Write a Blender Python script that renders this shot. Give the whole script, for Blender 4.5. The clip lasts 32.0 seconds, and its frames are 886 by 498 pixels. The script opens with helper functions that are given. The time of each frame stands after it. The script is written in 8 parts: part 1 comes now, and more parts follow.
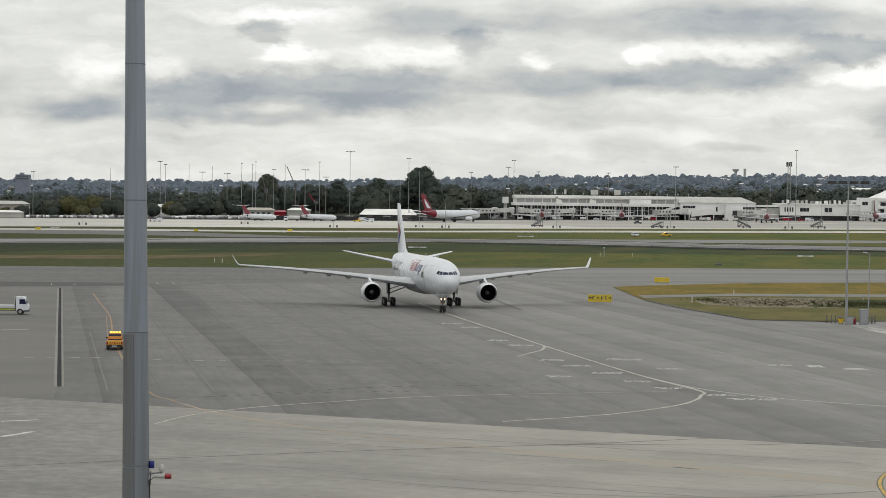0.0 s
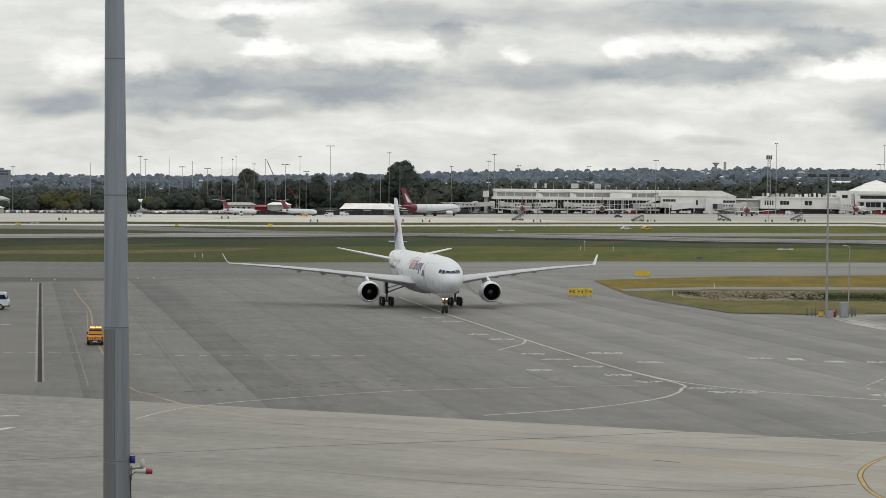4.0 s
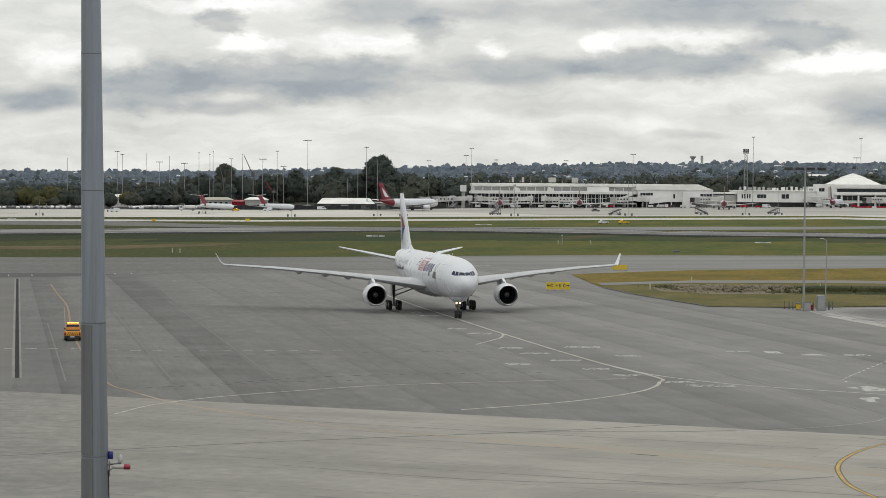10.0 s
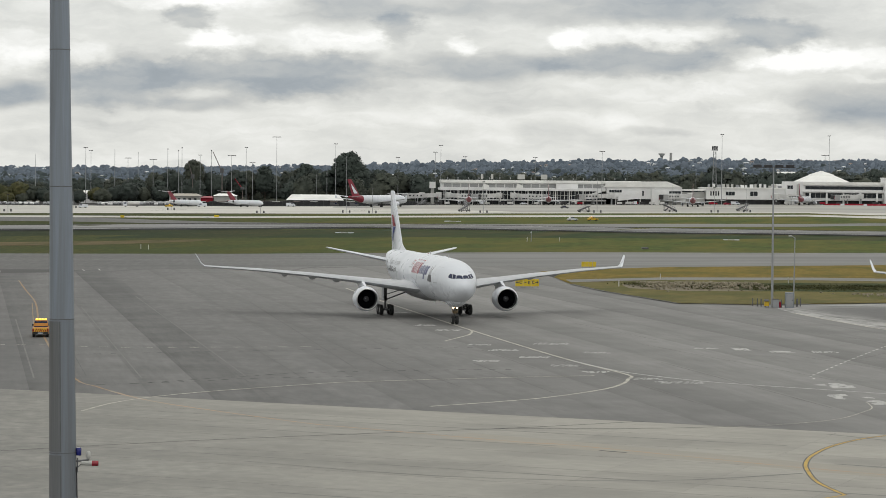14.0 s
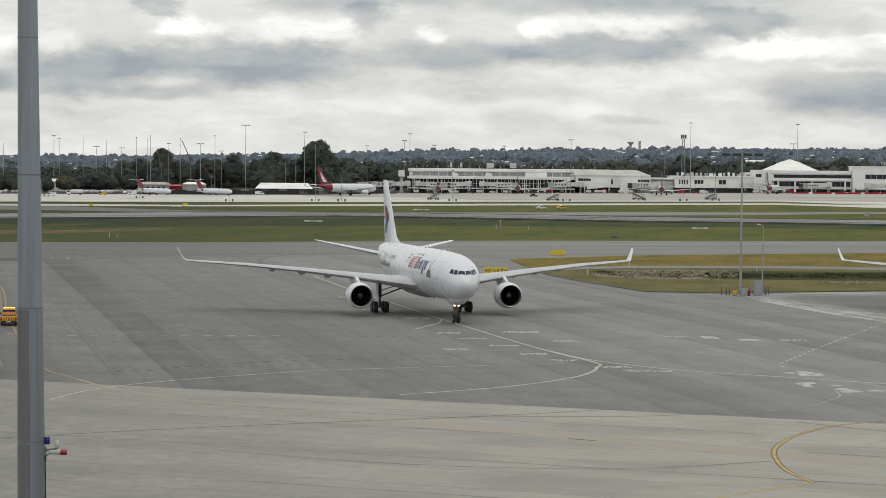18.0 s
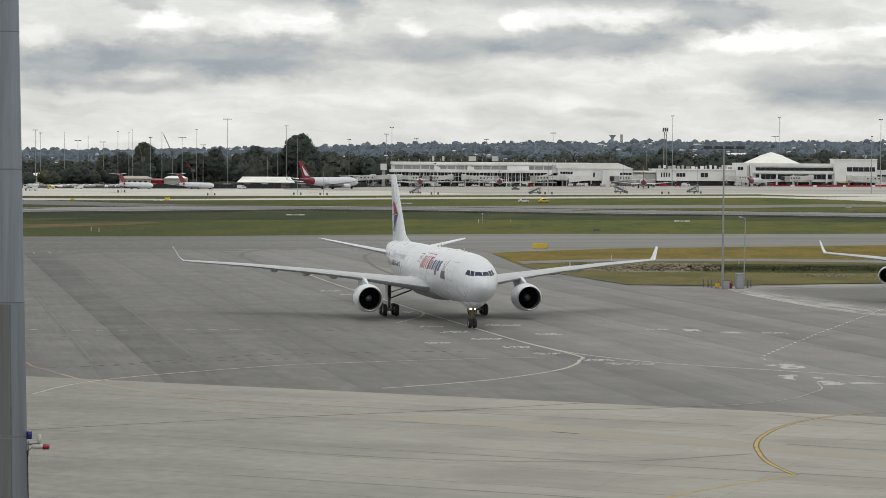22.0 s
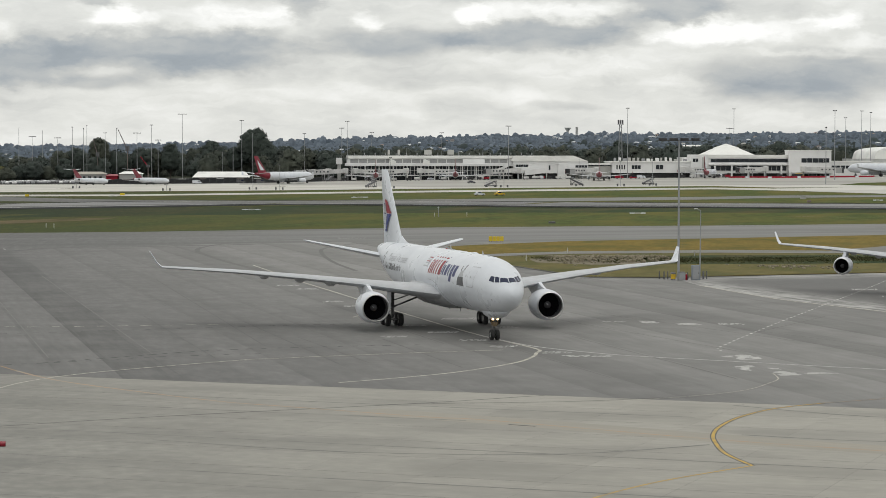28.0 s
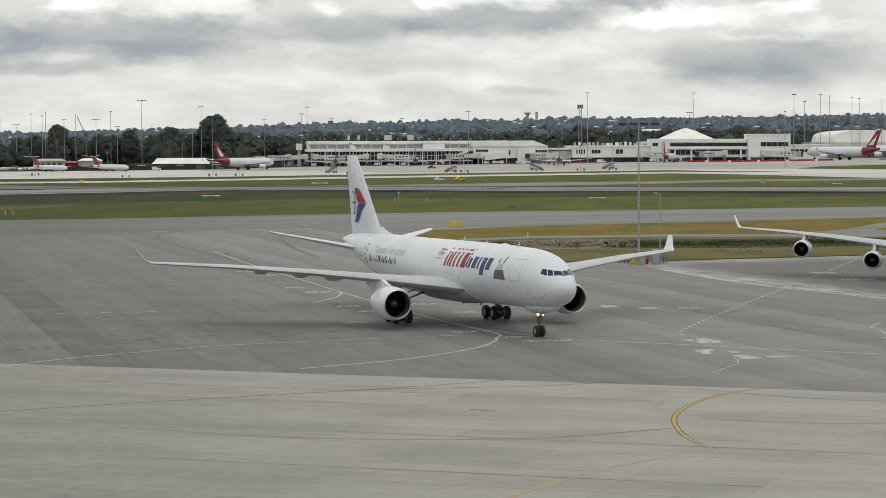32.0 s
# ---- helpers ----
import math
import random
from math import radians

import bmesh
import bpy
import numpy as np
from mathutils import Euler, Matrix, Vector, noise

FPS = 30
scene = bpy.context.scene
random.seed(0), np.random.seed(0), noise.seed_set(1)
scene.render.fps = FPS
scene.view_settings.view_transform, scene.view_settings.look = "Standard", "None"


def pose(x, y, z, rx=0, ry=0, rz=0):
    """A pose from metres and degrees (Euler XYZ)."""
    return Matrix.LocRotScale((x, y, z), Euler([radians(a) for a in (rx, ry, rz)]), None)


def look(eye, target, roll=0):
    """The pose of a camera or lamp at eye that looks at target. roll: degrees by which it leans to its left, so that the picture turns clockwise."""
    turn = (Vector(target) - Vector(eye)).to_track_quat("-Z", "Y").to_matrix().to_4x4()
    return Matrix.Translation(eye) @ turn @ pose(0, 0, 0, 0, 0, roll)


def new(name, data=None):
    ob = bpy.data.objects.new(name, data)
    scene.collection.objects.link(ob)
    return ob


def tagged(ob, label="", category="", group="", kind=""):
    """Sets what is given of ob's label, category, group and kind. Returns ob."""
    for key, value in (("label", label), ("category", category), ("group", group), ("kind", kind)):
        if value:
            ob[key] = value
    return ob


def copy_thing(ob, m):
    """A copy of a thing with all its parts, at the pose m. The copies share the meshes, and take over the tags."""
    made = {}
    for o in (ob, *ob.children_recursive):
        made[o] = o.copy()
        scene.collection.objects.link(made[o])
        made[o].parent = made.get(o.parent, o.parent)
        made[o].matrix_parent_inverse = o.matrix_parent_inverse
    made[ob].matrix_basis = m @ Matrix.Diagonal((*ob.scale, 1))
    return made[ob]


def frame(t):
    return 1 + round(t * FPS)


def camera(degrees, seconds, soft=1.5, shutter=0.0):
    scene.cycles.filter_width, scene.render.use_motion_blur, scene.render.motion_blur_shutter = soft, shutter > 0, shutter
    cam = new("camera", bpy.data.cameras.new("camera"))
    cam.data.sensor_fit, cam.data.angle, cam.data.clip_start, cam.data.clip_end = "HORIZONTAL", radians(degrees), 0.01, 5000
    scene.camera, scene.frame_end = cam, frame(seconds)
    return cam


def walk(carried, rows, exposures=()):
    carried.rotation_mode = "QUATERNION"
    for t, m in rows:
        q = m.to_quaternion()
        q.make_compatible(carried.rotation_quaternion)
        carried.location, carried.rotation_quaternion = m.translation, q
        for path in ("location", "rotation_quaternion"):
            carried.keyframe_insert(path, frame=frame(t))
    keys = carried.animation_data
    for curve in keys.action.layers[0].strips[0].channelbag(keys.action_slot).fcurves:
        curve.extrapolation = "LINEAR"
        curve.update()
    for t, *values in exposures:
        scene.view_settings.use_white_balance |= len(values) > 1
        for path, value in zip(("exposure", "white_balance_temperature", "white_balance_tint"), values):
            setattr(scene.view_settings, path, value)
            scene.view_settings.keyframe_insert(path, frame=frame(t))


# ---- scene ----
# ---- the camera on its high stand, panning slowly after the aircraft ----
EYE = (0.0, 0.0, 18.04)


def aim(pan, tilt, roll):
    a, b = radians(pan), radians(tilt)
    way = Vector((math.sin(a) * math.cos(b), math.cos(a) * math.cos(b), math.sin(b)))
    return look(EYE, Vector(EYE) + way * 100, roll)


PATH = [
    (0, -0.005, -1.311, 0.696), (0.5, 0.064, -1.361, 0.681), (1, 0.128, -1.406, 0.667), (1.5, 0.191, -1.435, 0.653),
    (2, 0.255, -1.447, 0.639), (2.5, 0.321, -1.449, 0.621), (3, 0.381, -1.447, 0.595), (3.5, 0.431, -1.445, 0.561),
    (5.5, 0.571, -1.496, 0.522), (6, 0.615, -1.512, 0.487), (6.5, 0.659, -1.521, 0.460), (7, 0.701, -1.525, 0.441),
    (7.5, 0.743, -1.528, 0.427), (8, 0.786, -1.537, 0.416), (8.5, 0.834, -1.551, 0.406), (9, 0.889, -1.566, 0.398),
    (9.5, 0.950, -1.576, 0.389), (10, 1.018, -1.582, 0.383), (10.5, 1.094, -1.590, 0.381), (11, 1.184, -1.603, 0.385),
    (11.5, 1.285, -1.619, 0.396), (12, 1.393, -1.632, 0.415), (12.5, 1.503, -1.640, 0.439), (13, 1.604, -1.645, 0.464),
    (13.5, 1.693, -1.650, 0.483), (14, 1.774, -1.657, 0.493), (14.5, 1.843, -1.669, 0.495), (16.5, 2.249, -1.830, 0.492),
    (17, 2.346, -1.883, 0.491), (17.5, 2.441, -1.916, 0.495), (18, 2.531, -1.933, 0.500), (18.5, 2.616, -1.947, 0.503),
    (19, 2.689, -1.964, 0.502), (19.5, 2.749, -1.980, 0.494), (20, 2.797, -1.989, 0.477), (20.5, 2.837, -1.996, 0.452),
    (21, 2.875, -2.014, 0.424), (21.5, 2.917, -2.047, 0.400), (22, 2.966, -2.089, 0.385), (22.5, 3.011, -2.129, 0.378),
    (23, 3.041, -2.150, 0.373), (23.5, 3.072, -2.151, 0.362), (24, 3.134, -2.140, 0.344), (24.5, 3.232, -2.122, 0.314),
    (25, 3.360, -2.102, 0.266), (25.5, 3.503, -2.080, 0.194), (27.5, 3.976, -2.191, 0.105), (28, 4.035, -2.242, 0.015),
    (28.5, 4.095, -2.288, -0.062), (29, 4.166, -2.332, -0.120), (29.5, 4.251, -2.371, -0.159), (30, 4.351, -2.408, -0.186),
    (30.5, 4.470, -2.448, -0.204), (31, 4.616, -2.496, -0.218), (31.5, 4.795, -2.549, -0.228), (32, 4.999, -2.602, -0.237),
]
cam = camera(21.366, 32.0, soft=0.6)
walk(cam, [(t, aim(a, b, c)) for t, a, b, c in PATH])

# ---- daylight: a broken overcast, the sun soft behind it ----
SUN_AZ, SUN_EL = radians(150), radians(66)  # behind the camera and to its right, high


def make_world():
    w = bpy.data.worlds.new("overcast_sky")
    scene.world = w
    w.use_nodes = True
    nt = w.node_tree
    nt.nodes.clear()
    N, L = nt.nodes.new, nt.links.new

    def math_node(op, a, b=None, clamp=False):
        n = N("ShaderNodeMath")
        n.operation, n.use_clamp = op, clamp
        for i, v in enumerate((a, b)):
            if v is None:
                continue
            if isinstance(v, (int, float)):
                n.inputs[i].default_value = v
            else:
                L(v, n.inputs[i])
        return n.outputs[0]

    co = N("ShaderNodeTexCoord").outputs["Generated"]
    sep = N("ShaderNodeSeparateXYZ")
    L(co, sep.inputs[0])
    x, y, z = sep.outputs
    # azimuth and elevation in degrees
    az = math_node("MULTIPLY", math_node("ARCTAN2", x, y), 57.2958)
    el = math_node("MULTIPLY", math_node("ARCSINE", z), 57.2958)
    flat = N("ShaderNodeCombineXYZ")
    L(az, flat.inputs[0])
    L(math_node("MULTIPLY", el, 2.0), flat.inputs[1])

    def fbm(scale, detail, rough, vec, dist=0.0):
        n = N("ShaderNodeTexNoise")
        n.inputs["Scale"].default_value, n.inputs["Detail"].default_value = scale, detail
        n.inputs["Roughness"].default_value, n.inputs["Distortion"].default_value = rough, dist
        L(vec, n.inputs["Vector"])
        return n

    def warped(scale, detail, rough, size):
        """The sky's plane with its points pushed about by noise, to tear the edges of the cloud masses."""
        sub = N("ShaderNodeVectorMath")
        sub.operation = "SUBTRACT"
        L(fbm(scale, detail, rough, flat.outputs[0]).outputs["Color"], sub.inputs[0])
        sub.inputs[1].default_value = (0.5, 0.5, 0.5)
        sca = N("ShaderNodeVectorMath")
        sca.operation = "MULTIPLY"
        L(sub.outputs[0], sca.inputs[0])
        sca.inputs[1].default_value = size
        add = N("ShaderNodeVectorMath")
        L(flat.outputs[0], add.inputs[0])
        L(sca.outputs[0], add.inputs[1])
        return add.outputs[0]

    soft_plane = warped(0.55, 4, 0.5, (2.2, 1.3, 0))
    torn_plane = warped(0.80, 8, 0.60, (2.0, 1.7, 0))
    level = N("ShaderNodeVectorMath")
    level.operation = "MULTIPLY"
    L(torn_plane, level.inputs[0])
    level.inputs[1].default_value = (0.5, 1.35, 1)
    total = math_node("MULTIPLY", math_node("SUBTRACT", fbm(0.35, 5, 0.55, soft_plane).outputs[0], 0.5), 0.46)
    total = math_node("ADD", total, math_node("MULTIPLY", math_node("SUBTRACT", fbm(1.1, 7, 0.55, level.outputs[0], 0.2).outputs[0], 0.5), 0.34))
    lumps = math_node("ADD", math_node("MULTIPLY", fbm(1.5, 6, 0.6, torn_plane, 0.5).outputs[0], 1.5), 0.25)
    for masses, plane, far, near, lumpy in ((DARK_SOFT, soft_plane, 1.4, 0.40, False), (DARK_TORN, torn_plane, 1.4, 0.50, False), (PALE_SOFT, soft_plane, 1.5, 0.2, False), (PALE_TORN, torn_plane, 1.45, 0.30, True)):
        for a, e, ra, re, val in masses:
            val *= 0.85 if lumpy else 0.92
            mp = N("ShaderNodeVectorMath")
            mp.operation = "SUBTRACT"
            L(plane, mp.inputs[0])
            mp.inputs[1].default_value = (a, e * 2.0, 0)
            dv = N("ShaderNodeVectorMath")
            dv.operation = "DIVIDE"
            L(mp.outputs[0], dv.inputs[0])
            dv.inputs[1].default_value = (ra, re * 2.0, 1)
            ln = N("ShaderNodeVectorMath")
            ln.operation = "LENGTH"
            L(dv.outputs[0], ln.inputs[0])
            mr = N("ShaderNodeMapRange")
            mr.interpolation_type = "SMOOTHSTEP"
            mr.inputs["From Min"].default_value, mr.inputs["From Max"].default_value = far, near
            mr.inputs["To Min"].default_value, mr.inputs["To Max"].default_value = 0, val
            L(ln.outputs["Value"], mr.inputs["Value"])
            total = math_node("ADD", total, math_node("MULTIPLY", mr.outputs[0], lumps) if lumpy else mr.outputs[0])
    # brighter overhead, paler towards the horizon
    up = N("ShaderNodeMapRange")
    for k, v in (("From Min", 3), ("From Max", 40), ("To Min", 0.0), ("To Max", 0.25)):
        up.inputs[k].default_value = v
    L(el, up.inputs["Value"])
    ramp = N("ShaderNodeValToRGB")
    cr = ramp.color_ramp
    cr.elements[0].position, cr.elements[0].color = 0.0, (0.236, 0.274, 0.312, 1)
    cr.elements[1].position, cr.elements[1].color = 1.0, (1.06, 1.06, 1.035, 1)
    for p, c in ((0.30, (0.372, 0.412, 0.450, 1)), (0.55, (0.60, 0.61, 0.595, 1)), (0.75, (0.795, 0.80, 0.765, 1))):
        k = cr.elements.new(p)
        k.color = c
    L(math_node("ADD", total, 0.735), ramp.inputs[0])
    gain = N("ShaderNodeVectorMath")
    gain.operation = "SCALE"
    L(ramp.outputs[0], gain.inputs[0])
    L(math_node("ADD", up.outputs[0], 1.0), gain.inputs["Scale"])
    sky = N("ShaderNodeTexSky")
    sky.sky_type, sky.sun_disc = "NISHITA", False
    sky.sun_elevation, sky.sun_rotation = SUN_EL, SUN_AZ
    clear = N("ShaderNodeBackground")
    clear.inputs["Strength"].default_value = 0.08
    L(sky.outputs[0], clear.inputs[0])
    cloud = N("ShaderNodeBackground")
    cloud.inputs["Strength"].default_value = 1.0
    L(gain.outputs[0], cloud.inputs[0])
    mix = N("ShaderNodeMixShader")
    mix.inputs[0].default_value = 0.93
    L(clear.outputs[0], mix.inputs[1])
    L(cloud.outputs[0], mix.inputs[2])
    out = N("ShaderNodeOutputWorld")
    L(mix.outputs[0], out.inputs[0])


# cloud masses: azimuth, elevation, half-width, half-height (degrees), brightening
DARK_SOFT = [
    (-8.74, 2.08, 1.31, 0.33, -0.3), (-4.28, 1.83, 1.03, 0.22, -0.22), (-0.99, 2.27, 2.07, 0.25, -0.1), (-0.45, 4.16, 1.86, 0.39, -0.26), (6.27, 4.25, 5.52, 0.44, -0.25),
    (7.36, 4.3, 2.21, 0.33, -0.1), (2.79, 2.82, 2.0, 0.34, -0.32), (8.46, 3.27, 0.9, 0.33, -0.22), (6.98, 1.21, 0.85, 0.11, -0.13), (0.66, 2.01, 0.76, 0.22, -0.11),
    (3.97, 1.89, 1.79, 0.19, -0.07), (-6.32, 1.33, 1.65, 0.14, -0.06), (12.91, 1.93, 3.0, 0.60, -0.32), (11.83, 1.63, 1.65, 0.28, -0.12), (13.85, 2.56, 1.52, 0.11, -0.1),
    (-12.7, 2.48, 1.93, 0.41, -0.25), (-9.0, 1.98, 2.0, 0.34, -0.2), (-6.8, 2.55, 2.6, 0.42, -0.12),
]
DARK_TORN = [
    (-6.05, 2.33, 1.59, 0.63, -0.36), (-2.09, 2.56, 2.83, 0.52, -0.36), (-4.39, 3.85, 0.66, 0.23, -0.3), (0.65, 3.63, 0.58, 0.36, -0.26), (6.56, 2.93, 2.28, 0.44, -0.34),
    (9.8, 3.59, 1.38, 0.34, -0.32),
]
PALE_SOFT = [
    (2.18, 1.58, 3.59, 0.23, 0.09), (-2.08, 1.51, 2.76, 0.19, 0.06), (6.03, 1.41, 0.97, 0.19, 0.1),
]
PALE_TORN = [
    (-3.87, 3.34, 0.77, 0.28, 0.42), (-4.01, 4.29, 2.0, 0.19, 0.3), (-0.86, 3.42, 1.49, 0.3, 0.28), (-8.54, 3.0, 0.85, 0.58, 0.24), (-6.7, 2.92, 0.62, 0.3, 0.26),
    (6.42, 3.51, 2.21, 0.26, 0.25), (4.8, 3.45, 0.52, 0.28, 0.36), (2.2, 3.29, 0.41, 0.18, 0.34), (10.28, 3.05, 1.49, 0.34, 0.27), (8.46, 2.43, 1.59, 0.34, 0.1),
    (11.15, 3.06, 2.07, 0.28, 0.25), (13.38, 3.14, 0.66, 0.28, 0.3), (13.18, 2.51, 1.52, 0.12, 0.18), (7.88, 2.13, 0.83, 0.22, 0.14), (9.8, 1.85, 0.83, 0.25, 0.1),
    (14.11, 2.76, 0.69, 0.17, 0.12), (-12.32, 3.69, 1.65, 0.41, 0.2),
]
make_world()
lamp = bpy.data.lights.new("sun", "SUN")
lamp.energy, lamp.angle, lamp.color = 0.5, radians(30), (1.0, 0.96, 0.90)
sun = new("sun", lamp)
sun.matrix_world = look((math.sin(SUN_AZ) * math.cos(SUN_EL) * 100, math.cos(SUN_AZ) * math.cos(SUN_EL) * 100, math.sin(SUN_EL) * 100), (0, 0, 0))
scene.view_settings.exposure = 0.0

# ---- materials ----
def mat(name, col, rough=0.6, metal=0.0, var=0.12, scale=0.6, fine=14.0, bump=0.0, spec=0.5, glow=None, second=None, world=False, island=0.0, stretch=None):
    """Base colour with broad stains and fine grain; second: a colour that the stains lean to."""
    m = bpy.data.materials.new(name)
    m.use_nodes = True
    nt = m.node_tree
    N, L = nt.nodes.new, nt.links.new
    b = nt.nodes["Principled BSDF"]
    b.inputs["Roughness"].default_value, b.inputs["Metallic"].default_value = rough, metal
    b.inputs["Specular IOR Level"].default_value = spec
    co = N("ShaderNodeNewGeometry").outputs["Position"] if world else N("ShaderNodeTexCoord").outputs["Object"]
    if stretch:
        mp = N("ShaderNodeMapping")
        mp.vector_type = "TEXTURE"
        mp.inputs["Rotation"].default_value = (0, 0, radians(stretch[0]))
        mp.inputs["Scale"].default_value = tuple(1 / v for v in stretch[1])
        L(co, mp.inputs[0])
        co = mp.outputs[0]
    big, small = N("ShaderNodeTexNoise"), N("ShaderNodeTexNoise")
    for n, s, d in ((big, scale, 5), (small, fine, 3)):
        n.inputs["Scale"].default_value, n.inputs["Detail"].default_value = s, d
        n.inputs["Roughness"].default_value = 0.62
        L(co, n.inputs["Vector"])
    c2 = second or tuple(v * (1 - 2.2 * var) for v in col)
    lo, hi = tuple(v * (1 - var) for v in col), tuple(min(1, v * (1 + var)) for v in col)
    m1 = N("ShaderNodeMix")
    m1.data_type = "RGBA"
    m1.inputs[6].default_value, m1.inputs[7].default_value = (*lo, 1), (*hi, 1)
    L(small.outputs[0], m1.inputs[0])
    st = N("ShaderNodeMapRange")
    for k, v in (("From Min", 0.43), ("From Max", 0.63), ("To Min", 0), ("To Max", 0.78)):
        st.inputs[k].default_value = v
    L(big.outputs[0], st.inputs[0])
    m2 = N("ShaderNodeMix")
    m2.data_type = "RGBA"
    L(st.outputs[0], m2.inputs[0])
    L(m1.outputs[2], m2.inputs[6])
    m2.inputs[7].default_value = (*c2, 1)
    colour = m2.outputs[2]
    if island:
        src = N("ShaderNodeNewGeometry").outputs["Random Per Island"] if island > 0 else N("ShaderNodeObjectInfo").outputs["Random"]
        rng = N("ShaderNodeMapRange")
        rng.inputs["To Min"].default_value, rng.inputs["To Max"].default_value = 1 - abs(island), 1 + abs(island)
        L(src, rng.inputs[0])
        mul = N("ShaderNodeVectorMath")
        mul.operation = "SCALE"
        L(colour, mul.inputs[0])
        L(rng.outputs[0], mul.inputs["Scale"])
        colour = mul.outputs[0]
    L(colour, b.inputs["Base Color"])
    rr = N("ShaderNodeMapRange")
    rr.inputs["To Min"].default_value, rr.inputs["To Max"].default_value = max(0.02, rough - 0.08), min(1, rough + 0.10)
    L(big.outputs[0], rr.inputs[0])
    L(rr.outputs[0], b.inputs["Roughness"])
    if bump:
        bp = N("ShaderNodeBump")
        bp.inputs["Strength"].default_value, bp.inputs["Distance"].default_value = 0.6, bump
        L(small.outputs[0], bp.inputs["Height"])
        L(bp.outputs[0], b.inputs["Normal"])
    if glow:
        b.inputs["Emission Color"].default_value, b.inputs["Emission Strength"].default_value = (*glow[0], 1), glow[1]
    return m


def lanes(m, turn, width, amount, edge=0.18, dirty=0.15):
    """Lay paving lanes of slightly different age over a material: strips along a direction."""
    nt = m.node_tree
    N, L = nt.nodes.new, nt.links.new
    b = nt.nodes["Principled BSDF"]
    old = b.inputs["Base Color"].links[0].from_socket
    mp = N("ShaderNodeMapping")
    mp.vector_type = "TEXTURE"
    mp.inputs["Rotation"].default_value = (0, 0, radians(turn))
    mp.inputs["Scale"].default_value = (width, 60, 1)
    L(N("ShaderNodeNewGeometry").outputs["Position"], mp.inputs[0])
    sx = N("ShaderNodeSeparateXYZ")
    L(mp.outputs[0], sx.inputs[0])
    fl = N("ShaderNodeMath")
    fl.operation = "FLOOR"
    L(sx.outputs[0], fl.inputs[0])
    wn = N("ShaderNodeTexWhiteNoise")
    wn.noise_dimensions = "1D"
    L(fl.outputs[0], wn.inputs["W"])
    fr = N("ShaderNodeMath")
    fr.operation = "FRACT"
    L(sx.outputs[0], fr.inputs[0])
    seam = N("ShaderNodeMapRange")
    for k, v in (("From Min", 0.0), ("From Max", 0.30), ("To Min", -edge), ("To Max", 0.0)):
        seam.inputs[k].default_value = v
    L(fr.outputs[0], seam.inputs[0])
    rng = N("ShaderNodeMapRange")
    rng.inputs["To Min"].default_value, rng.inputs["To Max"].default_value = 1 - amount, 1 + amount
    L(wn.outputs["Value"], rng.inputs[0])
    # stains and patches that lie across the lanes
    spot = N("ShaderNodeTexNoise")
    spot.inputs["Scale"].default_value, spot.inputs["Detail"].default_value, spot.inputs["Roughness"].default_value = 0.11, 6, 0.66
    L(N("ShaderNodeNewGeometry").outputs["Position"], spot.inputs["Vector"])
    dirt = N("ShaderNodeMapRange")
    for k, v in (("From Min", 0.36), ("From Max", 0.66), ("To Min", 0.8 * dirty), ("To Max", -dirty)):
        dirt.inputs[k].default_value = v
    L(spot.outputs[0], dirt.inputs[0])
    both = N("ShaderNodeMath")
    L(seam.outputs[0], both.inputs[0])
    L(dirt.outputs[0], both.inputs[1])
    ad = N("ShaderNodeMath")
    L(rng.outputs[0], ad.inputs[0])
    L(both.outputs[0], ad.inputs[1])
    mul = N("ShaderNodeVectorMath")
    mul.operation = "SCALE"
    L(old, mul.inputs[0])
    L(ad.outputs[0], mul.inputs["Scale"])
    L(mul.outputs[0], b.inputs["Base Color"])
    return m


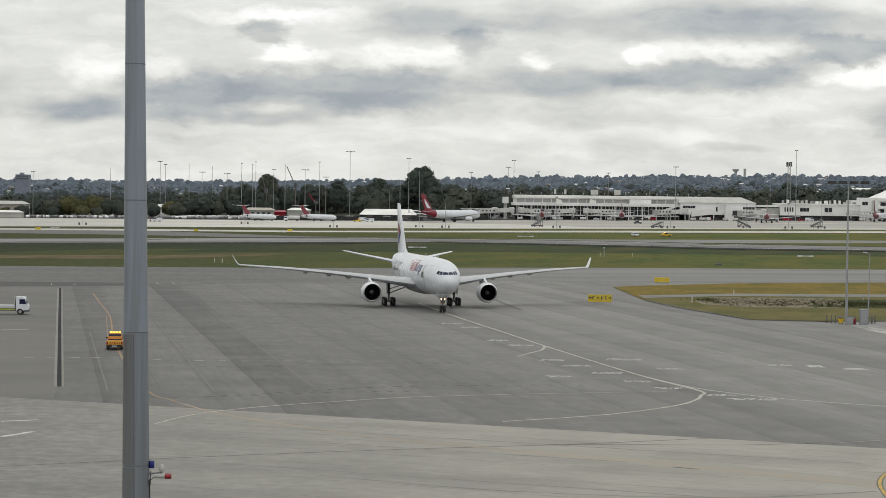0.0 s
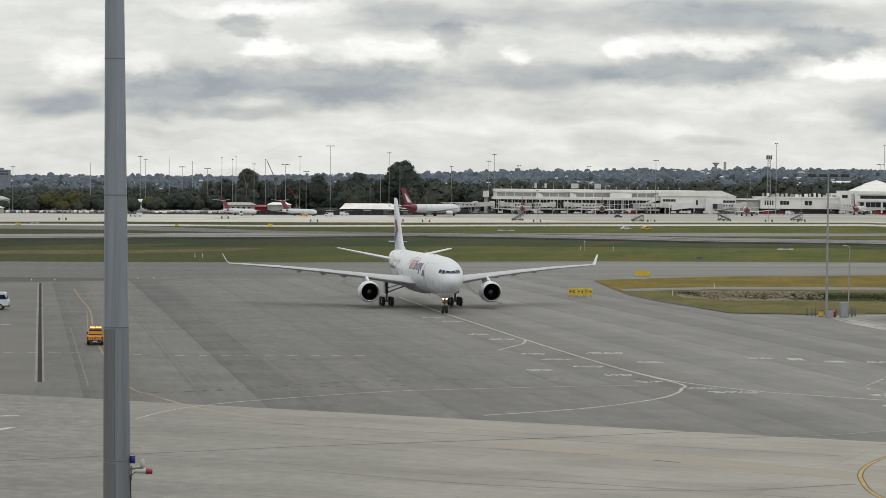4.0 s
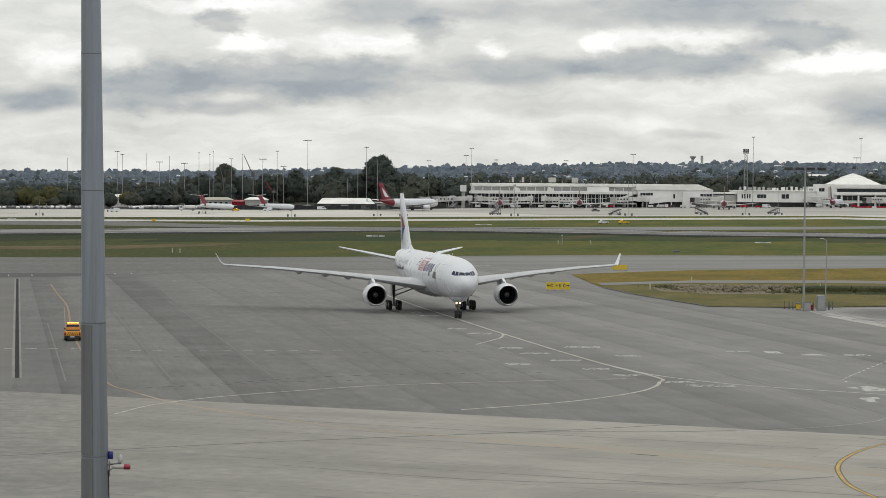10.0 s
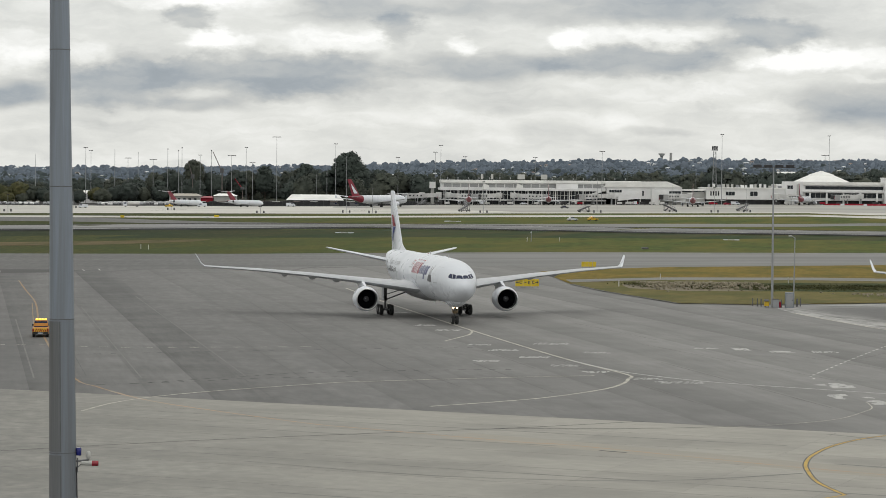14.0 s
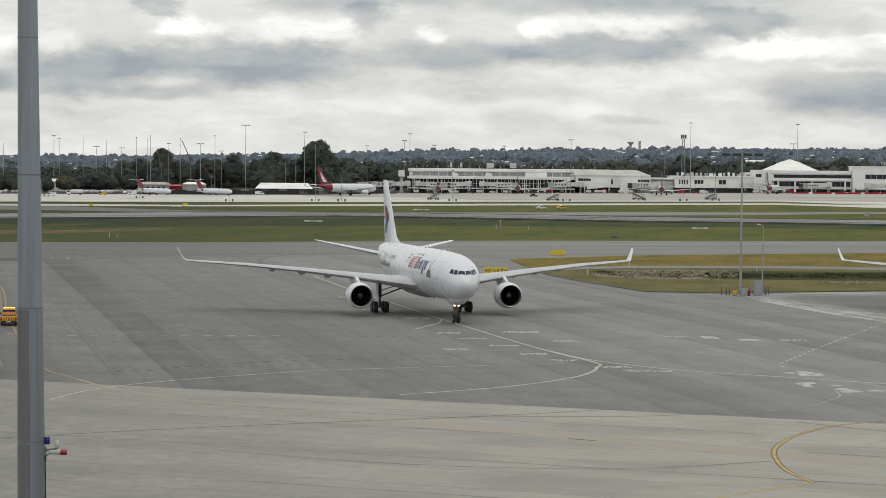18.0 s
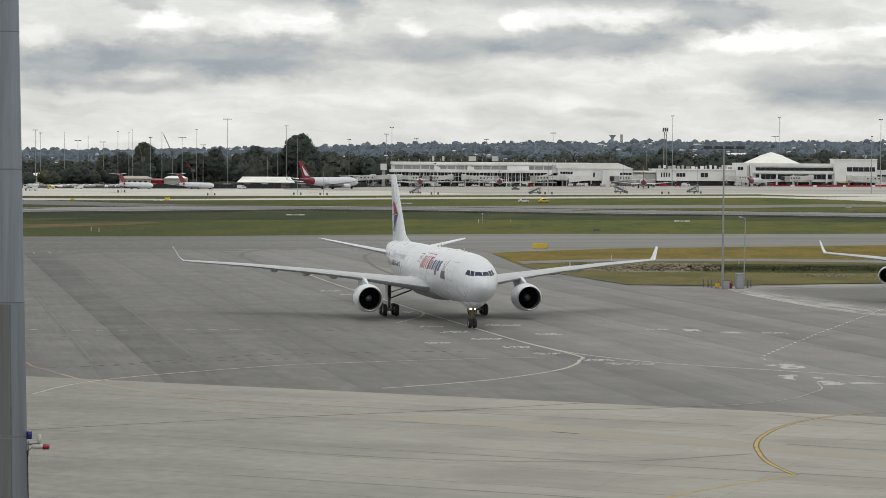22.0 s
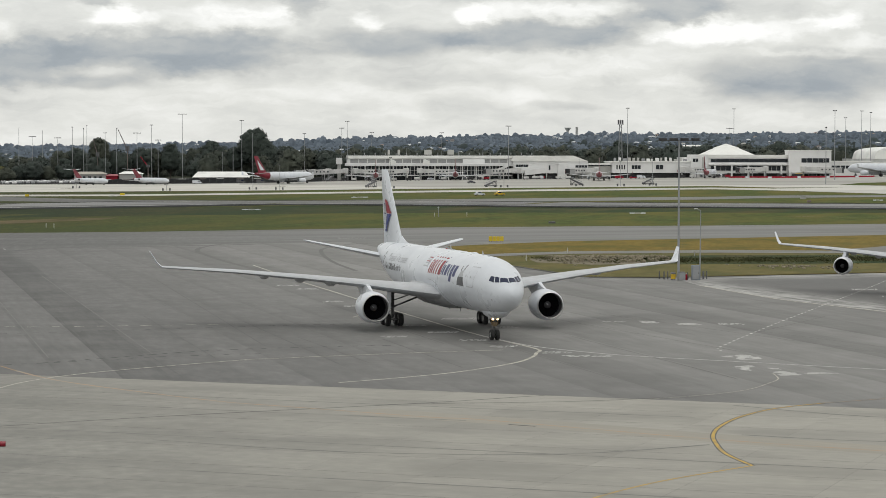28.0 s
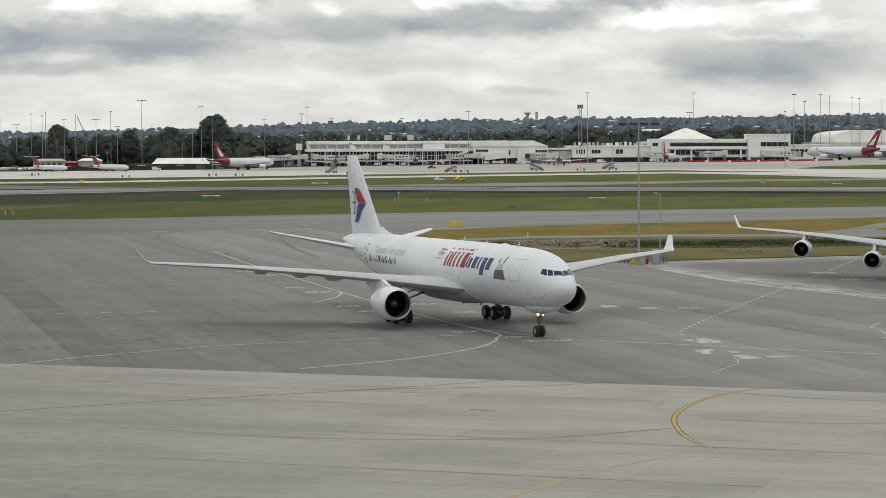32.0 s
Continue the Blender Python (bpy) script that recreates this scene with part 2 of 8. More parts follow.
def edge_blend(m, point, across, width, colour, grain=9, low=0.48):
    """A colour spreading from a straight edge over a material, ragged by noise: pale wear on the stand, elsewhere
    darkening to the left.
    """
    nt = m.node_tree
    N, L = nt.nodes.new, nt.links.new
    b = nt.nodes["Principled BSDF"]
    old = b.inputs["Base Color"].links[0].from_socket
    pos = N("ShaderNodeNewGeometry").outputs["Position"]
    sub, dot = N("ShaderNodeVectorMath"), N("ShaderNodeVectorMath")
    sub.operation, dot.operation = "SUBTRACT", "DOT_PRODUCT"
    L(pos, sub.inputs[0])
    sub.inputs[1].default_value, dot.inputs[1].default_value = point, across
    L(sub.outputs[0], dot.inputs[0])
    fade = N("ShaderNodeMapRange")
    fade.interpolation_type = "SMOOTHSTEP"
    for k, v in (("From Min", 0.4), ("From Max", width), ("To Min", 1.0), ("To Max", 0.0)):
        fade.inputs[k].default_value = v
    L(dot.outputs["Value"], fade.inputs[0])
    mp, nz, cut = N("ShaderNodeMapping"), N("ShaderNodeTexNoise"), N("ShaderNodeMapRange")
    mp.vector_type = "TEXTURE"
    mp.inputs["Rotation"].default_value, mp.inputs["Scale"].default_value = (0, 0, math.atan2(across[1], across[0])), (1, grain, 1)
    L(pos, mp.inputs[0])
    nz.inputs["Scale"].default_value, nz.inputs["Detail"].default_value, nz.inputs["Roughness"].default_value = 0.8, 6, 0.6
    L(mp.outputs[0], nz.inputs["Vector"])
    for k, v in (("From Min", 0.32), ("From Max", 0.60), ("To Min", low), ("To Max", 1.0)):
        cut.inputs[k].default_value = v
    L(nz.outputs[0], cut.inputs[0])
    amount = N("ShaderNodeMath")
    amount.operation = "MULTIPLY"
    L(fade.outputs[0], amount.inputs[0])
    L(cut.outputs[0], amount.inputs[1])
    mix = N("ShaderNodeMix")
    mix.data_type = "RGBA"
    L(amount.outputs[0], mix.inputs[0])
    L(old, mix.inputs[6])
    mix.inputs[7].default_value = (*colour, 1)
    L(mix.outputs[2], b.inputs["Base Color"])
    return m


M = {
    # grass and grass_dark blend into a darker tone towards the left
    "grass": edge_blend(mat("dry_grass", (0.060, 0.080, 0.017), 0.95, var=0.75, scale=0.05, fine=0.42, second=(0.126, 0.108, 0.026), world=True, spec=0.1, stretch=(-20, (1, 0.35, 1))), (-140.0, 0, 0), (1, 0, 0), 238.0, (0.034, 0.041, 0.012)),
    "grass_dark": edge_blend(mat("dark_grass", (0.028, 0.046, 0.016), 0.95, var=0.5, scale=0.04, fine=0.20, second=(0.080, 0.068, 0.027), world=True, spec=0.1, stretch=(-20, (1, 0.3, 1))), (-140.0, 0, 0), (1, 0, 0), 238.0, (0.016, 0.025, 0.009)),
    "grass_gold": mat("straw_grass", (0.172, 0.124, 0.026), 0.95, var=0.55, scale=0.12, fine=0.7, second=(0.090, 0.086, 0.021), world=True, spec=0.1, stretch=(-12, (1, 0.4, 1))),
    # asphalt and taxiway likewise go darker towards the left
    "asphalt": lanes(edge_blend(mat("worn_asphalt", (0.190, 0.186, 0.178), 0.75, var=0.24, scale=0.06, fine=1.3, second=(0.156, 0.153, 0.147), world=True, spec=0.3, stretch=(9.4, (1, 0.10, 1))), (24.0, 0, 0), (0.986, 0.167, 0), 56.0, (0.116, 0.114, 0.111), 3), 9.6, 4.9, 0.11, 0.11, 0.11),
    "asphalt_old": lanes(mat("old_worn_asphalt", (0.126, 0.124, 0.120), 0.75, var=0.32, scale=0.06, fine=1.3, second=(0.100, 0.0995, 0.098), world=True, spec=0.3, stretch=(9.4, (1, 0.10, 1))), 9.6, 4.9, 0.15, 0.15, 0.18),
    "taxiway": edge_blend(mat("taxiway_asphalt", (0.178, 0.176, 0.170), 0.7, var=0.28, scale=0.045, fine=0.6, second=(0.122, 0.121, 0.117), world=True, spec=0.3, stretch=(14, (0.12, 1, 1))), (-75.0, 0, 0), (1, 0, 0), 125.0, (0.084, 0.083, 0.080)),
    "runway": mat("runway_asphalt", (0.195, 0.193, 0.190), 0.65, var=0.25, scale=0.05, fine=0.3, second=(0.085, 0.085, 0.087), world=True, spec=0.4, stretch=(0, (0.05, 1.6, 1))),
    "tarmac_dark": mat("dark_shoulder", (0.034, 0.035, 0.037), 0.95, var=0.15, scale=0.05, world=True, spec=0.08),
    "concrete": mat("apron_concrete", (0.140, 0.137, 0.128), 0.8, var=0.10, scale=0.05, fine=1.6, second=(0.112, 0.110, 0.104), world=True, spec=0.3),
    # slab: darker colour blended in from the left side
    "slab": edge_blend(mat("concrete_slab", (0.312, 0.300, 0.266), 0.8, var=0.17, scale=0.13, fine=1.4, second=(0.236, 0.228, 0.204), world=True, spec=0.3, island=-0.04, stretch=(-25, (0.5, 1, 1))), (-24, 0, 0), (0.985, 0.174, 0), 78.0, (0.138, 0.138, 0.131), 1.2),
    "lane_seam": mat("worn_lane_seam", (0.150, 0.148, 0.142), 0.8, var=0.2, scale=0.25, fine=3, second=(0.118, 0.116, 0.112), world=True),
    "yard": mat("dark_yard_asphalt", (0.062, 0.061, 0.060), 0.9, var=0.25, scale=0.03, fine=0.3, second=(0.040, 0.040, 0.041), world=True, spec=0.08),
    "old_dash": mat("blacked_out_marking", (0.040, 0.040, 0.039), 0.85, var=0.2, scale=0.5, fine=3, second=(0.064, 0.063, 0.061), world=True),
    "slab_bed": mat("joint_filler", (0.110, 0.107, 0.100), 0.85, var=0.15, scale=0.3, fine=2, world=True),
    "slab_old": mat("old_concrete_slab", (0.222, 0.216, 0.196), 0.8, var=0.17, scale=0.13, fine=1.4, second=(0.178, 0.174, 0.160), world=True, spec=0.3, island=-0.04, stretch=(-25, (0.5, 1, 1))),
    # far_concrete: base colour lifted to stand for sunlight there, darker towards the left
    "far_concrete": edge_blend(mat("sun_lifted_concrete", (0.49, 0.472, 0.424), 0.55, var=0.18, scale=0.02, fine=0.1, second=(0.36, 0.349, 0.318), world=True, spec=0.5, stretch=(24, (0.2, 1, 1))), (-230.0, 0, 0), (1, 0, 0), 120.0, (0.33, 0.32, 0.29)),
    "paint_white": mat("white_marking", (0.60, 0.59, 0.56), 0.8, var=0.3, second=(0.20, 0.195, 0.185), scale=0.8, fine=6, world=True),
    "paint_cream": mat("faded_marking", (0.47, 0.447, 0.385), 0.8, var=0.3, scale=0.9, fine=4, world=True, second=(0.19, 0.184, 0.168)),
    "paint_yellow": mat("yellow_marking", (0.46, 0.305, 0.065), 0.8, var=0.3, scale=0.9, fine=5, world=True, second=(0.26, 0.20, 0.10)),
    "paint_orange": mat("faded_orange_marking", (0.27, 0.165, 0.075), 0.8, var=0.22, scale=0.35, fine=4, world=True, second=(0.235, 0.213, 0.172)),
    "paint_ghost": mat("worn_off_orange_marking", (0.345, 0.247, 0.165), 0.8, var=0.12, scale=0.5, fine=4, world=True, second=(0.285, 0.262, 0.216)),
    "tar": mat("tar_joint", (0.072, 0.070, 0.067), 0.8, var=0.2, scale=1, world=True),
    "rubber_mark": mat("tyre_scrub", (0.10, 0.099, 0.095), 0.8, var=0.2, scale=0.3, world=True, second=(0.13, 0.128, 0.12)),
    "white": mat("white_aircraft_paint", (0.625, 0.650, 0.690), 0.28, var=0.04, scale=0.25, fine=3, second=(0.565, 0.590, 0.630), spec=0.5),
    "wing_grey": mat("wing_grey_paint", (0.43, 0.445, 0.465), 0.38, var=0.08, scale=0.4, fine=3, second=(0.36, 0.37, 0.385)),
    "belly": mat("belly_grey_paint", (0.45, 0.46, 0.48), 0.4, var=0.10, scale=0.35, fine=3, second=(0.36, 0.36, 0.365)),
    "metal": mat("bare_metal", (0.62, 0.62, 0.62), 0.3, metal=1.0, var=0.06, scale=2),
    "dark_metal": mat("dark_metal", (0.16, 0.16, 0.165), 0.45, metal=0.7, var=0.15, scale=3),
    "duct": mat("intake_lining", (0.075, 0.075, 0.077), 0.55, var=0.1, scale=3),
    "fan_dark": mat("fan_blades", (0.007, 0.007, 0.008), 0.95, metal=0.0, var=0.15, scale=3, spec=0.03),
    # woodland: the shade beneath the trees is in this dark base colour
    "woodland": mat("shade_coloured_litter", (0.035, 0.040, 0.026), 0.9, var=0.2, scale=0.05, fine=0.4, world=True, spec=0.1),
    # hill_ground: blue-grey tint stands for haze over the hills
    "hill_ground": mat("hazed_undergrowth", (0.100, 0.122, 0.148), 0.9, var=0.35, scale=0.014, fine=0.07, second=(0.078, 0.098, 0.122), world=True, spec=0.1),
    "far_grey": mat("grey_far_concrete", (0.33, 0.318, 0.288), 0.6, var=0.10, scale=0.02, fine=0.3, second=(0.25, 0.242, 0.22), world=True, spec=0.4, stretch=(-10, (0.2, 1, 1))),
    "black": mat("black_rubber", (0.022, 0.022, 0.022), 0.75, var=0.2, scale=3),
    "hub": mat("wheel_hub", (0.34, 0.34, 0.33), 0.5, metal=0.3, var=0.12, scale=6),
    "glass": mat("cockpit_glass", (0.012, 0.018, 0.052), 0.10, var=0.1, scale=2, spec=0.35),
    "strut": mat("gear_strut_paint", (0.13, 0.13, 0.13), 0.5, metal=0.2, var=0.15, scale=5),
    "lamp_glow": mat("landing_lamp", (1, 0.93, 0.8), 0.3, var=0.0, glow=((1.0, 0.66, 0.34), 4.0)),
    "red": mat("red_paint", (0.27, 0.009, 0.024), 0.4, var=0.06, scale=1, spec=0.2),
    "maroon": mat("deep_red_tail_paint", (0.20, 0.011, 0.028), 0.35, var=0.06, scale=1),
    "navy": mat("navy_paint", (0.036, 0.043, 0.14), 0.4, var=0.06, scale=1, spec=0.2),
    "blue": mat("blue_paint", (0.022, 0.035, 0.20), 0.4, var=0.06, scale=1, spec=0.2),
    "ink": mat("black_print", (0.07, 0.07, 0.075), 0.5, var=0.1, scale=2),
    "grey_print": mat("grey_print", (0.42, 0.43, 0.45), 0.5, var=0.08, scale=2),
    "galv": mat("galvanised_steel", (0.228, 0.260, 0.304), 0.45, metal=0.25, var=0.16, scale=1.3, fine=11, second=(0.175, 0.192, 0.212), stretch=(0, (3, 3, 0.10))),
    "mast": mat("far_galvanised_mast", (0.31, 0.32, 0.33), 0.6, metal=0.2, var=0.1, scale=0.5),
    "mast_dark": mat("lamp_housing", (0.10, 0.10, 0.105), 0.6, var=0.1, scale=1),
    "bark": mat("tree_bark", (0.13, 0.11, 0.09), 0.9, var=0.2, scale=1),
    # leaf and leaf_dark are lifted a little for haze over the woods
    "leaf": mat("eucalyptus_leaves", (0.062, 0.069, 0.052), 0.7, var=0.15, scale=0.06, fine=1, second=(0.046, 0.056, 0.047), island=0.2, world=True, spec=0.2),
    "leaf_dark": mat("dark_leaves", (0.047, 0.060, 0.051), 0.7, var=0.15, scale=0.06, fine=1, second=(0.042, 0.051, 0.046), island=0.2, world=True, spec=0.2),
    "leaf_light": mat("olive_leaves", (0.088, 0.084, 0.034), 0.7, var=0.15, scale=0.15, fine=1, second=(0.055, 0.062, 0.028), island=0.25, world=True, spec=0.2),
    # leaf_far: lightened and blued in place of distance haze
    "leaf_far": mat("hazed_hill_leaves", (0.124, 0.148, 0.178), 0.9, var=0.30, scale=0.012, fine=0.08, second=(0.070, 0.090, 0.115), island=0.22, world=True, spec=0.1),
    "wall": mat("white_cladding", (0.74, 0.74, 0.735), 0.55, var=0.06, scale=0.10, fine=0.8, second=(0.62, 0.62, 0.615)),
    "wall_grey": mat("grey_cladding", (0.42, 0.42, 0.40), 0.6, var=0.07, scale=0.12, fine=1.5),
    "roof": mat("white_metal_roof", (0.78, 0.78, 0.75), 0.45, var=0.05, scale=0.08, fine=1.0, second=(0.62, 0.62, 0.60)),
    "window": mat("dark_glazing", (0.024, 0.029, 0.034), 0.15, var=0.3, scale=0.15, fine=0.6, second=(0.045, 0.05, 0.055), spec=0.22),
    # near-black: undercroft shade put into the colour; also serves dark fittings
    "under": mat("shade_and_black_parts", (0.035, 0.035, 0.037), 0.8, var=0.25, scale=0.4),
    "beige": mat("beige_wall", (0.40, 0.37, 0.32), 0.7, var=0.08, scale=0.2),
    "brick": mat("brown_brick", (0.17, 0.14, 0.13), 0.8, var=0.1, scale=0.3),
    "yellow": mat("safety_yellow", (0.62, 0.40, 0.02), 0.45, var=0.08, scale=2),
    "orange": mat("hi_vis_orange", (0.46, 0.185, 0.016), 0.45, var=0.08, scale=2),
    "lime": mat("lime_paint", (0.42, 0.52, 0.06), 0.5, var=0.08, scale=2),
    "sign_yellow": mat("sign_face", (0.60, 0.44, 0.02), 0.5, var=0.06, scale=1),
    "amber": mat("amber_lamp", (0.9, 0.5, 0.05), 0.3, var=0.0, glow=((1.0, 0.55, 0.08), 2.5)),
    "rock": mat("rubble_rock", (0.225, 0.195, 0.140), 0.9, var=0.25, scale=0.25, fine=5, second=(0.15, 0.138, 0.085), island=0.18, bump=0.05),
    "reeds": mat("ditch_weeds", (0.076, 0.078, 0.034), 0.9, var=0.25, scale=0.12, fine=2, island=0.06, world=True, spec=0.1),
    "seam": mat("paving_seam", (0.078, 0.077, 0.074), 0.8, var=0.2, scale=0.35, fine=3, second=(0.115, 0.113, 0.109), world=True),
    "joint_dark": mat("weathered_joint", (0.150, 0.147, 0.137), 0.85, var=0.2, scale=0.4, fine=3, second=(0.250, 0.242, 0.216), world=True),
    "grass_mix": mat("olive_straw_grass", (0.130, 0.112, 0.040), 0.95, var=0.4, scale=0.09, fine=0.5, second=(0.072, 0.078, 0.026), world=True, spec=0.1, stretch=(-12, (1, 0.5, 1))),
    "bridge": mat("bridge_cladding", (0.56, 0.56, 0.55), 0.6, var=0.10, scale=0.2, fine=1.5, second=(0.38, 0.38, 0.375)),
    "galv_panel": mat("weathered_panel", (0.150, 0.158, 0.166), 0.65, metal=0.1, var=0.16, scale=0.9, fine=8, second=(0.098, 0.094, 0.088), stretch=(0, (3, 3, 0.10))),
    "fresh_paint": mat("scuffed_white_paint", (0.47, 0.463, 0.445), 0.8, var=0.3, scale=1.1, fine=4, second=(0.34, 0.335, 0.325), world=True),
    "brass": mat("oiled_brass_fittings", (0.20, 0.15, 0.09), 0.5, metal=0.4, var=0.2, scale=5),
    "tinted": mat("rust_tinted_concrete", (0.297, 0.276, 0.234), 0.8, var=0.14, scale=0.2, fine=1.4, second=(0.270, 0.259, 0.229), world=True, spec=0.3, stretch=(-40, (0.3, 1, 1))),
    "stand": edge_blend(edge_blend(mat("worn_stand_asphalt", (0.118, 0.116, 0.112), 0.75, var=0.25, scale=0.06, fine=1.2, second=(0.165, 0.162, 0.156), world=True, spec=0.3, stretch=(-75, (0.25, 1, 1))), (62.2, 305.0, 0), (0.978, 0.208, 0), 11.0, (0.42, 0.412, 0.395), 6, -0.15), (66, 349.5, 0), (0.33, -0.944, 0), 15.0, (0.34, 0.334, 0.320), 7, -0.25),
    "worn_paint": mat("half_worn_white_paint", (0.47, 0.463, 0.445), 0.8, var=0.3, scale=1.8, fine=5, second=(0.28, 0.276, 0.266), world=True),
    "scar": mat("thin_brown_grass", (0.128, 0.096, 0.052), 0.95, var=0.25, scale=0.10, fine=0.5, second=(0.052, 0.055, 0.020), world=True, spec=0.1, stretch=(-20, (1, 0.25, 1))),
    "fresh_strip": mat("newer_dark_asphalt", (0.060, 0.059, 0.058), 0.8, var=0.2, scale=0.08, fine=0.8, second=(0.078, 0.077, 0.075), world=True, spec=0.3, stretch=(14, (0.12, 1, 1))),
    "earth": mat("bare_earth", (0.165, 0.140, 0.092), 0.95, var=0.15, scale=0.15, fine=1.5, world=True),
}


# ---- mesh building ----
class Shape:
    """Vertices and faces gathered into one mesh."""

    def __init__(self):
        self.v, self.f = [], []

    def add(self, verts, faces):
        n = len(self.v)
        self.v.extend(tuple(p) for p in verts)
        self.f.extend(tuple(i + n for i in q) for q in faces)
        return self

    def box(self, x0, x1, y0, y1, z0, z1):
        return self.add([(x, y, z) for z in (z0, z1) for x, y in ((x0, y0), (x1, y0), (x1, y1), (x0, y1))],
                        [(3, 2, 1, 0), (4, 5, 6, 7), (0, 1, 5, 4), (1, 2, 6, 5), (2, 3, 7, 6), (3, 0, 4, 7)])

    def slab(self, x0, x1, y0, y1, z0, z1, c=0.03):
        """A box with its upper edges chamfered."""
        r = lambda d, z: [(x0 + d, y0 + d, z), (x1 - d, y0 + d, z), (x1 - d, y1 - d, z), (x0 + d, y1 - d, z)]
        return self.loft([r(0, z0), r(0, z1 - c), r(c, z1)])

    def loft(self, rings, caps=True, closed=True):
        n = len(rings[0])
        verts = [p for r in rings for p in r]
        faces = []
        for i in range(len(rings) - 1):
            for j in range(n if closed else n - 1):
                k = (j + 1) % n
                faces.append((i * n + j, i * n + k, (i + 1) * n + k, (i + 1) * n + j))
        if caps:
            faces += [tuple(range(n - 1, -1, -1)), tuple((len(rings) - 1) * n + j for j in range(n))]
        return self.add(verts, faces)

    def tube(self, p, q, r0, r1=None, n=10, caps=True):
        p, q = Vector(p), Vector(q)
        r1 = r0 if r1 is None else r1
        a = (q - p).normalized()
        u = a.orthogonal().normalized()
        w = a.cross(u)
        ring = lambda c, r: [c + (u * math.cos(t) + w * math.sin(t)) * r for t in (2 * math.pi * i / n for i in range(n))]
        return self.loft([ring(p, r0), ring(q, r1)], caps)

    def turned(self, prof, c, axis="Y", n=24, caps=False):
        """A profile of (distance along the axis, radius) turned round an axis through c."""
        rings = []
        for d, r in prof:
            ring = []
            for i in range(n):
                t = 2 * math.pi * i / n
                a, b = r * math.cos(t), r * math.sin(t)
                o = {"Y": (a, d, b), "X": (d, a, b), "Z": (a, b, d)}[axis]
                ring.append((c[0] + o[0], c[1] + o[1], c[2] + o[2]))
            rings.append(ring)
        return self.loft(rings, caps)

    def prism(self, poly, lo, hi, axis="z"):
        """A flat outline raised along an axis; outline in the two other coordinates."""
        put = {"z": lambda a, b, c: (a, b, c), "y": lambda a, b, c: (a, c, b), "x": lambda a, b, c: (c, a, b)}[axis]
        return self.loft([[put(a, b, lo) for a, b in poly], [put(a, b, hi) for a, b in poly]])

    def mesh(self, name, material, smooth=0.0):
        me = bpy.data.meshes.new(name)
        me.from_pydata([tuple(p) for p in self.v], [], self.f)
        me.materials.append(material)
        bm = bmesh.new()
        bm.from_mesh(me)
        bmesh.ops.recalc_face_normals(bm, faces=bm.faces)
        bm.to_mesh(me)
        bm.free()
        if smooth:
            me.shade_smooth()
            me.set_sharp_from_angle(angle=radians(smooth))
        return me


def part(name, shape, material, parent, label="", smooth=0.0, at=None):
    """Link a shape as one mesh object under a thing or a part."""
    ob = new(name, shape if isinstance(shape, bpy.types.Mesh) else shape.mesh(name, material, smooth))
    ob.parent = parent
    if at is not None:
        ob.matrix_basis = at
    if label:
        ob["label"] = label
    return ob


def thing(name, label, category, group="", kind="", at=None):
    """An empty at a thing's base, to carry its parts."""
    ob = new(name)
    ob.empty_display_size = 0.2
    if at is not None:
        ob.matrix_basis = at
    return tagged(ob, label, category, group, kind)


def solid(name, shape, material, label, category, group="", kind="", smooth=0.0, at=None):
    """A thing that is one mesh."""
    ob = new(name, shape if isinstance(shape, bpy.types.Mesh) else shape.mesh(name, material, smooth))
    if at is not None:
        ob.matrix_basis = at
    return tagged(ob, label, category, group, kind)


def smooth_curve(xs, ys):
    """A cubic through the points, with slopes from their neighbours."""
    xs, ys = np.array(xs, float), np.array(ys, float)
    s = np.gradient(ys, xs)

    def value(x):
        i = int(np.clip(np.searchsorted(xs, x) - 1, 0, len(xs) - 2))
        w = xs[i + 1] - xs[i]
        t = min(1.0, max(0.0, (x - xs[i]) / w))
        return float((1 + 2 * t) * (1 - t) ** 2 * ys[i] + t * (1 - t) ** 2 * w * s[i] + t * t * (3 - 2 * t) * ys[i + 1] + t * t * (t - 1) * w * s[i + 1])

    return value

# ---- the ground: one gently rising sheet, pavements and verges laid on it ----
def ground_z(x, y):
    """Level by the near apron, rising a little beyond it, more so to the right, and into hills far off."""
    z = 4.2 * min(1.0, max(0.0, (y - 600) / 650)) * min(2.0, max(0.2, 1 + 0.002 * (x - 57)))
    if y > 2300:
        u = min(1.0, (y - 2300) / 2000)
        top = float(np.interp(x, [-1300, -512, -377, -252, -158, 10, 73, 180, 285, 391, 498, 584, 928, 1037, 1146, 1800], [33, 37, 37, 40, 39.5, 42.5, 45, 48, 47, 51, 49.5, 52.5, 52.5, 55, 58, 55]))
        z += (top - 4) * u * u * (3 - 2 * u) + 1.8 * u * noise.noise((x / 330, y / 420, 0.3))
    return z


def ribbon(name, far, near, lift, material, label, cat="ground", steps=6):
    """A flat strip between two lines across the view, lying on the ground."""
    xs = {p[0] for p in far} | {p[0] for p in near}
    xs = sorted(xs | {float(v) for v in range(-600, 701, 50) if min(xs) < v < max(xs)})
    fy = lambda x: float(np.interp(x, [p[0] for p in far], [p[1] for p in far]))
    ny = lambda x: float(np.interp(x, [p[0] for p in near], [p[1] for p in near]))
    s = Shape()
    rows = []
    for x in xs:
        a, b = ny(x), max(ny(x) + 0.02, fy(x))
        rows.append([(x, y, ground_z(x, y) + lift) for y in (a + (b - a) * k / steps for k in range(steps + 1))])
    s.loft(rows, caps=False, closed=False)
    return solid(name, s, material, label, cat, kind="structure")


